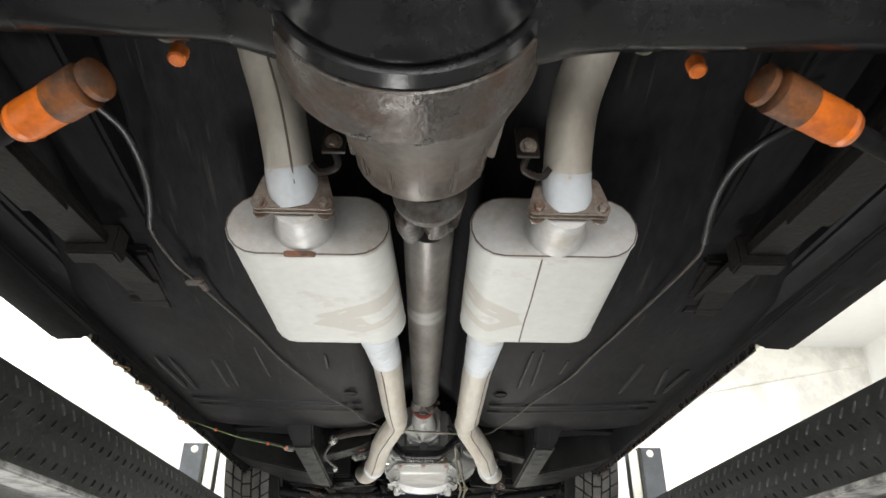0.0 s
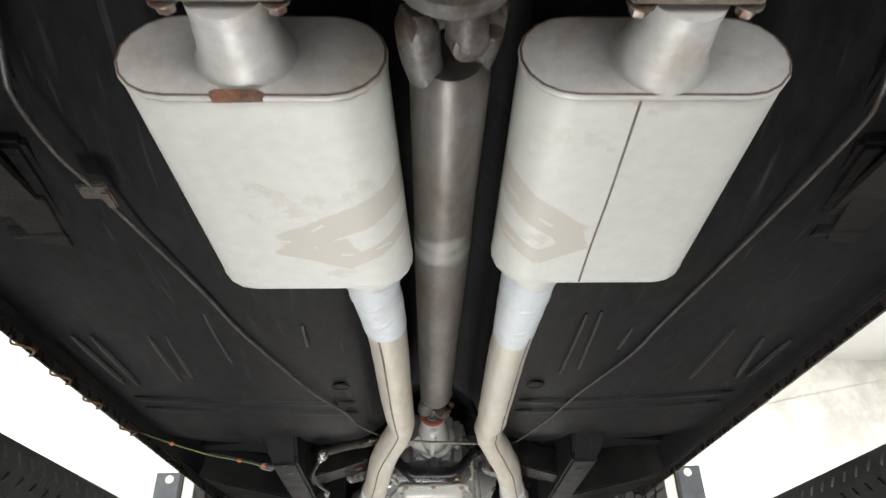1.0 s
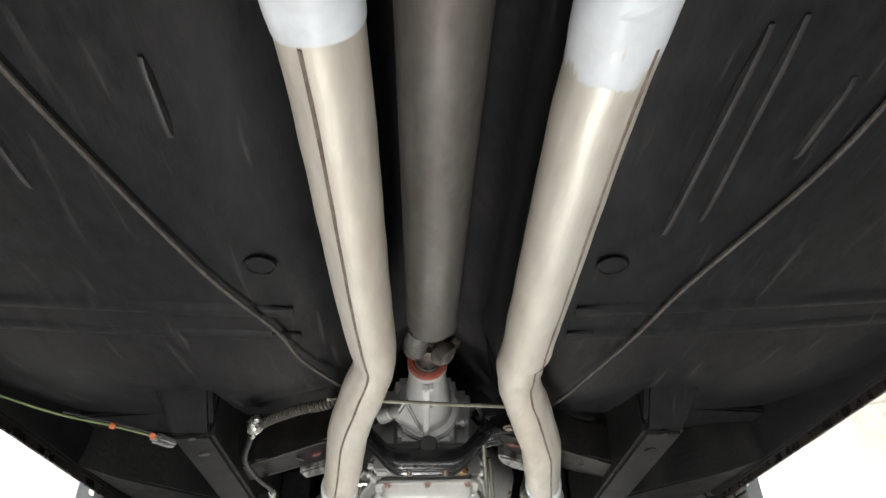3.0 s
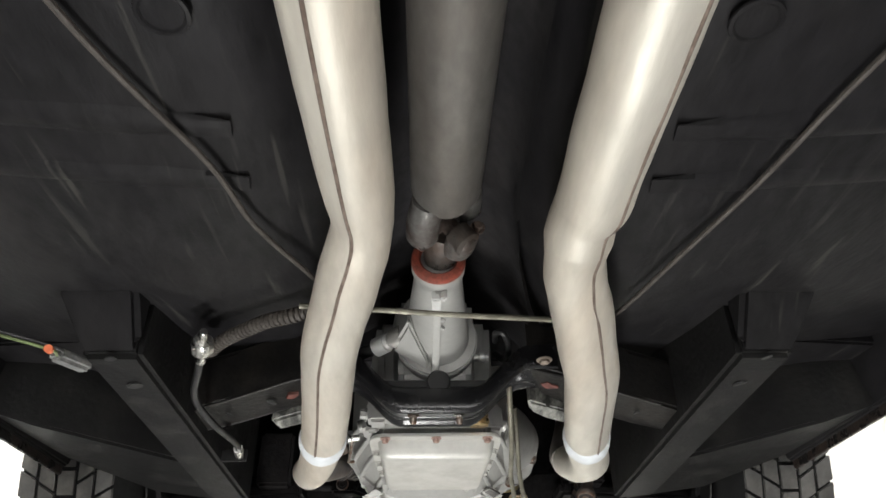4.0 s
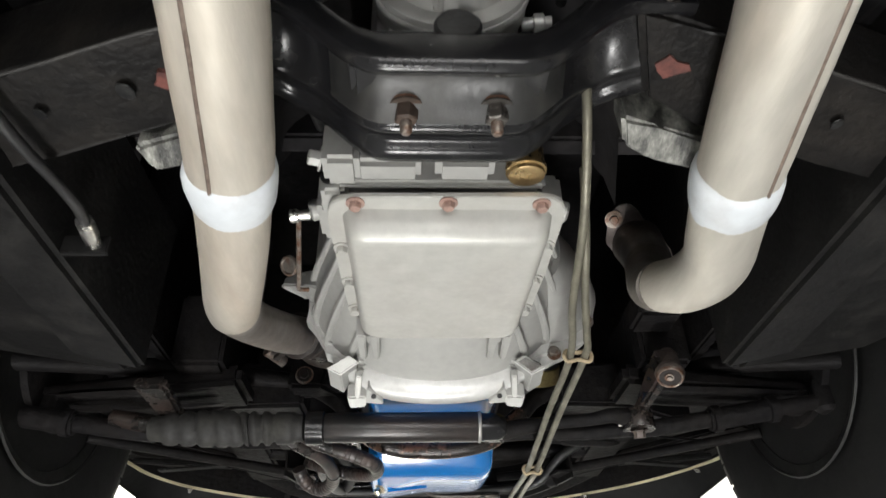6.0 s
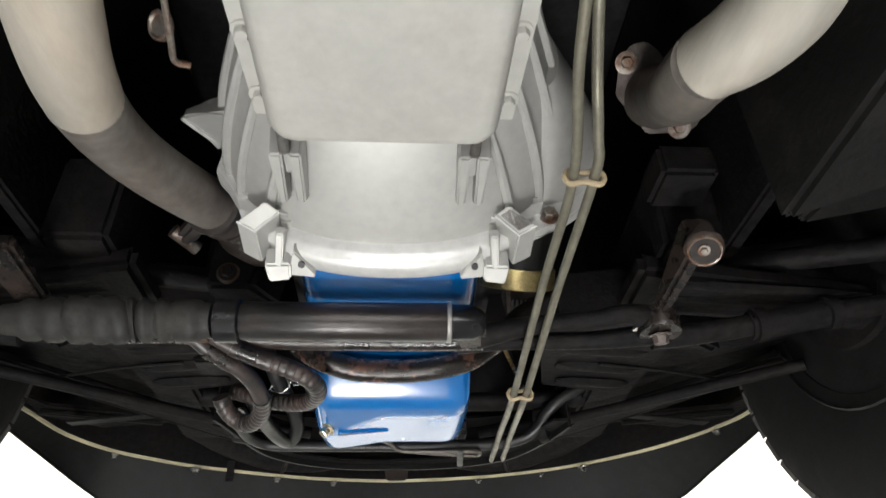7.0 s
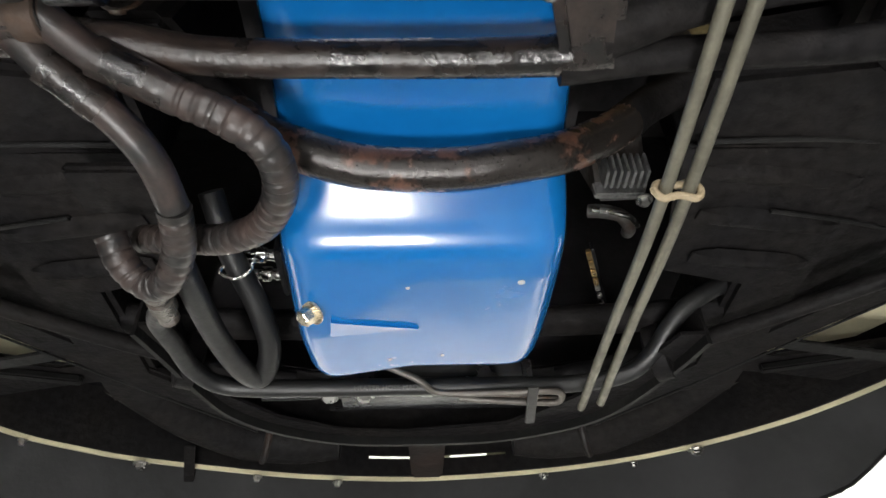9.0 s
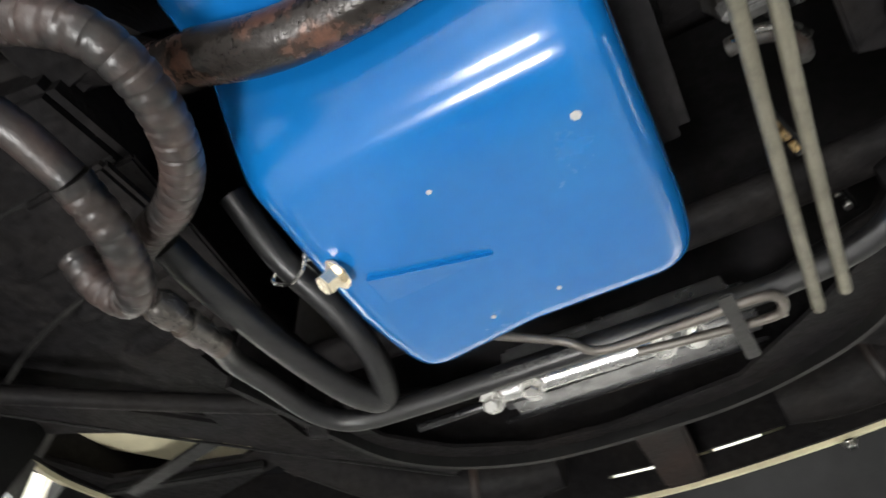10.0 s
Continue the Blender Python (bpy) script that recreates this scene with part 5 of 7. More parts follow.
# bolting ear that stands out from the rim on one flank, with its web
part("bolt_ear", hull([(-0.168, 2.734, 1.7165), (-0.164, 2.748, 1.7165), (-0.146, 2.786, 1.728), (-0.126, 2.792, 1.715), (-0.120, 2.712, 1.700), (-0.140, 2.722, 1.708)],
                      [(-0.167, 2.737, 1.730), (-0.163, 2.750, 1.730), (-0.146, 2.788, 1.744), (-0.126, 2.794, 1.744), (-0.120, 2.715, 1.730), (-0.140, 2.726, 1.728)], 0.0025), M_ALU, gear, "", 20)
part("ear_edge", tube([(-0.167, 2.736, 1.7165), (-0.157, 2.752, 1.7180), (-0.149, 2.768, 1.7215), (-0.146, 2.786, 1.7275)], 0.0026, 8, 4), M_MACHINED, gear)
for s in (-1, 1):
    # corner bosses, feet and webs at the lower rim
    cx = TX + 0.004
    part("corner_boss", hull([(cx + s * x, y, z) for x, y, z in ((0.134, 2.7600, 1.6155), (0.1175, 2.7665, 1.6095), (0.0940, 2.7495, 1.6190), (0.1065, 2.7410, 1.6235))],
                             [(cx + s * x, y, z) for x, y, z in ((0.1335, 2.799, 1.6080), (0.1150, 2.799, 1.5975), (0.1010, 2.796, 1.6250), (0.1080, 2.796, 1.6500))], 0.0013), M_ALU, gear, "", 12)
    # pale bead put along the boss edges as their highlight
    part("boss_glint", tube([(cx + s * x, y, z) for x, y, z in ((0.133, 2.7597, 1.6150), (0.1175, 2.7660, 1.6090), (0.0945, 2.7492, 1.6186))], 0.0013, 6, 1), M_MACHINED, gear)
    if s > 0:
        # the hollow is a darker plate, its shade put into the colour
        part("pocket", hull([(cx + x, y, z) for x, y, z in ((0.1290, 2.7570, 1.6160), (0.1168, 2.7618, 1.6110), (0.0995, 2.7492, 1.6180), (0.1075, 2.7440, 1.6212))],
                            [(cx + x, y + 0.006, z + 0.006) for x, y, z in ((0.1290, 2.7570, 1.6160), (0.1168, 2.7618, 1.6110), (0.0995, 2.7492, 1.6180), (0.1075, 2.7440, 1.6212))], 0.0), M_CASTGREASE, gear, "darker plate standing for a hollow pocket")
    part("foot", hull([(cx + s * x, y, z) for x, y, z in ((0.110, 2.786, 1.5870), (0.087, 2.786, 1.5880), (0.087, 2.799, 1.5790), (0.107, 2.802, 1.5780))],
                      [(cx + s * x, y, z) for x, y, z in ((0.110, 2.786, 1.606), (0.087, 2.786, 1.606), (0.087, 2.806, 1.606), (0.107, 2.806, 1.606))], 0.0018), M_ALU, gear, "", 15)
    part("foot_rib", hull([(cx + s * x, y, z) for x, y, z in ((0.098, 2.764, 1.6050), (0.092, 2.764, 1.6050), (0.0945, 2.790, 1.5850), (0.1005, 2.790, 1.5850))],
                          [(cx + s * x, y, z) for x, y, z in ((0.100, 2.764, 1.614), (0.090, 2.764, 1.614), (0.0925, 2.790, 1.606), (0.1025, 2.790, 1.606))], 0.0012), M_ALU, gear, "", 15)
    part("foot_web", hull([(cx + s * x, y, z) for x, y, z in ((0.066, 2.797, 1.5850), (0.084, 2.778, 1.5965), (0.090, 2.800, 1.5850), (0.066, 2.803, 1.5845))],
                          [(cx + s * x, y, z) for x, y, z in ((0.066, 2.797, 1.606), (0.084, 2.778, 1.608), (0.090, 2.800, 1.606), (0.066, 2.803, 1.606))], 0.0012), M_ALU, gear, "", 15)
    # dowel hole is a small black disc, its dark put into the colour
    part("dowel_hole", lathe([(0, 0.0032), (0.0022, 0.0032)], (TX + 0.0045 + s * 0.078, 2.7890, 1.5905), (0, -0.5, -1), 14), M_RUBBER, gear)
    # twin-pronged cast lug behind the pan
    lx = TX - 0.001 + s * 0.0745
    for d in (-0.0075, 0.0075):
        part("lug", hull([(lx + d - 0.0052, 2.673, 1.6155), (lx + d + 0.0052, 2.673, 1.6155), (lx + d + 0.0035, 2.728, 1.6115), (lx + d - 0.0035, 2.728, 1.6115)],
                         [(lx + d - 0.0062, 2.668, 1.645), (lx + d + 0.0062, 2.668, 1.645), (lx + d + 0.0045, 2.736, 1.625), (lx + d - 0.0045, 2.736, 1.625)], 0.0018), M_ALU, gear)
    part("lug_web", box(lx - 0.003, lx + 0.003, 2.672, 2.70, 1.6205, 1.64, 0.001), M_ALU, gear)
    part("pan_stud", lathe([(0, 0.0045), (0.022, 0.0045)], (lx, 2.650, 1.6205), (0, 1, -0.05), 10), M_CASTGREASE, gear)

bm = bmesh.new()
loops = []
for y, w in ((2.66, 0.02), (2.70, 0.05), (2.74, 0.075), (2.772, 0.085), (2.778, 0.090), (2.80, 0.090)):
    lp = []
    for k in range(15):
        a = radians(-95 + 150 * k / 14)
        lp.append((TX + 0.130 + w * math.cos(a), y, 1.728 + (0.035 + w * 0.42) * math.sin(a)))
    lp += [(TX + 0.11, y, 1.80), (TX + 0.11, y, 1.67)]
    loops.append(lp)
rings(bm, loops)
part("starter_bulge", bm, M_ALU, gear, "cast starter pocket")
bm = bmesh.new()
ear = [(0.146, 1.612), (0.163, 1.629), (0.195, 1.642), (0.222, 1.663), (0.238, 1.70), (0.239, 1.745), (0.215, 1.775), (0.14, 1.78)]
rings(bm, [[(x, y, z) for x, z in ear] for y in (2.784, 2.800)])
part("starter_flange", bevelled(bm, 0.002), M_MACHINED, gear, "bright starter flange")
for x, z in ((0.178, 1.645), (0.226, 1.690)):
    part("flange_bolt", bolt((x, 2.784, z), (0, -1, 0), 0.0065, 0.008), M_BOLT, gear)

# ---- transmission crossmember ----
xm = root("crossmember", (TX, 2.31, 1.62), "gloss black pressed steel transmission crossmember", "crossmember")


def xm_z(x):
    a = abs(x)
    t = min(1, max(0, (a - 0.045) / 0.085))
    return 1.6105 + 0.062 * (t * t * (3 - 2 * t))


bm = bmesh.new()
loops = []
for i in range(33):
    x = -0.165 + 0.33 * i / 32
    z = xm_z(x)
    wd = float(np.interp(abs(x), [0.105, 0.120, 0.140, 0.158], [1.0, 0.96, 0.77, 0.68]))
    prof = [(2.284, 0.036), (2.280, 0.029), (2.279, 0.008), (2.2815, 0.002), (2.286, 0.0), (2.290, 0.002), (2.2925, 0.008), (2.295, 0.026), (2.301, 0.036), (2.315, 0.040), (2.330, 0.037), (2.345, 0.028), (2.352, 0.0215), (2.3555, 0.0182), (2.359, 0.0182), (2.363, 0.0215), (2.368, 0.0232), (2.373, 0.0225), (2.376, 0.0190), (2.380, 0.0168), (2.386, 0.0165), (2.391, 0.0190), (2.395, 0.025), (2.396, 0.035), (2.393, 0.046)]
    flat = float(np.interp(abs(x), [0.095, 0.150], [1.0, 0.10]))
    loops.append([(TX + x, 2.279 + (y - 2.279) * wd, z + h * 0.95 * (1.0 if k in (0, len(prof) - 1) else flat)) for k, (y, h) in enumerate(prof)])
rings(bm, loops)
part("beam", bm, M_UNDERGLOSS, xm, "gloss black dipped beam", 50)
bm = bmesh.new()
loops = []
for i in range(25):
    x = -0.085 + 0.17 * i / 24
    z = xm_z(x)
    prof = [(2.2955, 0.0235), (2.302, 0.0345), (2.315, 0.038), (2.3295, 0.035), (2.344, 0.0262), (2.3510, 0.0198), (2.3510, 0.024), (2.344, 0.031), (2.3295, 0.039), (2.315, 0.042), (2.302, 0.038)]
    loops.append([(TX + x, y, z + h * 0.95) for y, h in prof])
rings(bm, loops)
part("recess", bm, M_RECESS, xm, "satin grey black recess", 50)
part("side_fitting", lathe([(0, 0.005), (0.008, 0.005), (0.009, 0.0075), (0.016, 0.0075), (0.017, 0.005), (0.022, 0.005)], (0.078, 2.316, 1.700), (1, -0.1, 0), 12), M_MACHINED, gear, "steel cooler fitting")
for k in (-1, 1):
    part("mount_bolt", bolt((TX + 0.002 + k * 0.032, 2.3445, 1.6405), (0, 0.2, -1), 0.0085, 0.012), M_DIFFRUST, xm, "brown rusty mount nut")
    part("mount_stud", lathe([(0, 0.0045), (0.021, 0.0045), (0.023, 0.003)], (TX + 0.002 + k * 0.032, 2.3445, 1.6405), (0, 0.2, -1), 10), M_BOLT, xm)
    part("mount_washer", lathe([(-0.002, 0.012), (0.001, 0.012)], (TX + 0.002 + k * 0.032, 2.3445, 1.6405), (0, 0.2, -1), 20), M_RUSTY, xm)
    part("end_bolt", bolt((TX + k * 0.146, 2.272, 1.680), (0, 0, -1), 0.0072, 0.005), M_FLANGEPLATE, xm)
part("rubber_mount", hull([(TX - 0.068, 2.293, 1.646), (TX + 0.068, 2.293, 1.646), (TX + 0.068, 2.37, 1.646), (TX - 0.068, 2.37, 1.646)],
                          [(TX - 0.072, 2.293, 1.661), (TX + 0.072, 2.293, 1.661), (TX + 0.070, 2.37, 1.661), (TX - 0.070, 2.37, 1.661)], 0.004), M_RUBBER, xm)
part("mount_arch", lathe([(-0.012, 0.014), (-0.010, 0.016), (0.012, 0.016)], (TX + 0.004, 2.296, 1.655), (0, 1, 0), 20), M_RUBBER, xm)
xm.location = (TX, 2.299, 1.612)
for s in (-1, 1):
    br = root("crossmember_bracket", (TX + s * 0.22, 2.3, 1.66), "dusty black box bracket with red primer patches", "bracket", "crossmember brackets")
    arm = [(0.125, 2.272, 1.667), (0.150, 2.350, 1.660), (0.192, 2.364, 1.648), (0.290, 2.384, 1.626), (0.370, 2.404, 1.614), (0.370, 2.322, 1.614), (0.270, 2.302, 1.634), (0.190, 2.287, 1.655)]
    part("box_arm", hull([(TX + s * x, y, z) for x, y, z in arm], [(TX + s * x, y + (0.004 if y > 2.33 else -0.004), z + 0.07) for x, y, z in arm], 0.005), M_ARM, br)
    part("weld_lip", hull([(TX + s * x, y, z) for x, y, z in ((0.135, 2.362, 1.6520), (0.165, 2.366, 1.6440), (0.235, 2.376, 1.6280), (0.225, 2.402, 1.6240), (0.165, 2.398, 1.6380), (0.142, 2.388, 1.6450))],
                          [(TX + s * x, y, z) for x, y, z in ((0.135, 2.364, 1.690), (0.165, 2.368, 1.690), (0.235, 2.378, 1.680), (0.225, 2.406, 1.680), (0.165, 2.404, 1.690), (0.142, 2.394, 1.690))], 0.004), M_FLAKE, br, "pale flaking lip")
    part("rear_edge", tube([(TX + s * 0.150, 2.286, 1.664), (TX + s * 0.195, 2.287, 1.653), (TX + s * 0.270, 2.301, 1.634), (TX + s * 0.31, 2.309, 1.626)], 0.0014, 8), M_DUSTBEAD, br, "chipped weld edge")
    # arm holes are flat black discs in place of shaded openings
    for hx, hy, hr in ((0.226, 2.331, 0.0075), (0.284, 2.340, 0.005)):
        part("hole", lathe([(0, hr), (0.001, hr * 0.96)], (TX + s * hx, hy, 1.6445 - (hx - 0.21) * 0.245), (s * 0.22, 0.0, -1), 18), M_RUBBER, br)
    spots = [(0.160, 2.316, 0.0105), (0.200, 2.303, 0.007)] if s > 0 else [(0.197, 2.325, 0.009)]
    for px, py, pr in spots:
        ring = [(px + pr * (1 + 0.28 * math.sin(2.7 * k + px * 90)) * math.cos(k * 0.628), py + pr * (0.85 + 0.3 * math.sin(1.9 * k + px * 50)) * math.sin(k * 0.628)) for k in range(10)]
        part("primer_patch", hull([(TX + s * x, y, 1.6480 - 0.26 * (x - 0.192)) for x, y in ring], [(TX + s * x, y, 1.653 - 0.26 * (x - 0.192)) for x, y in ring], 0), M_PRIMER, br, "red oxide primer patch")

# ---- cables, wires and hoses under the floor ----
CABLE_L = [(-0.362, 0.675, 1.675), (-0.348, 0.717, 1.675), (-0.350, 0.779, 1.675), (-0.365, 0.857, 1.675), (-0.388, 0.935, 1.665), (-0.372, 1.004, 1.645), (-0.352, 1.064, 1.639), (-0.303, 1.29, 1.638), (-0.285, 1.403, 1.638), (-0.259, 1.516, 1.638), (-0.209, 1.70, 1.638), (-0.160, 1.823, 1.638), (-0.142, 1.905, 1.639), (-0.108, 1.995, 1.645), (-0.09, 2.06, 1.655)]
CABLE_R = [(0.455, 0.66, 1.665), (0.420, 0.700, 1.660), (0.406, 0.755, 1.660), (0.412, 0.832, 1.658), (0.4325, 0.925, 1.650), (0.430, 0.985, 1.643), (0.393, 1.22, 1.638), (0.366, 1.403, 1.638), (0.349, 1.533, 1.638), (0.298, 1.72, 1.638), (0.273, 1.843, 1.638), (0.245, 1.958, 1.640), (0.222, 2.065, 1.645), (0.205, 2.13, 1.655)]
for s, pts in ((-1, CABLE_L), (1, CABLE_R)):
    cb = root("brake_cable", pts[4], "thin grimy parking brake cable", "cable", "brake cables")
    part("cable", tube(pts, 0.0026, 8), M_CONDUIT, cb)
    part("sheath", tube(pts[:5], 0.0055, 10), M_RUBBER, cb)
clip = root("cable_clip", (-0.354, 1.064, 1.641), "tarnished steel brake cable clip", "clip")
part("plate", box(-0.370, -0.338, 1.052, 1.077, 1.636, 1.643, 0.002), M_DIFFRUST, clip)
part("tab", box(-0.348, -0.336, 1.062, 1.092, 1.634, 1.640, 0.002), M_DIFFRUST, clip)
er = root("equaliser_rod", (TX, 2.17, 1.69), "thin grey steel rod across the tunnel", "rod")
part("rod", tube([(-0.13, 2.078, 1.654), (-0.052, 2.086, 1.654), (0.045, 2.092, 1.650), (0.165, 2.100, 1.648)], 0.0033, 8, 3), M_TUBE, er)

bh = root("brake_hose", (-0.245, 2.11, 1.64), "black brake hose with plated fitting", "hose")
fit_b = part("fitting", lathe([(0, 0.004), (0.004, 0.0055), (0.018, 0.0055), (0.019, 0.0105), (0.024, 0.0125), (0.038, 0.0125), (0.042, 0.009), (0.052, 0.007), (0.066, 0.006)], (-0.238, 2.108, 1.638), (-0.30, 1, -0.12), 18), M_CHROME, bh, "bright plated fitting")
part("nut", lathe([(0.026, 0.0138), (0.036, 0.0138)], (-0.238, 2.108, 1.638), (-0.30, 1, -0.12), 6), M_CHROME, fit_b)
part("hose", tube([(-0.254, 2.160, 1.632), (-0.264, 2.190, 1.628), (-0.284, 2.256, 1.617), (-0.279, 2.339, 1.611), (-0.270, 2.400, 1.611), (-0.268, 2.43, 1.611), (-0.272, 2.455, 1.612)], 0.0047, 12), M_RUBBER, bh)
part("end_ferrule", tube([(-0.271, 2.448, 1.612), (-0.277, 2.485, 1.613)], 0.0072, 12, 2), M_CHROME, bh, "bright ferrule")
part("bracket", box(-0.305, -0.265, 2.484, 2.490, 1.604, 1.622, 0.001), M_GREYRAIL, bh)

cd = root("wiring_conduit", (-0.2, 2.13, 1.68), "dusty corrugated brown wiring conduit", "conduit")
part("conduit", tube([(-0.09, 2.080, 1.660), (-0.137, 2.092, 1.650), (-0.1685, 2.106, 1.650), (-0.199, 2.129, 1.650), (-0.226, 2.152, 1.650), (-0.247, 2.180, 1.652), (-0.258, 2.205, 1.660)], 0.0086, 14, 6, ripple=(0.0060, 0.2)), M_CONDUIT, cd)

wr = root("wiring_loom", (-0.5, 2.06, 1.66), "loose green wire with orange tape and connector", "wire")
WP = [(-0.62, 1.93, 1.638), (-0.55, 1.965, 1.620), (-0.48, 2.000, 1.605), (-0.416, 2.029, 1.598), (-0.366, 2.050, 1.590), (-0.372, 2.078, 1.596)]
part("wire", tube(WP, 0.0017, 8), M_GREENWIRE, wr)
part("wire", tube([Vector(p) + Vector((0.004, 0.004, 0.004)) for p in WP[2:]], 0.0015, 8), M_RUBBER, wr)
for k in (1, 3, 5):
    a = Vector(WP[k - 1 if k == 5 else k])
    part("tape", lathe([(-0.0035, 0.0042), (0.0035, 0.0042)], a, Vector(WP[min(k + 1, 5)]) - Vector(WP[k - 1]), 10), M_TAPE, wr, "orange tape band")
part("connector", bar((-0.374, 2.076, 1.597), (-0.362, 2.124, 1.603), 0.018, 0.013, 0.004), M_EDGE, wr, "translucent grey connector")
# rusted clips along the left sill seam
for y in (1.43, 1.556, 1.684, 1.857):
    sc = root("seam_clip", (CX - 0.632, y, 1.62), "rusted wire clip on the sill seam", "clip", "seam clips")
    part("clip", tube([(CX - 0.643, y - 0.016, 1.630), (CX - 0.642, y - 0.014, 1.618), (CX - 0.628, y - 0.006, 1.616), (CX - 0.620, y + 0.012, 1.617), (CX - 0.632, y + 0.030, 1.617), (CX - 0.642, y + 0.040, 1.620)], 0.0022, 8), M_CLIPWIRE, sc)


# ---- engine, from below ----
EX = 0.026
engine = root("engine", (EX, 3.05, 1.58), "blue engine with glossy oil pan", "engine")
# engine mount on the flank with a washered bolt
mount = part("engine_mount", hull([(-0.193, 2.964, 1.672), (-0.140, 2.964, 1.672), (-0.110, 3.012, 1.672), (-0.193, 3.02, 1.672)],
                                  [(-0.190, 2.968, 1.78), (-0.110, 2.968, 1.78), (-0.110, 3.06, 1.78), (-0.190, 3.06, 1.78)], 0.006), M_DULLBLACK, engine, "dark engine mount")
part("mount_washer", lathe([(0, 0.0135), (0.002, 0.0138), (0.0035, 0.0130), (0.0035, 0.0098), (0.002, 0.0095)], (-0.168, 2.9655, 1.6905), (0, -1, -0.1), 28), M_BOLT, mount)
part("mount_bolt", bolt((-0.168, 2.963, 1.6905), (0, -1, -0.1), 0.0075, 0.007), M_RUSTDARK, mount)


def pan_depth(x, y):
    """Underside of the pan: rear ramp, bend, a first facet, then a slanting crease and a front facet that rises."""
    crease = 3.106 + max(0.0, 0.015 - x) * 0.95
    if y < 3.018:
        z = float(np.interp(y, [2.795, 2.90, 3.018], [1.630, 1.624, 1.619]))
    elif y < 3.087:
        t = (y - 3.018) / 0.069
        z = 1.619 - 0.0505 * (t * t * (3 - 2 * t))
    else:
        z = 1.5685 - 0.045 * (min(y, crease) - 3.085) + 0.112 * max(0.0, y - crease)
    return z + 0.030 * (max(0.0, y - 3.250) / 0.026) ** 2.2


def pan_section(y, half, r, ztop=1.71):
    lp = [(EX + half, y, ztop)]
    for k in range(7):
        a = radians(90 * k / 6)
        x = EX + half - r + r * math.cos(a)
        lp.append((x, y, pan_depth(x, y) + r - r * math.sin(a)))
    for k in range(1, 16):
        x = EX + (half - r) * (1 - 2 * k / 16)
        lp.append((x, y, pan_depth(x, y)))
    for k in range(7):
        a = radians(90 * k / 6)
        x = EX - (half - r) - r * math.sin(a)
        lp.append((x, y, pan_depth(x, y) + r - r * math.cos(a)))
    return lp + [(EX - half, y, ztop)]


bm = bmesh.new()
ys = [2.795, 2.85, 2.90, 2.95, 2.985, 3.0, 3.01, 3.02, 3.03, 3.04] + [3.05 + 0.0045 * k for k in range(49)] + [3.269, 3.273, 3.276]
secs = [(y, float(np.interp(y, [2.795, 2.985, 3.06, 3.15, 3.21, 3.240, 3.252, 3.260, 3.267, 3.272, 3.276], [0.093, 0.096, 0.099, 0.1010, 0.1010, 0.0995, 0.0970, 0.0930, 0.0870, 0.0800, 0.068])),
         float(np.interp(y, [2.795, 3.0, 3.25, 3.276], [0.02, 0.024, 0.021, 0.026]))) for y in ys]
rings(bm, [pan_section(*q) for q in secs])
pan = part("oil_pan", bm, M_BLUE, engine, "glossy blue enamelled oil pan", 60)
part("drain_plug", bolt((-0.0555, 3.139, 1.5640), (-0.62, -0.25, -0.75), 0.0066, 0.011), M_PLUG, pan, "pale brass hexagon drain plug")
part("drain_dimple", hull([(-0.044, 3.150, 1.5612), (0.021, 3.1785, 1.5735), (-0.047, 3.1765, 1.5662)], [(-0.044, 3.150, 1.578), (0.021, 3.1785, 1.580), (-0.047, 3.1765, 1.580)], 0), M_BLUE, pan, "", 3)
for p, r in (((0.095, 3.111, 1.5760), 0.0035), ((0.014, 3.117, 1.5755), 0.002), ((0.041, 3.232, 1.579), 0.002), ((-0.004, 3.233, 1.579), 0.002)):
    part("paint_chip", lathe([(-0.002, r), (0.0006, r * 0.8)], (p[0], p[1], pan_depth(p[0], p[1])), (0, 0, -1), 7), M_MACHINED, pan)
part("pan_rail", prism([(EX - 0.105, 2.80), (EX + 0.105, 2.80), (EX + 0.105, 3.27), (EX - 0.105, 3.27)], 1.708, 1.716, 0.002), M_BLUE, engine)
part("block", box(EX - 0.13, EX + 0.13, 2.80, 3.28, 1.716, 2.0, 0.01), M_BOUNCEBLACK, engine)
part("timing_cover", box(EX - 0.10, EX + 0.10, 3.28, 3.32, 1.70, 2.0, 0.01), M_BOUNCEBLACK, engine)
part("crank_damper", lathe([(0, 0.075), (0.03, 0.075), (0.032, 0.06), (0.05, 0.06), (0.052, 0.02)], (EX, 3.33, 1.76), (0, 1, 0), 32), M_BOUNCEBLACK, engine)
# timing marks strip and belt side hardware to the right of the pan
SA, SB = Vector((0.211, 3.311, 1.761)), Vector((0.266, 3.470, 1.757))
part("dipstick_plate", bar(SA + Vector((0.005, 0, 0.008)), SB + Vector((0.005, 0, 0.008)), 0.004, 0.012, 0.001), M_UNDERGLOSS, engine)
for k in range(10):
    part("bright_tooth", bar(SA.lerp(SB, k / 10), SA.lerp(SB, k / 10 + (0.082 if k < 4 else 0.05)), 0.006, 0.006, 0.001), M_BRASS if k < 4 else M_CHROME, engine, "bright metal tooth")

flt = root("oil_filter", (0.181, 2.96, 1.70), "black oil filter with gold band and yellow label", "oil filter")
fo, fw = Vector((0.181, 2.998, 1.696)), Vector((0.05, -0.62, 0.78)).normalized()
part("canister", lathe([(0.0, 0.034), (0.002, 0.041), (0.007, 0.044), (0.113, 0.044), (0.115, 0.034)], fo, fw, 36), M_RUBBER, flt, "black painted canister")
can = bpy.data.objects["canister"]
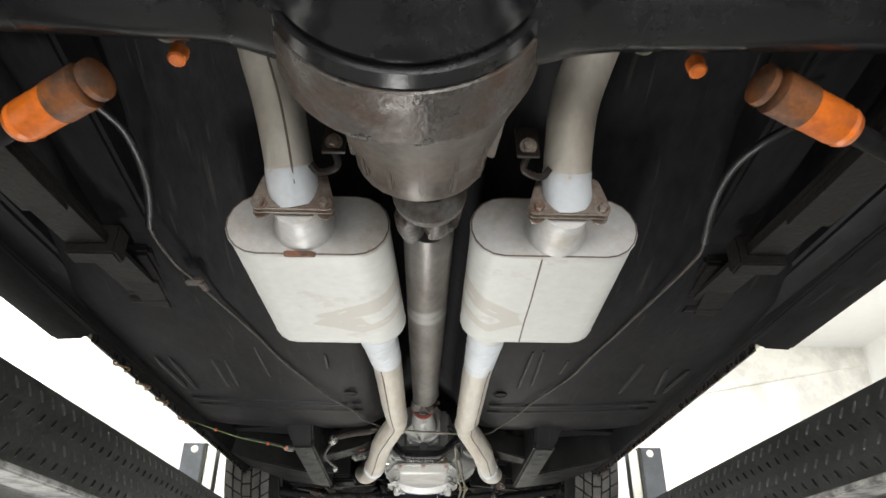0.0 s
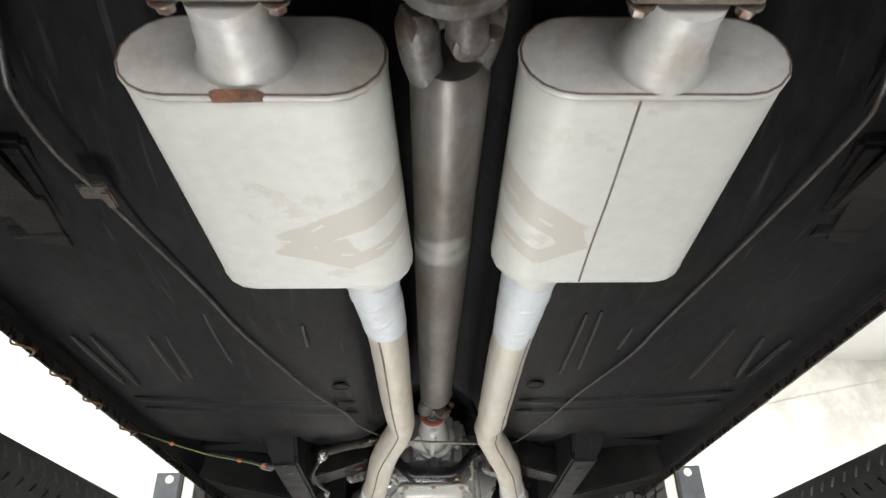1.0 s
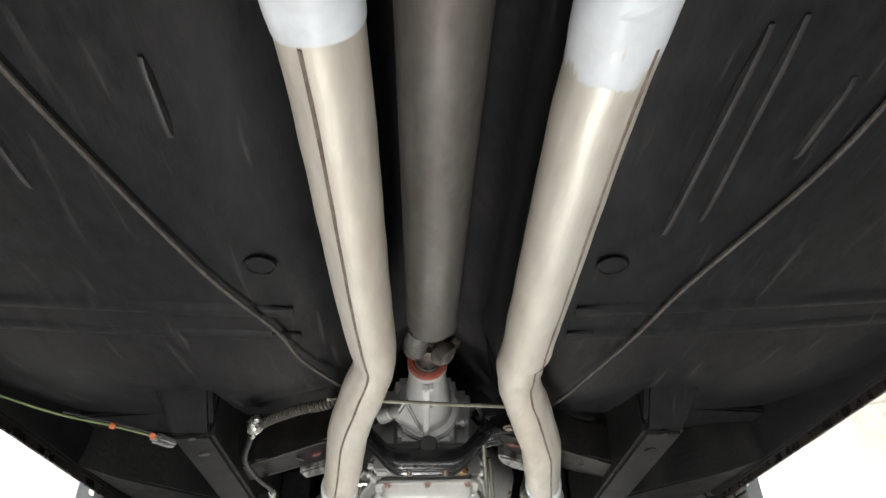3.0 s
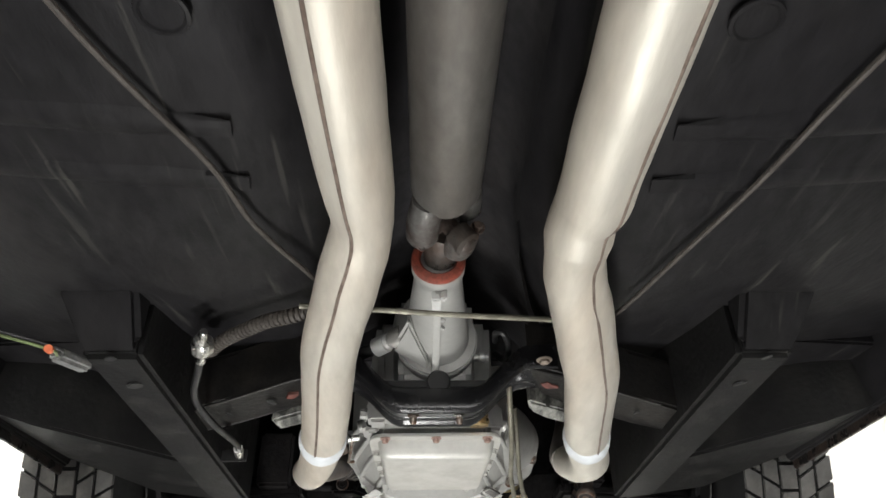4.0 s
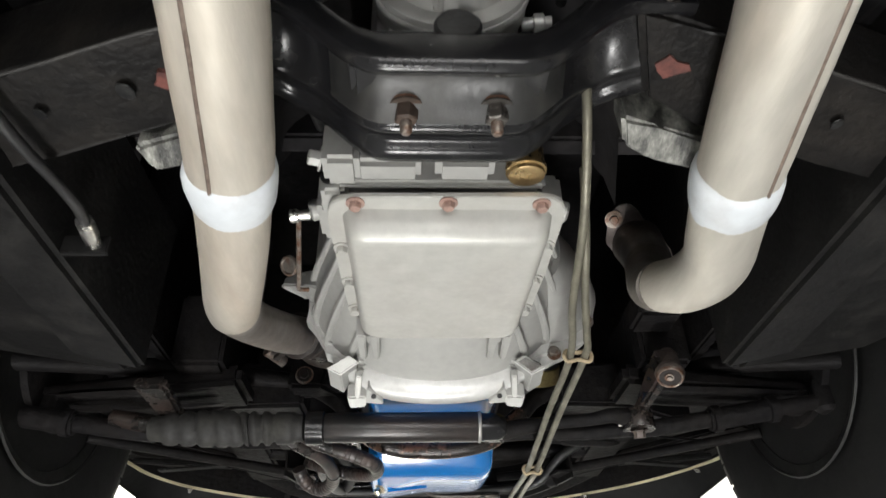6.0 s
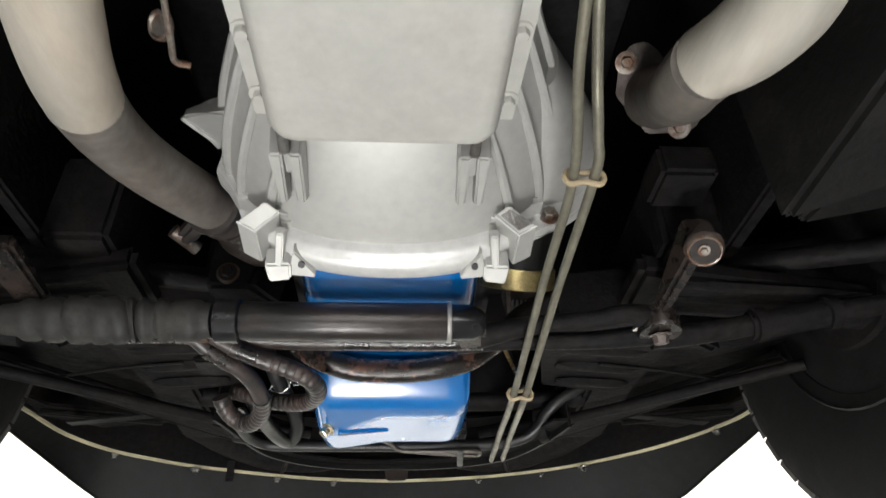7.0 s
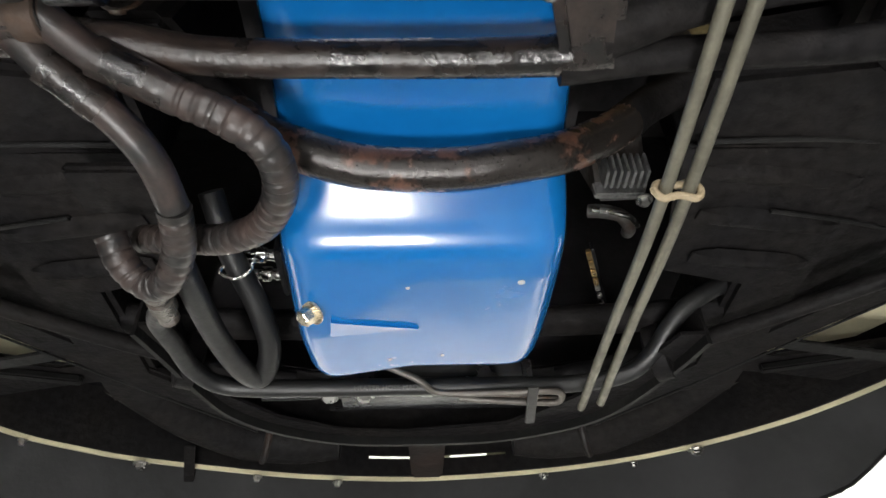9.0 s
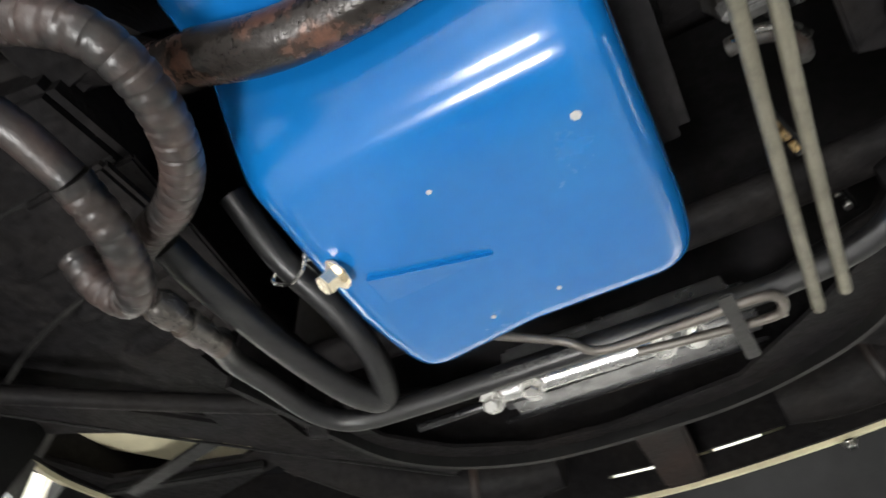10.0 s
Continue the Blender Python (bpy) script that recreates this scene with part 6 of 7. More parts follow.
part("gold_band", lathe([(0.000, 0.0445), (0.001, 0.0468), (0.025, 0.0468), (0.026, 0.0445)], fo, fw, 36), M_YELLOWZ, can, "gold plated band")
bm = bmesh.new()
sx = fw.cross(Vector((1, 0, 0))).normalized()
tx = fw.cross(sx)
loops = []
for h in (0.046, 0.088):
    lp = []
    for k in range(9):
        a = radians(4 + 56 * k / 8) + (0.10 if h > 0.05 else 0)
        d = tx * math.sin(a) - sx * math.cos(a)
        lp.append(fo + fw * h + d * 0.0453)
    loops.append(lp)
rings(bm, loops, closed=False)
part("label", bm, M_YELLOW, can, "yellow warning sticker")
# dark triangle and two bars printed on the sticker
for a0, a1, h0, h1, point in ((16, 36, 0.066, 0.083, True), (14, 40, 0.058, 0.0605, False), (14, 32, 0.0525, 0.055, False)):
    bm = bmesh.new()
    lp = []
    for h in (h0, h1):
        row = []
        for k in range(5):
            a = radians(a0 + (a1 - a0) * k / 4)
            if point and h == h1:
                a = radians((a0 + a1) / 2 + (k - 2) * 0.8)
            row.append(fo + fw * h + (tx * math.sin(a) - sx * math.cos(a)) * 0.0459)
        lp.append(row)
    rings(bm, lp, closed=False)
    part("print", bm, M_RUBBER, can)

# ---- steering ----
ps = root("steering_cylinder", (0.0, 2.87, 1.58), "black power steering cylinder with rubber boot", "steering cylinder")
CY, CZ = 2.8776, 1.5798
part("barrel", lathe([(0, 0.0185), (0.003, 0.0195), (0.205, 0.0198), (0.208, 0.0185)], (-0.119, CY, CZ), (1, 0.0, 0), 36), M_BARREL, ps, "worn black barrel")
part("collar", lathe([(0, 0.018), (0.002, 0.0222), (0.024, 0.0222), (0.026, 0.019)], (-0.145, CY, CZ), (1, 0, 0), 36), M_UNDERGLOSS, ps)
part("end_clamp", lathe([(0, 0.0203), (0.001, 0.0207), (0.003, 0.0207), (0.004, 0.0203)], (0.084, CY, CZ), (1, 0, 0), 36), M_BARE, ps)
part("end_cap", lathe([(0, 0.0185), (0.022, 0.0180), (0.030, 0.015), (0.034, 0.010)], (0.089, CY, CZ), (1, 0, 0), 30), M_UNDERGLOSS, ps)
part("rod_arm", hull([(0.085, 2.885, 1.575), (0.125, 2.885, 1.575), (0.13, 2.935, 1.575), (0.10, 2.94, 1.575)], [(0.085, 2.885, 1.598), (0.125, 2.885, 1.598), (0.13, 2.935, 1.598), (0.10, 2.94, 1.598)], 0.006), M_RUSTBLACK, ps)
bm = bmesh.new()
loops = []
BOOT = [(0.0, 0.0170, 0), (0.004, 0.0180, 0), (0.010, 0.0180, 0), (0.012, 0.0205, 0), (0.020, 0.0212, 0.03), (0.034, 0.0215, 0.06), (0.038, 0.0175, 0.1), (0.041, 0.0178, 0.12), (0.045, 0.0222, 0.14), (0.051, 0.0224, 0.16), (0.054, 0.0178, 0.18), (0.058, 0.0182, 0.2),
        (0.062, 0.0226, 0.2), (0.067, 0.0226, 0.15), (0.071, 0.0182, 0.1), (0.075, 0.0225, 0.3), (0.079, 0.0222, 0.35), (0.082, 0.0190, 0.4), (0.088, 0.0235, 0.45), (0.098, 0.0242, 0.42), (0.101, 0.0222, 0.42), (0.108, 0.0244, 0.4), (0.116, 0.0240, 0.35), (0.119, 0.0215, 0.35),
        (0.127, 0.0240, 0.3), (0.136, 0.0236, 0.2), (0.140, 0.0195, 0.15), (0.146, 0.0225, 0.1), (0.156, 0.0225, 0.05), (0.161, 0.0185, 0), (0.168, 0.0215, 0), (0.178, 0.0210, 0), (0.184, 0.017, 0), (0.20, 0.015, 0)]
for h, r, slant in BOOT:
    loops.append([(-0.1475 - h + slant * r * math.cos(radians(12 * k) + 2.2), CY + r * math.cos(radians(12 * k)), CZ + r * math.sin(radians(12 * k))) for k in range(30)])
rings(bm, loops)
part("boot", bm, M_BOOT, ps, "wrinkled black rubber boot", 60)
part("valve_body", tube([(-0.158, 2.9125, 1.588), (-0.19, 2.915, 1.588), (-0.25, 2.917, 1.590), (-0.33, 2.920, 1.596), (-0.42, 2.920, 1.61)], [0.0125, 0.0125, 0.0145, 0.0140, 0.012], 18), M_RUSTBLACK, ps, "greasy control valve")
part("valve_collar", lathe([(0, 0.0110), (0.002, 0.0138), (0.014, 0.0138), (0.016, 0.0125), (0.022, 0.0125), (0.024, 0.0138), (0.030, 0.0138), (0.031, 0.0115)], (-0.158, 2.9125, 1.588), (-1, 0.06, 0), 24), M_DIFFRUST, ps, "worn bright valve collar")
part("pitman_plate", hull([(-0.345, 2.782, 1.600), (-0.305, 2.782, 1.600), (-0.310, 2.90, 1.594), (-0.340, 2.90, 1.594)], [(-0.345, 2.782, 1.616), (-0.305, 2.782, 1.616), (-0.310, 2.90, 1.608), (-0.340, 2.90, 1.608)], 0.004), M_RUSTBLACK, ps, "black pitman arm")

cl = root("centre_link", (0.1, 2.93, 1.585), "rusty black steering centre link", "steering link")
part("rod", tube([(-0.30, 2.915, 1.60), (-0.20, 2.925, 1.592), (-0.136, 2.931, 1.592), (-0.09, 2.938, 1.590), (-0.03, 2.940, 1.590), (0.09, 2.939, 1.590), (0.125, 2.932, 1.591)], [0.013, 0.012, 0.0115, 0.0105, 0.0105, 0.011, 0.014], 18), M_RUSTBLACK, cl)
part("link_bar", tube([(0.118, 2.925, 1.588), (0.16, 2.912, 1.592), (0.20, 2.903, 1.594), (0.245, 2.897, 1.596), (0.275, 2.893, 1.60), (0.31, 2.905, 1.60)], [0.014, 0.0110, 0.0092, 0.0090, 0.0105, 0.015], 18), M_DULLBLACK, cl)
part("joint", lathe([(0, 0.022), (0.004, 0.0235), (0.026, 0.021), (0.03, 0.014)], (0.313, 2.905, 1.583), (0, 0, 1), 26), M_RUSTBLACK, cl)
part("joint_nut", bolt((0.3125, 2.906, 1.583), (0.1, 0.3, -1), 0.008, 0.010), M_FLANGE, cl)
part("lower_bar", tube([(0.10, 2.944, 1.590), (0.16, 2.938, 1.590), (0.24, 2.932, 1.588), (0.31, 2.925, 1.592)], [0.012, 0.0098, 0.0098, 0.012], 16, 4), M_DULLBLACK, cl)
part("zerk", lathe([(0, 0.004), (0.006, 0.004), (0.007, 0.0028), (0.012, 0.0034), (0.014, 0.002)], (0.294, 2.914, 1.595), (-0.6, 0.7, -0.1), 12), M_CHROME, cl)
for s in (-1, 1):
    x0 = 0.313 if s > 0 else -0.36
    tr = root("tie_rod", (x0 + s * 0.14, 2.93, 1.60), "black threaded tie rod with clamps", "tie rod", "tie rods")
    part("rod", tube([(x0, 2.935, 1.592), (x0 + s * 0.06, 2.930, 1.598), (x0 + s * 0.28, 2.905, 1.625)], [0.012, 0.0125, 0.011], 16, 4), M_DULLBLACK, tr)
    part("sleeve", tube([(x0 + s * 0.11, 2.925, 1.603), (x0 + s * 0.21, 2.913, 1.616)], 0.0155, 16, 2), M_DULLBLACK, tr)
    for d in (0.12, 0.20):
        part("clamp", lathe([(-0.006, 0.019), (0.006, 0.019)], (x0 + s * d, 2.922 - 0.12 * (d - 0.12), 1.604 + 0.13 * (d - 0.12)), (s, -0.1, 0.12), 18), M_DULLBLACK, tr)
    part("end", lathe([(-0.018, 0.012), (-0.012, 0.018), (0.012, 0.018), (0.03, 0.012)], (x0 + s * 0.28, 2.905, 1.625), (0, 0, 1), 18), M_DULLBLACK, tr)

ia = root("idler_arm", (0.32, 2.85, 1.62), "worn black idler arm with round cap", "idler arm")
part("arm", hull([(0.304, 2.898, 1.594), (0.318, 2.898, 1.594), (0.339, 2.800, 1.623), (0.321, 2.800, 1.623)], [(0.304, 2.898, 1.608), (0.318, 2.898, 1.608), (0.336, 2.800, 1.660), (0.314, 2.800, 1.660)], 0.004), M_RUSTBLACK, ia)
cw2 = Vector((0.20, 0.40, 0.86))
cap = part("cap", lathe([(0, 0.0160), (0.002, 0.0180), (0.008, 0.0190), (0.012, 0.0175), (0.014, 0.0145), (0.040, 0.0140), (0.048, 0.010)], (0.330, 2.800, 1.618), cw2, 32), M_FLANGE, ia, "dull steel end cap")
part("cap_ring", lathe([(0.001, 0.0135), (-0.0018, 0.0145), (-0.0022, 0.0158), (-0.001, 0.0171), (0.002, 0.0179)], (0.330, 2.800, 1.618), cw2, 32, caps=False), M_BOLT, cap, "worn plated ring")
part("cap_dish", lathe([(-0.0006, 0.0), (-0.0004, 0.0138), (0.001, 0.0138)], (0.330, 2.800, 1.618), cw2, 24), M_RUSTDARK, cap)
part("cap_screw", bolt((0.328, 2.798, 1.6175), -cw2, 0.004, 0.003), M_BOLT, cap)
part("bracket", box(0.30, 0.36, 2.78, 2.84, 1.70, 1.74, 0.005), M_DULLBLACK, ia)

st = root("stabiliser_bar", (EX, 2.99, 1.565), "rust flaked black stabiliser bar", "stabiliser bar")
part("bar", tube([(-0.098, 3.020, 1.642), (-0.078, 3.017, 1.619), (-0.052, 3.015, 1.602), (-0.02, 3.021, 1.5945), (0.01, 3.0245, 1.5935), (0.05, 3.0245, 1.5935), (0.088, 3.022, 1.598), (0.118, 3.024, 1.608), (0.150, 3.032, 1.633), (0.170, 3.037, 1.653)], 0.0142, 22, 7), M_STAB, st, "rust flaked middle of the bar")
part("arm", tube([(-0.58, 2.84, 1.665), (-0.40, 2.93, 1.69), (-0.20, 3.00, 1.695), (-0.13, 3.018, 1.675), (-0.096, 3.020, 1.639)], 0.0141, 20, 6), M_DULLBLACK, st)
part("arm", tube([(0.168, 3.0365, 1.651), (0.20, 3.040, 1.682), (0.26, 3.02, 1.697), (0.46, 2.93, 1.69), (0.60, 2.85, 1.665)], 0.0141, 20, 6), M_DULLBLACK, st)
for s in (-1, 1):
    part("bush_bracket", box(EX + s * 0.36 - 0.02, EX + s * 0.36 + 0.02, 2.935, 2.995, 1.66, 1.73, 0.006), M_DULLBLACK, st)

# ---- front suspension and frame ----
sub = root("front_subframe", (CX, 3.1, 1.62), "black front frame with rails and engine crossmember", "subframe")
for s in (-1, 1):
    part("rail", hull([(CX + s * x, 2.85, z) for x, z in ((0.29, 1.66), (0.36, 1.66), (0.36, 1.77), (0.29, 1.77))],
                      [(CX + s * x, 3.46, z) for x, z in ((0.30, 1.66), (0.37, 1.66), (0.37, 1.76), (0.30, 1.76))], 0.006), M_DULLBLACK, sub)
    part("rail_gusset", hull([(CX + s * x, y, z) for x, y, z in ((0.20, 3.00, 1.655), (0.30, 2.98, 1.645), (0.44, 3.08, 1.645), (0.20, 3.08, 1.660))],
                             [(CX + s * x, y, z) for x, y, z in ((0.20, 3.00, 1.72), (0.30, 2.98, 1.72), (0.44, 3.08, 1.72), (0.20, 3.08, 1.72))], 0.006), M_DULLBLACK, sub)
    part("splash_panel", hull([(CX + s * x, y, z) for x, y, z in ((0.19, 3.06, 1.652), (0.37, 3.06, 1.652), (0.36, 3.26, 1.660), (0.22, 3.22, 1.660))],
                              [(CX + s * x, y, z) for x, y, z in ((0.19, 3.06, 1.658), (0.37, 3.06, 1.658), (0.36, 3.26, 1.666), (0.22, 3.22, 1.666))], 0.002), M_DULLBLACK, sub)
    part("strut_rod", tube([(CX + s * 0.14, 3.375, 1.640), (CX + s * 0.24, 3.330, 1.640), (CX + s * 0.36, 3.25, 1.640), (CX + s * 0.56, 3.10, 1.640)], 0.0085, 14), M_DULLBLACK, sub)
    part("strut_cup", lathe([(-0.012, 0.02), (-0.008, 0.03), (0.008, 0.03), (0.012, 0.02)], (CX + s * 0.24, 3.33, 1.640), (s * 0.8, -0.45, 0), 22), M_DULLBLACK, sub)
    part("brace", bar((CX + s * 0.20, 3.533, 1.667), (CX + s * 0.56, 3.137, 1.667), 0.042, 0.014, 0.004), M_DULLBLACK, sub)
    # bead added so that the brace shows a lit edge
    part("brace_edge", tube([(CX + s * 0.216, 3.546, 1.661), (CX + s * 0.296, 3.458, 1.660), (CX + s * 0.476, 3.260, 1.660), (CX + s * 0.576, 3.151, 1.661)], 0.0014, 8, 3), M_GREYRAIL, sub, "thin bead along the brace's lit edge")
    part("cross_strap", bar((CX + s * 0.375, 3.352, 1.664), (CX + s * 0.54, 3.393, 1.664), 0.018, 0.004, 0.001), M_GREYRAIL, sub)
    part("gusset_edge", tube([(CX + s * 0.284, 3.130, 1.652), (CX + s * 0.38, 3.150, 1.652), (CX + s * 0.49, 3.191, 1.655)], 0.0022, 8, 4), M_GREYRAIL, sub)
    part("control_arm", hull([(CX + s * x, y, z) for x, y, z in ((0.27, 2.88, 1.645), (0.27, 2.98, 1.645), (0.55, 2.98, 1.640), (0.58, 2.93, 1.640))],
                             [(CX + s * x, y, z) for x, y, z in ((0.27, 2.88, 1.675), (0.27, 2.98, 1.675), (0.55, 2.98, 1.665), (0.58, 2.93, 1.665))], 0.008), M_DULLBLACK, sub)
    # pressed ribs, sheet edges and bolts that show on the control arm and splash panel
    for d in (0.0, 0.028, 0.056):
        part("arm_bead", ridge((CX + s * 0.31, 2.904 + d, 1.6445), (CX + s * 0.53, 2.918 + d, 1.6405), 0.014, 0.005), M_DULLBLACK, sub)
    for y0, y1, x0, x1 in ((3.085, 3.10, 0.215, 0.345), (3.135, 3.155, 0.225, 0.350), (3.19, 3.205, 0.235, 0.345)):
        part("panel_bead", ridge((CX + s * x0, y0, 1.6525), (CX + s * x1, y1, 1.6535), 0.024, 0.005), M_DULLBLACK, sub)
    part("panel_edge", tube([(CX + s * 0.20, 3.055, 1.652), (CX + s * 0.29, 3.052, 1.651), (CX + s * 0.37, 3.058, 1.652)], 0.0022, 8, 4), M_GREYRAIL, sub, "scuffed folded edge")
    part("ball_joint", lathe([(0, 0.018), (0.004, 0.024), (0.03, 0.02)], (CX + s * 0.55, 2.95, 1.622), (0, 0, 1), 22), M_DULLBLACK, sub)
part("engine_beam", tube([(CX - 0.34, 3.30, 1.675), (CX - 0.20, 3.315, 1.672), (CX, 3.32, 1.672), (CX + 0.20, 3.315, 1.672), (CX + 0.34, 3.30, 1.675)], 0.02, 16, 5, squash=0.7), M_DULLBLACK, sub)

# ---- front end: radiator support, lip, air dam ----
LIP = [(-0.60, 3.25), (-0.597, 3.34), (-0.590, 3.42), (-0.572, 3.508), (-0.518, 3.578), (-0.44, 3.615), (-0.364, 3.639), (-0.211, 3.669), (-0.10, 3.684), (0.036, 3.690), (0.194, 3.677), (0.319, 3.654), (0.402, 3.627), (0.48, 3.592), (0.548, 3.55), (0.620, 3.480), (0.660, 3.39), (0.668, 3.25)]


def lip_z(i):
    return 1.650 + 0.10 * (LIP[i][0] - CX) ** 2 + (0.02 if i in (0, len(LIP) - 1) else 0.0)


nose = root("front_valance", (CX, 3.68, 1.66), "cream front valance edge above the air dam", "valance")
part("lip", strip([(x, y, lip_z(i)) for i, (x, y) in enumerate(LIP)], 0.0068, 0.0055, 6), M_CREAM, nose, "cream painted rolled edge")
bm = bmesh.new()
path = spline([(x, y, lip_z(i)) for i, (x, y) in enumerate(LIP)], 6)
loops = []
for i, p in enumerate(path):
    t = (path[min(i + 1, len(path) - 1)] - path[max(i - 1, 0)]).normalized()
    out = Vector((-t.y, t.x, 0))
    loops.append([p + out * 0.004, p + out * 0.03 + Vector((0, 0, 0.04)), p + out * 0.05 + Vector((0, 0, 0.14)), p + out * 0.05 + Vector((0, 0, 0.30)), p + out * 0.04 + Vector((0, 0, 0.30)), p + out * 0.04 + Vector((0, 0, 0.14)), p + out * 0.02 + Vector((0, 0, 0.045)), p - out * 0.004 + Vector((0, 0, 0.004))])
rings(bm, loops)
# two narrow slots above the lip, either side of the centre tie
gap = [f for f in bm.faces if (-0.057 < f.calc_center_median().x < 0.014 or 0.060 < f.calc_center_median().x < 0.128) and f.calc_center_median().z < 1.76 and f.calc_center_median().y > 3.5]
bmesh.ops.delete(bm, geom=gap, context="FACES")
part("skin", bm, M_CREAM, nose)
def inner_strip(lo, hi, keep):
    """A band of the black inner panel between two heights above the lip, where keep(x) holds."""
    bm, run = bmesh.new(), []
    for i, p in enumerate(path + [None]):
        if p is not None and keep(p.x):
            t = (path[min(i + 1, len(path) - 1)] - path[max(i - 1, 0)]).normalized()
            out = Vector((-t.y, t.x, 0))
            run.append([p - out * 0.0050 + Vector((0, 0, lo)), p - out * 0.0055 + Vector((0, 0, hi)), p - out * 0.0090 + Vector((0, 0, hi)), p - out * 0.0085 + Vector((0, 0, lo))])
        elif len(run) > 1:
            rings(bm, run)
            run = []
        else:
            run = []
    return bm


slot = lambda x: -0.057 < x < 0.016 or 0.058 < x < 0.130
part("inner_panel", inner_strip(0.002, 0.0272, lambda x: True), M_DULLBLACK, nose, "black painted inner panel")
part("inner_panel", inner_strip(0.0320, 0.16, lambda x: True), M_DULLBLACK, nose)
part("slot_bridge", inner_strip(0.0272, 0.0320, lambda x: not slot(x)), M_DULLBLACK, nose)
for x, y, rr in ((-0.364, 3.637, 0.010), (0.402, 3.624, 0.010), (-0.505, 3.583, 0.005), (-0.211, 3.667, 0.006), (-0.10, 3.682, 0.006), (0.194, 3.675, 0.006), (0.319, 3.652, 0.005), (0.622, 3.478, 0.007)):
    part("screw", bolt((x, y, 1.6445 + 0.10 * (x - CX) ** 2), (0, 0, -1), rr * 0.75, 0.006), M_CHROME, nose, "bright screw head")

dam = root("air_dam", (CX, 3.70, 1.61), "satin black plastic front air dam", "air dam")
bm = bmesh.new()
loops = []
for i, p in enumerate(path):
    t = (path[min(i + 1, len(path) - 1)] - path[max(i - 1, 0)]).normalized()
    out = Vector((-t.y, t.x, 0))
    a = abs(p.x - CX)
    drop = 0.083 * min(1.0, max(0.02, (0.66 - a) / 0.15))
    if p.y < 3.36:
        continue
    q = p + Vector((0, 0, -0.0025))
    loops.append([q + out * 0.0, q + out * 0.010, q + out * (0.014 + drop * 0.55) + Vector((0, 0, -drop - 0.003)), q + out * (0.010 + drop * 0.55) + Vector((0, 0, -drop - 0.003)), q + out * 0.004 + Vector((0, 0, -0.004))])
rings(bm, loops)
part("spoiler", bm, M_DAM, dam)
edge = []
for i, p in enumerate(path):
    if p.y > 3.36 and i % 3 == 0:
        t = (path[min(i + 1, len(path) - 1)] - path[max(i - 1, 0)]).normalized()
        drop = 0.083 * min(1.0, max(0.02, (0.66 - abs(p.x - CX)) / 0.15))
        edge.append(p + Vector((-t.y, t.x, 0)) * (0.012 + drop * 0.55) + Vector((0, 0, -0.0055 - drop)))
part("edge_roll", tube(edge, 0.003, 8, 2), M_DAM, dam, "rolled lower edge")

rs = root("radiator_support", (CX, 3.45, 1.68), "black pressed steel radiator support", "radiator support")
LIPR = [(-0.233, 3.24), (-0.2205, 3.286), (-0.204, 3.353), (-0.184, 3.405), (-0.1425, 3.447), (-0.076, 3.478), (0.0, 3.486), (0.098, 3.482), (0.167, 3.4615), (0.219, 3.430), (0.252, 3.382), (0.281, 3.315), (0.295, 3.27)]
part("deflector", prism([(p.x, p.y) for p in spline([(x, y, 0) for x, y in LIPR], 4)] + [(0.27, 3.27), (0.235, 3.345), (0.18, 3.402), (0.12, 3.455), (0.0, 3.472), (-0.07, 3.464), (-0.135, 3.430), (-0.178, 3.38), (-0.215, 3.24)], 1.622, 1.626, 0), M_DULLBLACK, rs)
part("deflector_lip", strip([(x, y, 1.617) for x, y in LIPR], 0.005, 0.010, 5), M_GREYRAIL, rs, "dusty edge of the deflector")
part("deflector_back", strip([(x, y, 1.650) for x, y in LIPR], 0.004, 0.060, 5), M_DULLBLACK, rs)
part("shelf", prism([(CX - 0.36, 3.40), (CX - 0.14, 3.47), (CX + 0.14, 3.47), (CX + 0.36, 3.40), (CX + 0.33, 3.58), (CX + 0.10, 3.60), (CX - 0.10, 3.60), (CX - 0.33, 3.58)], 1.700, 1.706, 0.002), M_DULLBLACK, rs)
part("centre_tie", hull([(CX - 0.03, 3.42, 1.668), (CX + 0.03, 3.42, 1.668), (CX + 0.022, 3.678, 1.646), (CX - 0.022, 3.678, 1.646)], [(CX - 0.03, 3.42, 1.69), (CX + 0.03, 3.42, 1.69), (CX + 0.022, 3.678, 1.668), (CX - 0.022, 3.678, 1.668)], 0.004), M_RUSTDARK, rs)
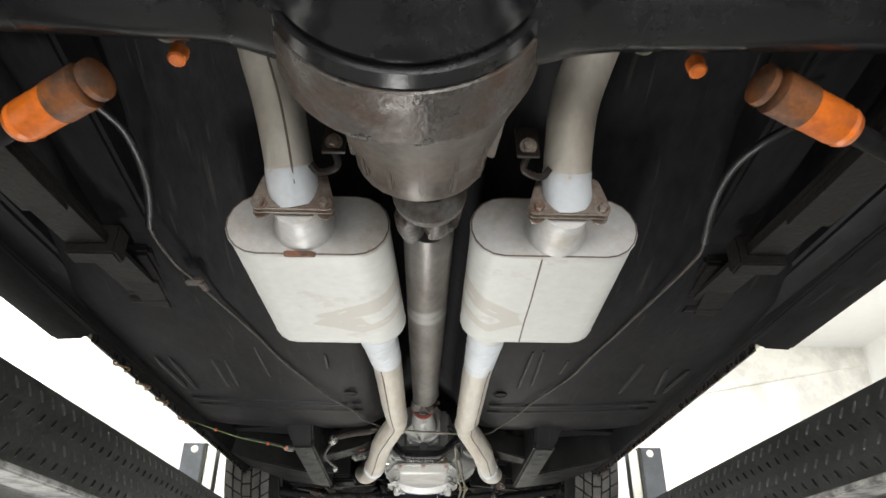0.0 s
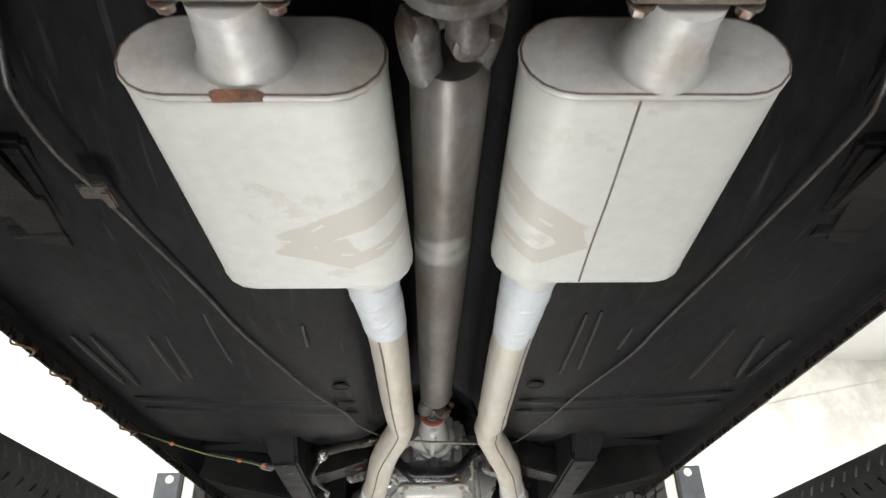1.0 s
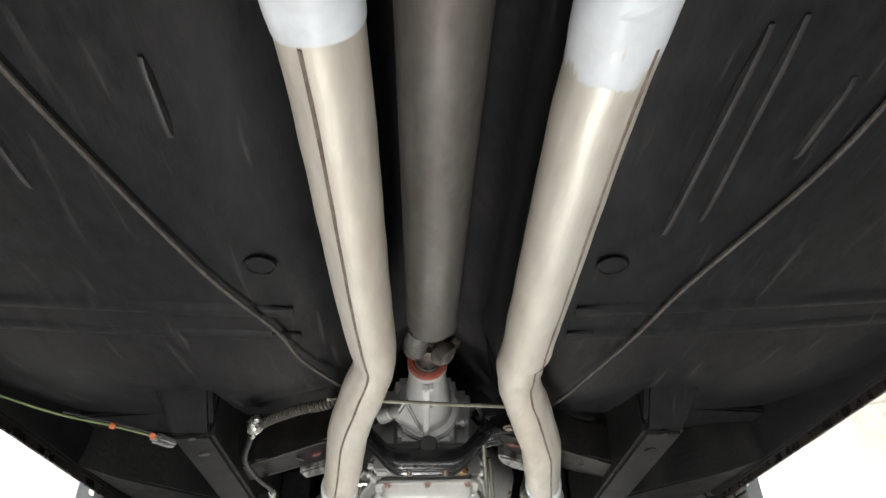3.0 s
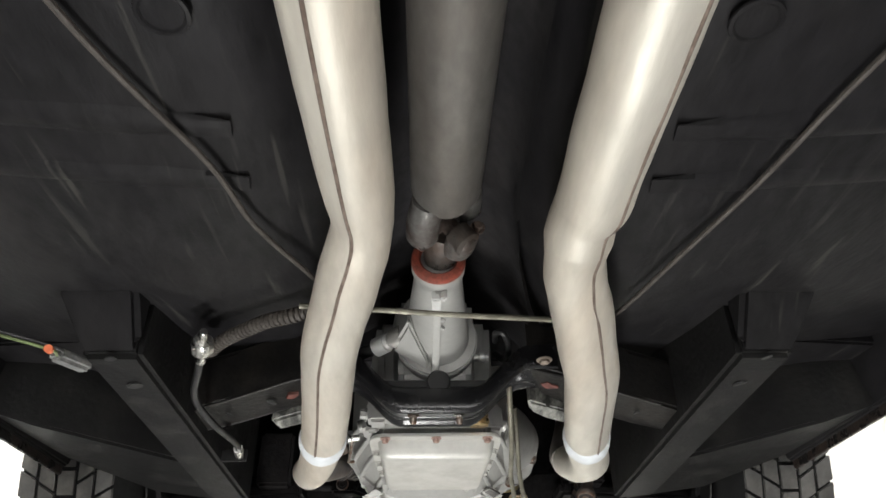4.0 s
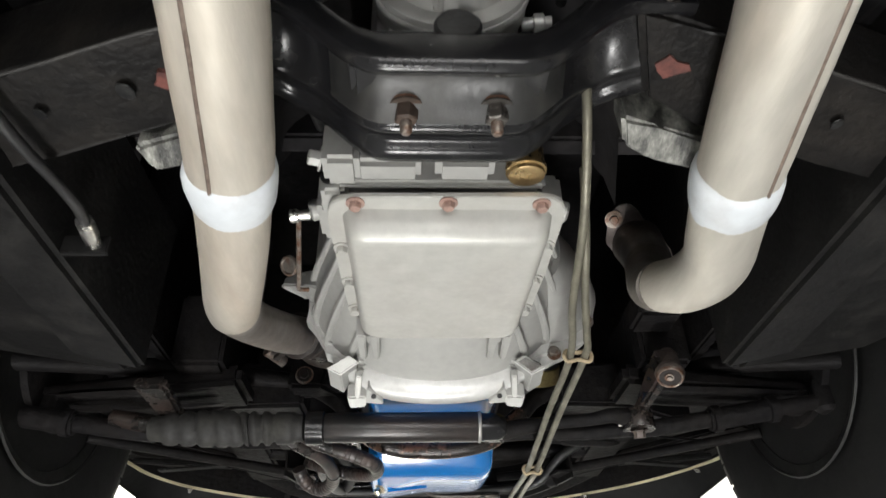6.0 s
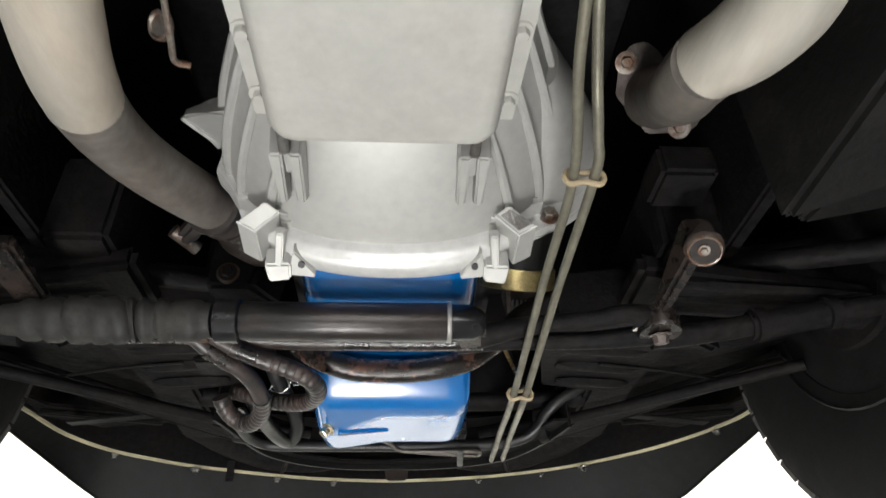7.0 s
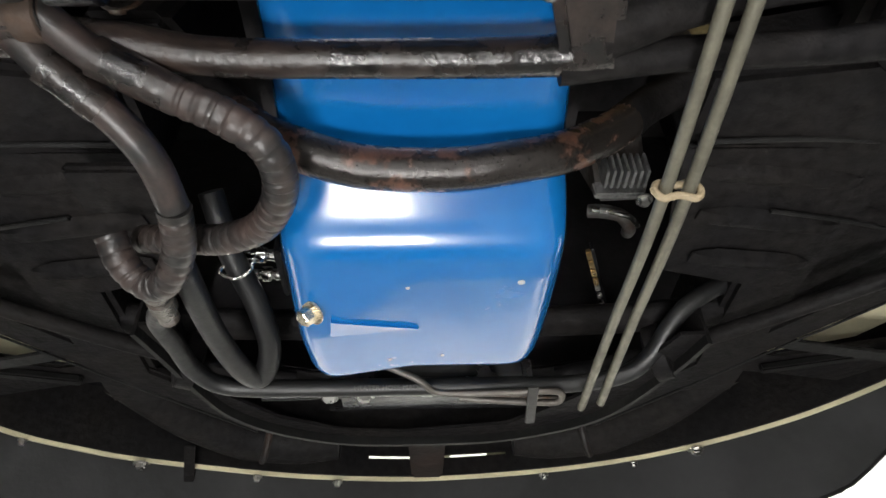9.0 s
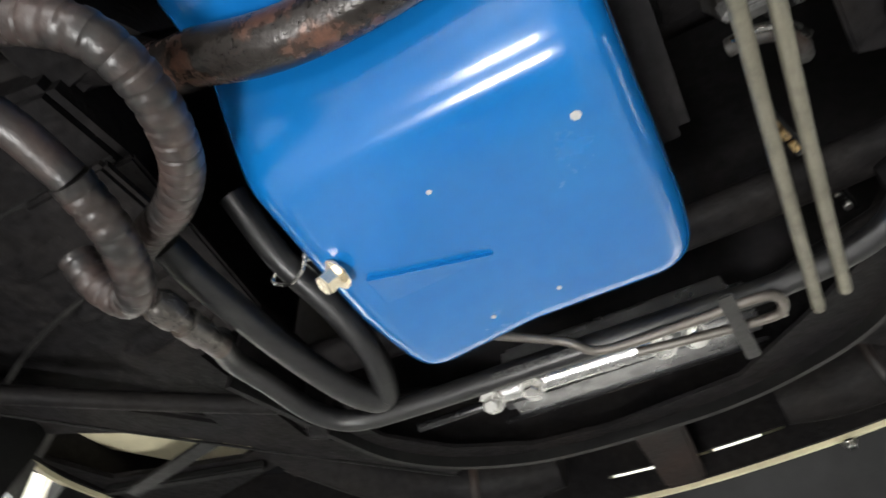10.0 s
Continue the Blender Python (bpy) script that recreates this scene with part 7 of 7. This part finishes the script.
for s in (-1, 1):
    part("corner_tube", tube([(CX + s * 0.118, 3.610, 1.677), (CX + s * 0.165, 3.606, 1.678), (CX + s * 0.235, 3.588, 1.680), (CX + s * 0.30, 3.53, 1.685), (CX + s * 0.36, 3.44, 1.692)], [0.026, 0.034, 0.037, 0.036, 0.030], 18, 6), M_DULLBLACK, rs, "dented black rail end")
    part("rail_crease", lathe([(-0.004, 0.0365), (-0.001, 0.0395), (0.002, 0.0395), (0.005, 0.0365)], (CX + s * 0.215, 3.5935, 1.679), (s, -0.35, 0), 24), M_RUSTDARK, rs)
    # dark plate added to mask the cream inside the corner
    part("corner_panel", prism([(CX + s * x, y) for x, y in ((0.30, 3.10), (0.60, 3.10), (0.60, 3.27), (0.50, 3.33), (0.42, 3.40), (0.37, 3.47), (0.30, 3.57))], 1.694, 1.699, 0), M_DULLBLACK, rs)
    part("inner_fender", prism([(CX + s * x, y) for x, y in ((0.40, 3.40), (0.50, 3.31), (0.62, 3.26), (0.64, 3.36), (0.56, 3.47), (0.42, 3.52))], 1.742, 1.746, 0), M_CREAM, rs, "cream painted inner fender")
    part("fender_strap", prism([(CX + s * x, y) for x, y in ((0.33, 3.41), (0.43, 3.438), (0.47, 3.425), (0.50, 3.418), (0.585, 3.395), (0.62, 3.30), (0.655, 3.30), (0.62, 3.43), (0.53, 3.50), (0.43, 3.475), (0.33, 3.46))], 1.694, 1.700, 0.001), M_DULLBLACK, rs)
    part("fender_strap", bar((CX + s * 0.41, 3.455, 1.688), (CX + s * 0.60, 3.405, 1.688), 0.012, 0.010, 0.002), M_GREYRAIL, rs)
    part("recess_panel", prism([(CX + s * x, y) for x, y in ((0.30, 3.46), (0.42, 3.48), (0.56, 3.49), (0.55, 3.56), (0.40, 3.63), (0.20, 3.66))], 1.760, 1.764, 0), M_UNDERGLOSS, rs)
part("hanging_tab", bar((-0.285, 3.585, 1.662), (-0.309, 3.684, 1.640), 0.014, 0.003, 0.001), M_DULLBLACK, rs)
part("radiator_core", box(CX - 0.30, CX + 0.30, 3.50, 3.54, 1.72, 2.2, 0.004), M_BOUNCEBLACK, rs)
part("upper_closure", box(CX - 0.75, CX + 0.75, 3.60, 3.62, 1.80, 2.30, 0.004), M_BOUNCEBLACK, rs)

# ---- hoses and lines at the front ----
HA = [(-0.20, 2.90, 1.60), (-0.166, 2.934, 1.578), (-0.1424, 2.9567, 1.570), (-0.1253, 2.9843, 1.562), (-0.1202, 3.0179, 1.556), (-0.1259, 3.0521, 1.552), (-0.1426, 3.0823, 1.550), (-0.1602, 3.0901, 1.555), (-0.1739, 3.0784, 1.565), (-0.1803, 3.0640, 1.578)]
HB = [(-0.17, 2.905, 1.590), (-0.1397, 2.9293, 1.578), (-0.1058, 2.9465, 1.570), (-0.0763, 2.9586, 1.563), (-0.057, 2.9752, 1.557), (-0.0561, 3.0051, 1.556), (-0.0731, 3.0389, 1.560), (-0.1017, 3.0604, 1.568), (-0.1311, 3.072, 1.578), (-0.1722, 3.0912, 1.595)]
for pts in (HA, HB):
    h = root("power_steering_hose", pts[3], "greasy wrapped power steering hose", "hose", "power steering hoses")
    cut = 5 if pts is HA else 3
    part("smooth_end", tube(pts[:cut], 0.0094, 16), M_HOSE, h)
    part("wrapped_hose", tube(pts[cut - 1:], 0.0104, 18, 6, ripple=(0.0085, 0.065)), M_HOSE, h, "spiral wrapped hose", 25)
    part("ferrule", tube(pts[1:3], [0.0112, 0.0106], 14, 3), M_RUSTBLACK, h)
cf = root("hose_coupling", (-0.16, 3.11, 1.6), "corroded steel hose coupling", "coupling")
part("body", lathe([(0, 0.007), (0.006, 0.011), (0.020, 0.011), (0.021, 0.008), (0.030, 0.008), (0.031, 0.0105), (0.048, 0.0105), (0.05, 0.008), (0.07, 0.0085)], (-0.165, 3.108, 1.571), (-0.16, 1, 0.22), 12), M_DIFFRUST, cf)
part("bracket", box(-0.215, -0.150, 3.04, 3.085, 1.612, 1.622, 0.003), M_DULLBLACK, cf)
rh = root("radiator_hose", (0.0, 3.31, 1.61), "black rubber heater hose", "hose", "coolant hoses")
part("hose", tube([(-0.185, 3.18, 1.600), (-0.20, 3.209, 1.606), (-0.1966, 3.249, 1.607), (-0.190, 3.293, 1.605), (-0.167, 3.319, 1.603), (-0.113, 3.324, 1.602), (-0.003, 3.325, 1.602), (0.10, 3.329, 1.604), (0.166, 3.333, 1.606), (0.223, 3.328, 1.612), (0.251, 3.313, 1.625), (0.270, 3.284, 1.645), (0.290, 3.270, 1.660), (0.33, 3.262, 1.68)], 0.0088, 16), M_RUBBER, rh)
txt = bpy.data.curves.new("print", "FONT")
txt.body, txt.size, txt.extrude, txt.align_x = "HEATER HOSE MADE", 0.0070, 0.0002, "CENTER"
tob = new("hose_print", txt)
tob.matrix_world = Matrix.Translation((-0.010, 3.3168, 1.5946)) @ pose(0, 0, 0, 140, 0, 0)
bpy.context.view_layer.update()
tme = bpy.data.meshes.new_from_object(tob)
tmat = tob.matrix_world.copy()
bpy.data.objects.remove(tob)
bm = bmesh.new()
bm.from_mesh(tme)
bm.transform(tmat)
part("print", bm, M_PRINT, rh, "white printed lettering")
rh2 = root("coolant_hose", (-0.14, 3.22, 1.62), "black rubber coolant hose loop", "hose", "coolant hoses")
part("hose_clamp", tube([(-0.133, 3.176, 1.650), (-0.146, 3.181, 1.636), (-0.134, 3.186, 1.632), (-0.122, 3.183, 1.638), (-0.118, 3.178, 1.648), (-0.110, 3.172, 1.640)], 0.0016, 8), M_CHROME, rh2, "bright wire hose clamp")
part("hose", tube([(-0.158, 3.10, 1.605), (-0.156, 3.141, 1.600), (-0.1535, 3.221, 1.600), (-0.143, 3.2835, 1.600), (-0.130, 3.305, 1.605), (-0.117, 3.269, 1.614), (-0.122, 3.222, 1.630), (-0.138, 3.175, 1.650), (-0.15, 3.13, 1.68)], 0.0105, 16), M_RUBBER, rh2)

LA = [(0.130, 2.34, 1.70), (0.133, 2.37, 1.655), (0.142, 2.45, 1.615), (0.152, 2.56, 1.596), (0.167, 2.656, 1.584), (0.1665, 2.80, 1.573), (0.1685, 3.009, 1.5575), (0.1735, 3.18, 1.5705), (0.180, 3.338, 1.584)]
LB = [(0.150, 2.45, 1.675), (0.158, 2.50, 1.640), (0.168, 2.57, 1.607), (0.178, 2.62, 1.590), (0.183, 2.656, 1.584), (0.1815, 2.80, 1.573), (0.1825, 3.009, 1.5575), (0.189, 3.18, 1.5705), (0.197, 3.329, 1.583)]
ln = root("cooler_lines", (0.165, 2.9, 1.57), "pair of grey steel cooler lines held by clips", "pipe")
part("line", tube(LA, 0.0040, 12), M_TUBE, ln)
part("line", tube(LB, 0.0040, 12), M_TUBE, ln)
part("line_end", lathe([(0, 0.0042), (0.004, 0.0035)], LA[-1], (0, 1, 0), 12), M_TUBE, ln)
for y, xa, xb, z in ((2.656, 0.167, 0.183, 1.584), (3.009, 0.1685, 0.1825, 1.5575)):
    part("clip", tube([(xa - 0.007, y, z), (xa - 0.003, y, z - 0.0065), ((xa + xb) / 2, y, z - 0.004), (xb + 0.003, y, z - 0.0065), (xb + 0.007, y, z), (xb + 0.003, y, z + 0.006), ((xa + xb) / 2, y, z + 0.004), (xa - 0.003, y, z + 0.006), (xa - 0.007, y, z)], 0.0024, 8, 4), M_CLIP, ln, "tan plastic line clip")
fl = root("fuel_line", (0.09, 3.33, 1.61), "thin steel line with black tie strap", "pipe")
part("line", tube([(-0.03, 3.30, 1.620), (0.017, 3.309, 1.602), (0.040, 3.323, 1.594), (0.10, 3.322, 1.592), (0.145, 3.320, 1.592), (0.159, 3.327, 1.593), (0.161, 3.343, 1.594), (0.150, 3.350, 1.595), (0.10, 3.348, 1.597), (0.06, 3.347, 1.60)], 0.0035, 10), M_DRIVE, fl)
part("tie_strap", bar((0.128, 3.298, 1.586), (0.133, 3.376, 1.586), 0.010, 0.003, 0.001), M_RUBBER, fl)

ct = root("cooler_tube", (0.0, 3.388, 1.63), "thin black tube under the radiator", "pipe")
part("tube", tube([(-0.150, 3.395, 1.630), (-0.11, 3.396, 1.631), (-0.085, 3.398, 1.633)], 0.0045, 12, 3), M_UNDERGLOSS, ct)
part("thin_line", tube([(0.075, 3.372, 1.615), (0.142, 3.372, 1.612), (0.165, 3.376, 1.612)], 0.0025, 8, 4), M_BOLT, ct)
tk = root("radiator_tank", (0.03, 3.46, 1.66), "shiny metal radiator bottom tank with bolts", "radiator")
part("tank", box(-0.082, 0.150, 3.405, 3.462, 1.640, 1.70, 0.014, 5), M_TANK, tk)
part("mount_rail", tube([(-0.088, 3.402, 1.644), (0.0, 3.404, 1.644), (0.082, 3.406, 1.644)], 0.0105, 18, 3), M_RAILBAR, tk, "scuffed bright mounting rail")
for bx in (-0.078, -0.040, 0.074, 0.10):
    part("mount_bolt", bolt((bx, 3.398, 1.634), (0, -0.5, -0.8), 0.0075, 0.009), M_CHROME, tk, "bright mounting bolt")
part("seam", box(-0.084, 0.152, 3.440, 3.445, 1.6375, 1.642, 0.001), M_UNDERGLOSS, tk)
sb = root("sender_fitting", (-0.12, 3.21, 1.67), "pair of bright steel sender fittings", "fitting")
for y in (3.198, 3.226):
    part("fitting", lathe([(0, 0.004), (0.012, 0.0045), (0.013, 0.0075), (0.021, 0.0075), (0.022, 0.005), (0.03, 0.006), (0.036, 0.006)], (-0.136, y, 1.668), (1, 0.06, 0.0), 14), M_CHROME, sb)
part("plate", box(-0.105, -0.098, 3.18, 3.245, 1.655, 1.73, 0.002), M_UNDERGLOSS, sb)
# fuel pump at the right of the pan
fp = root("fuel_pump", (0.225, 3.19, 1.74), "shiny finned metal pump beside the engine", "pump")
part("body", hull([(0.186, 3.168, 1.730), (0.240, 3.168, 1.730), (0.242, 3.190, 1.727), (0.190, 3.192, 1.725)], [(0.184, 3.150, 1.80), (0.244, 3.150, 1.80), (0.246, 3.215, 1.80), (0.184, 3.215, 1.80)], 0.006), M_CASTGREASE, fp)
for k in range(7):
    part("fin", box(0.191 + 0.0068 * k, 0.1938 + 0.0068 * k, 3.142, 3.166, 1.722, 1.75, 0.0008), M_EDGE, fp)
part("rib", box(0.184, 0.236, 3.172, 3.180, 1.720, 1.74, 0.002), M_EDGE, fp)
part("elbow", tube([(0.184, 3.205, 1.728), (0.200, 3.200, 1.722), (0.218, 3.205, 1.720), (0.230, 3.222, 1.720), (0.234, 3.240, 1.728)], 0.0075, 12), M_CASTGREASE, fp)
part("clamp", tube([(0.186, 3.196, 1.722), (0.205, 3.192, 1.714), (0.224, 3.198, 1.712), (0.236, 3.214, 1.714)], 0.0028, 8), M_CHROME, fp, "bright wire clamp")
part("screw", bolt((0.236, 3.180, 1.720), (0, 0, -1), 0.006, 0.006), M_CHROME, fp)
part("stand", box(0.150, 0.235, 3.15, 3.21, 1.798, 1.83, 0.004), M_DULLBLACK, fp)


fp.location += Vector((0.018, 0.048, 0.040))


# bodies of the added floor lamps, out of view
for (lx, ly, lz), watts in FLOOR_LAMPS:
    wl = root("added_floor_lamp", (lx, ly, 0), "square black body of an added floor lamp", "work lamp", "work lamps")
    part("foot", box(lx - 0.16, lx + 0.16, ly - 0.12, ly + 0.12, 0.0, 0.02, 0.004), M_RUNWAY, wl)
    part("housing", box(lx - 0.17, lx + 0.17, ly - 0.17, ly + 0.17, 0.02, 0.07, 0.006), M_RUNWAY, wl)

# ---- front wheels ----
def front_wheel(s):
    x0 = CX + s * 0.645
    cy, cz, R, W = 2.970, RUN_TOP + 0.331, 0.331, 0.092
    r = root("road_wheel", (x0, cy, RUN_TOP), "front tyre with grooved tread on the lift runway", "wheel", "front wheels")
    prof = [(-W * 0.85, 0.19), (-W, 0.22), (-W * 1.02, 0.28), (-W * 0.93, 0.312), (-W * 0.84, R - 0.006)]
    tyre = part("tyre", lathe(prof + [(W * 0.84, R - 0.006), (W * 0.93, 0.312), (W * 1.02, 0.28), (W, 0.22), (W * 0.85, 0.19)], (x0, cy, cz), (1, 0, 0), 72), M_TYRESIDE, r, "dark tyre casing")
    bm = bmesh.new()
    N = 44
    bands = [(-0.080, -0.052), (-0.046, -0.020), (-0.014, 0.014), (0.020, 0.046), (0.052, 0.080)]
    for b, (xa, xb) in enumerate(bands):
        for k in range(N):
            a0 = 2 * math.pi * (k + 0.5 * (b % 2)) / N
            a1 = a0 + 2 * math.pi / N * 0.86
            skew = 0.05 * (1 if b < 2 else -1 if b > 2 else 0)
            lo, hi = [], []
            for rr, lst in ((R - 0.008, lo), (R, hi)):
                for x, a in ((xa, a0), (xb, a0 + skew), (xb, a1 + skew), (xa, a1)):
                    lst.append((x0 + x, cy + rr * math.cos(a), cz + rr * math.sin(a)))
            va = [bm.verts.new(v) for v in lo]
            vb = [bm.verts.new(v) for v in hi]
            bm.faces.new(vb)
            for i in range(4):
                j = (i + 1) % 4
                bm.faces.new((va[i], va[j], vb[j], vb[i]))
    tagged(part("tread", bm, M_TYRE, tyre, "worn grey tread blocks", 20), kind="stuff")
    rim = part("rim", lathe([(-0.085, 0.19), (-0.08, 0.175), (-0.02, 0.165), (0.03, 0.06), (0.035, 0.0)], (x0, cy, cz), (s, 0, 0), 40, caps=False), M_WHEEL, r)
    part("brake_drum", lathe([(-0.09, 0.0), (-0.088, 0.12), (-0.04, 0.125), (0.0, 0.125)], (x0, cy, cz), (s, 0, 0), 36), M_DULLBLACK, r)
    part("rim_edge", lathe([(-0.087, 0.190), (-0.0895, 0.192), (-0.087, 0.1945)], (x0, cy, cz), (s, 0, 0), 48, caps=False), M_WHEEL, rim)
    return r


front_wheel(-1)
front_wheel(1)
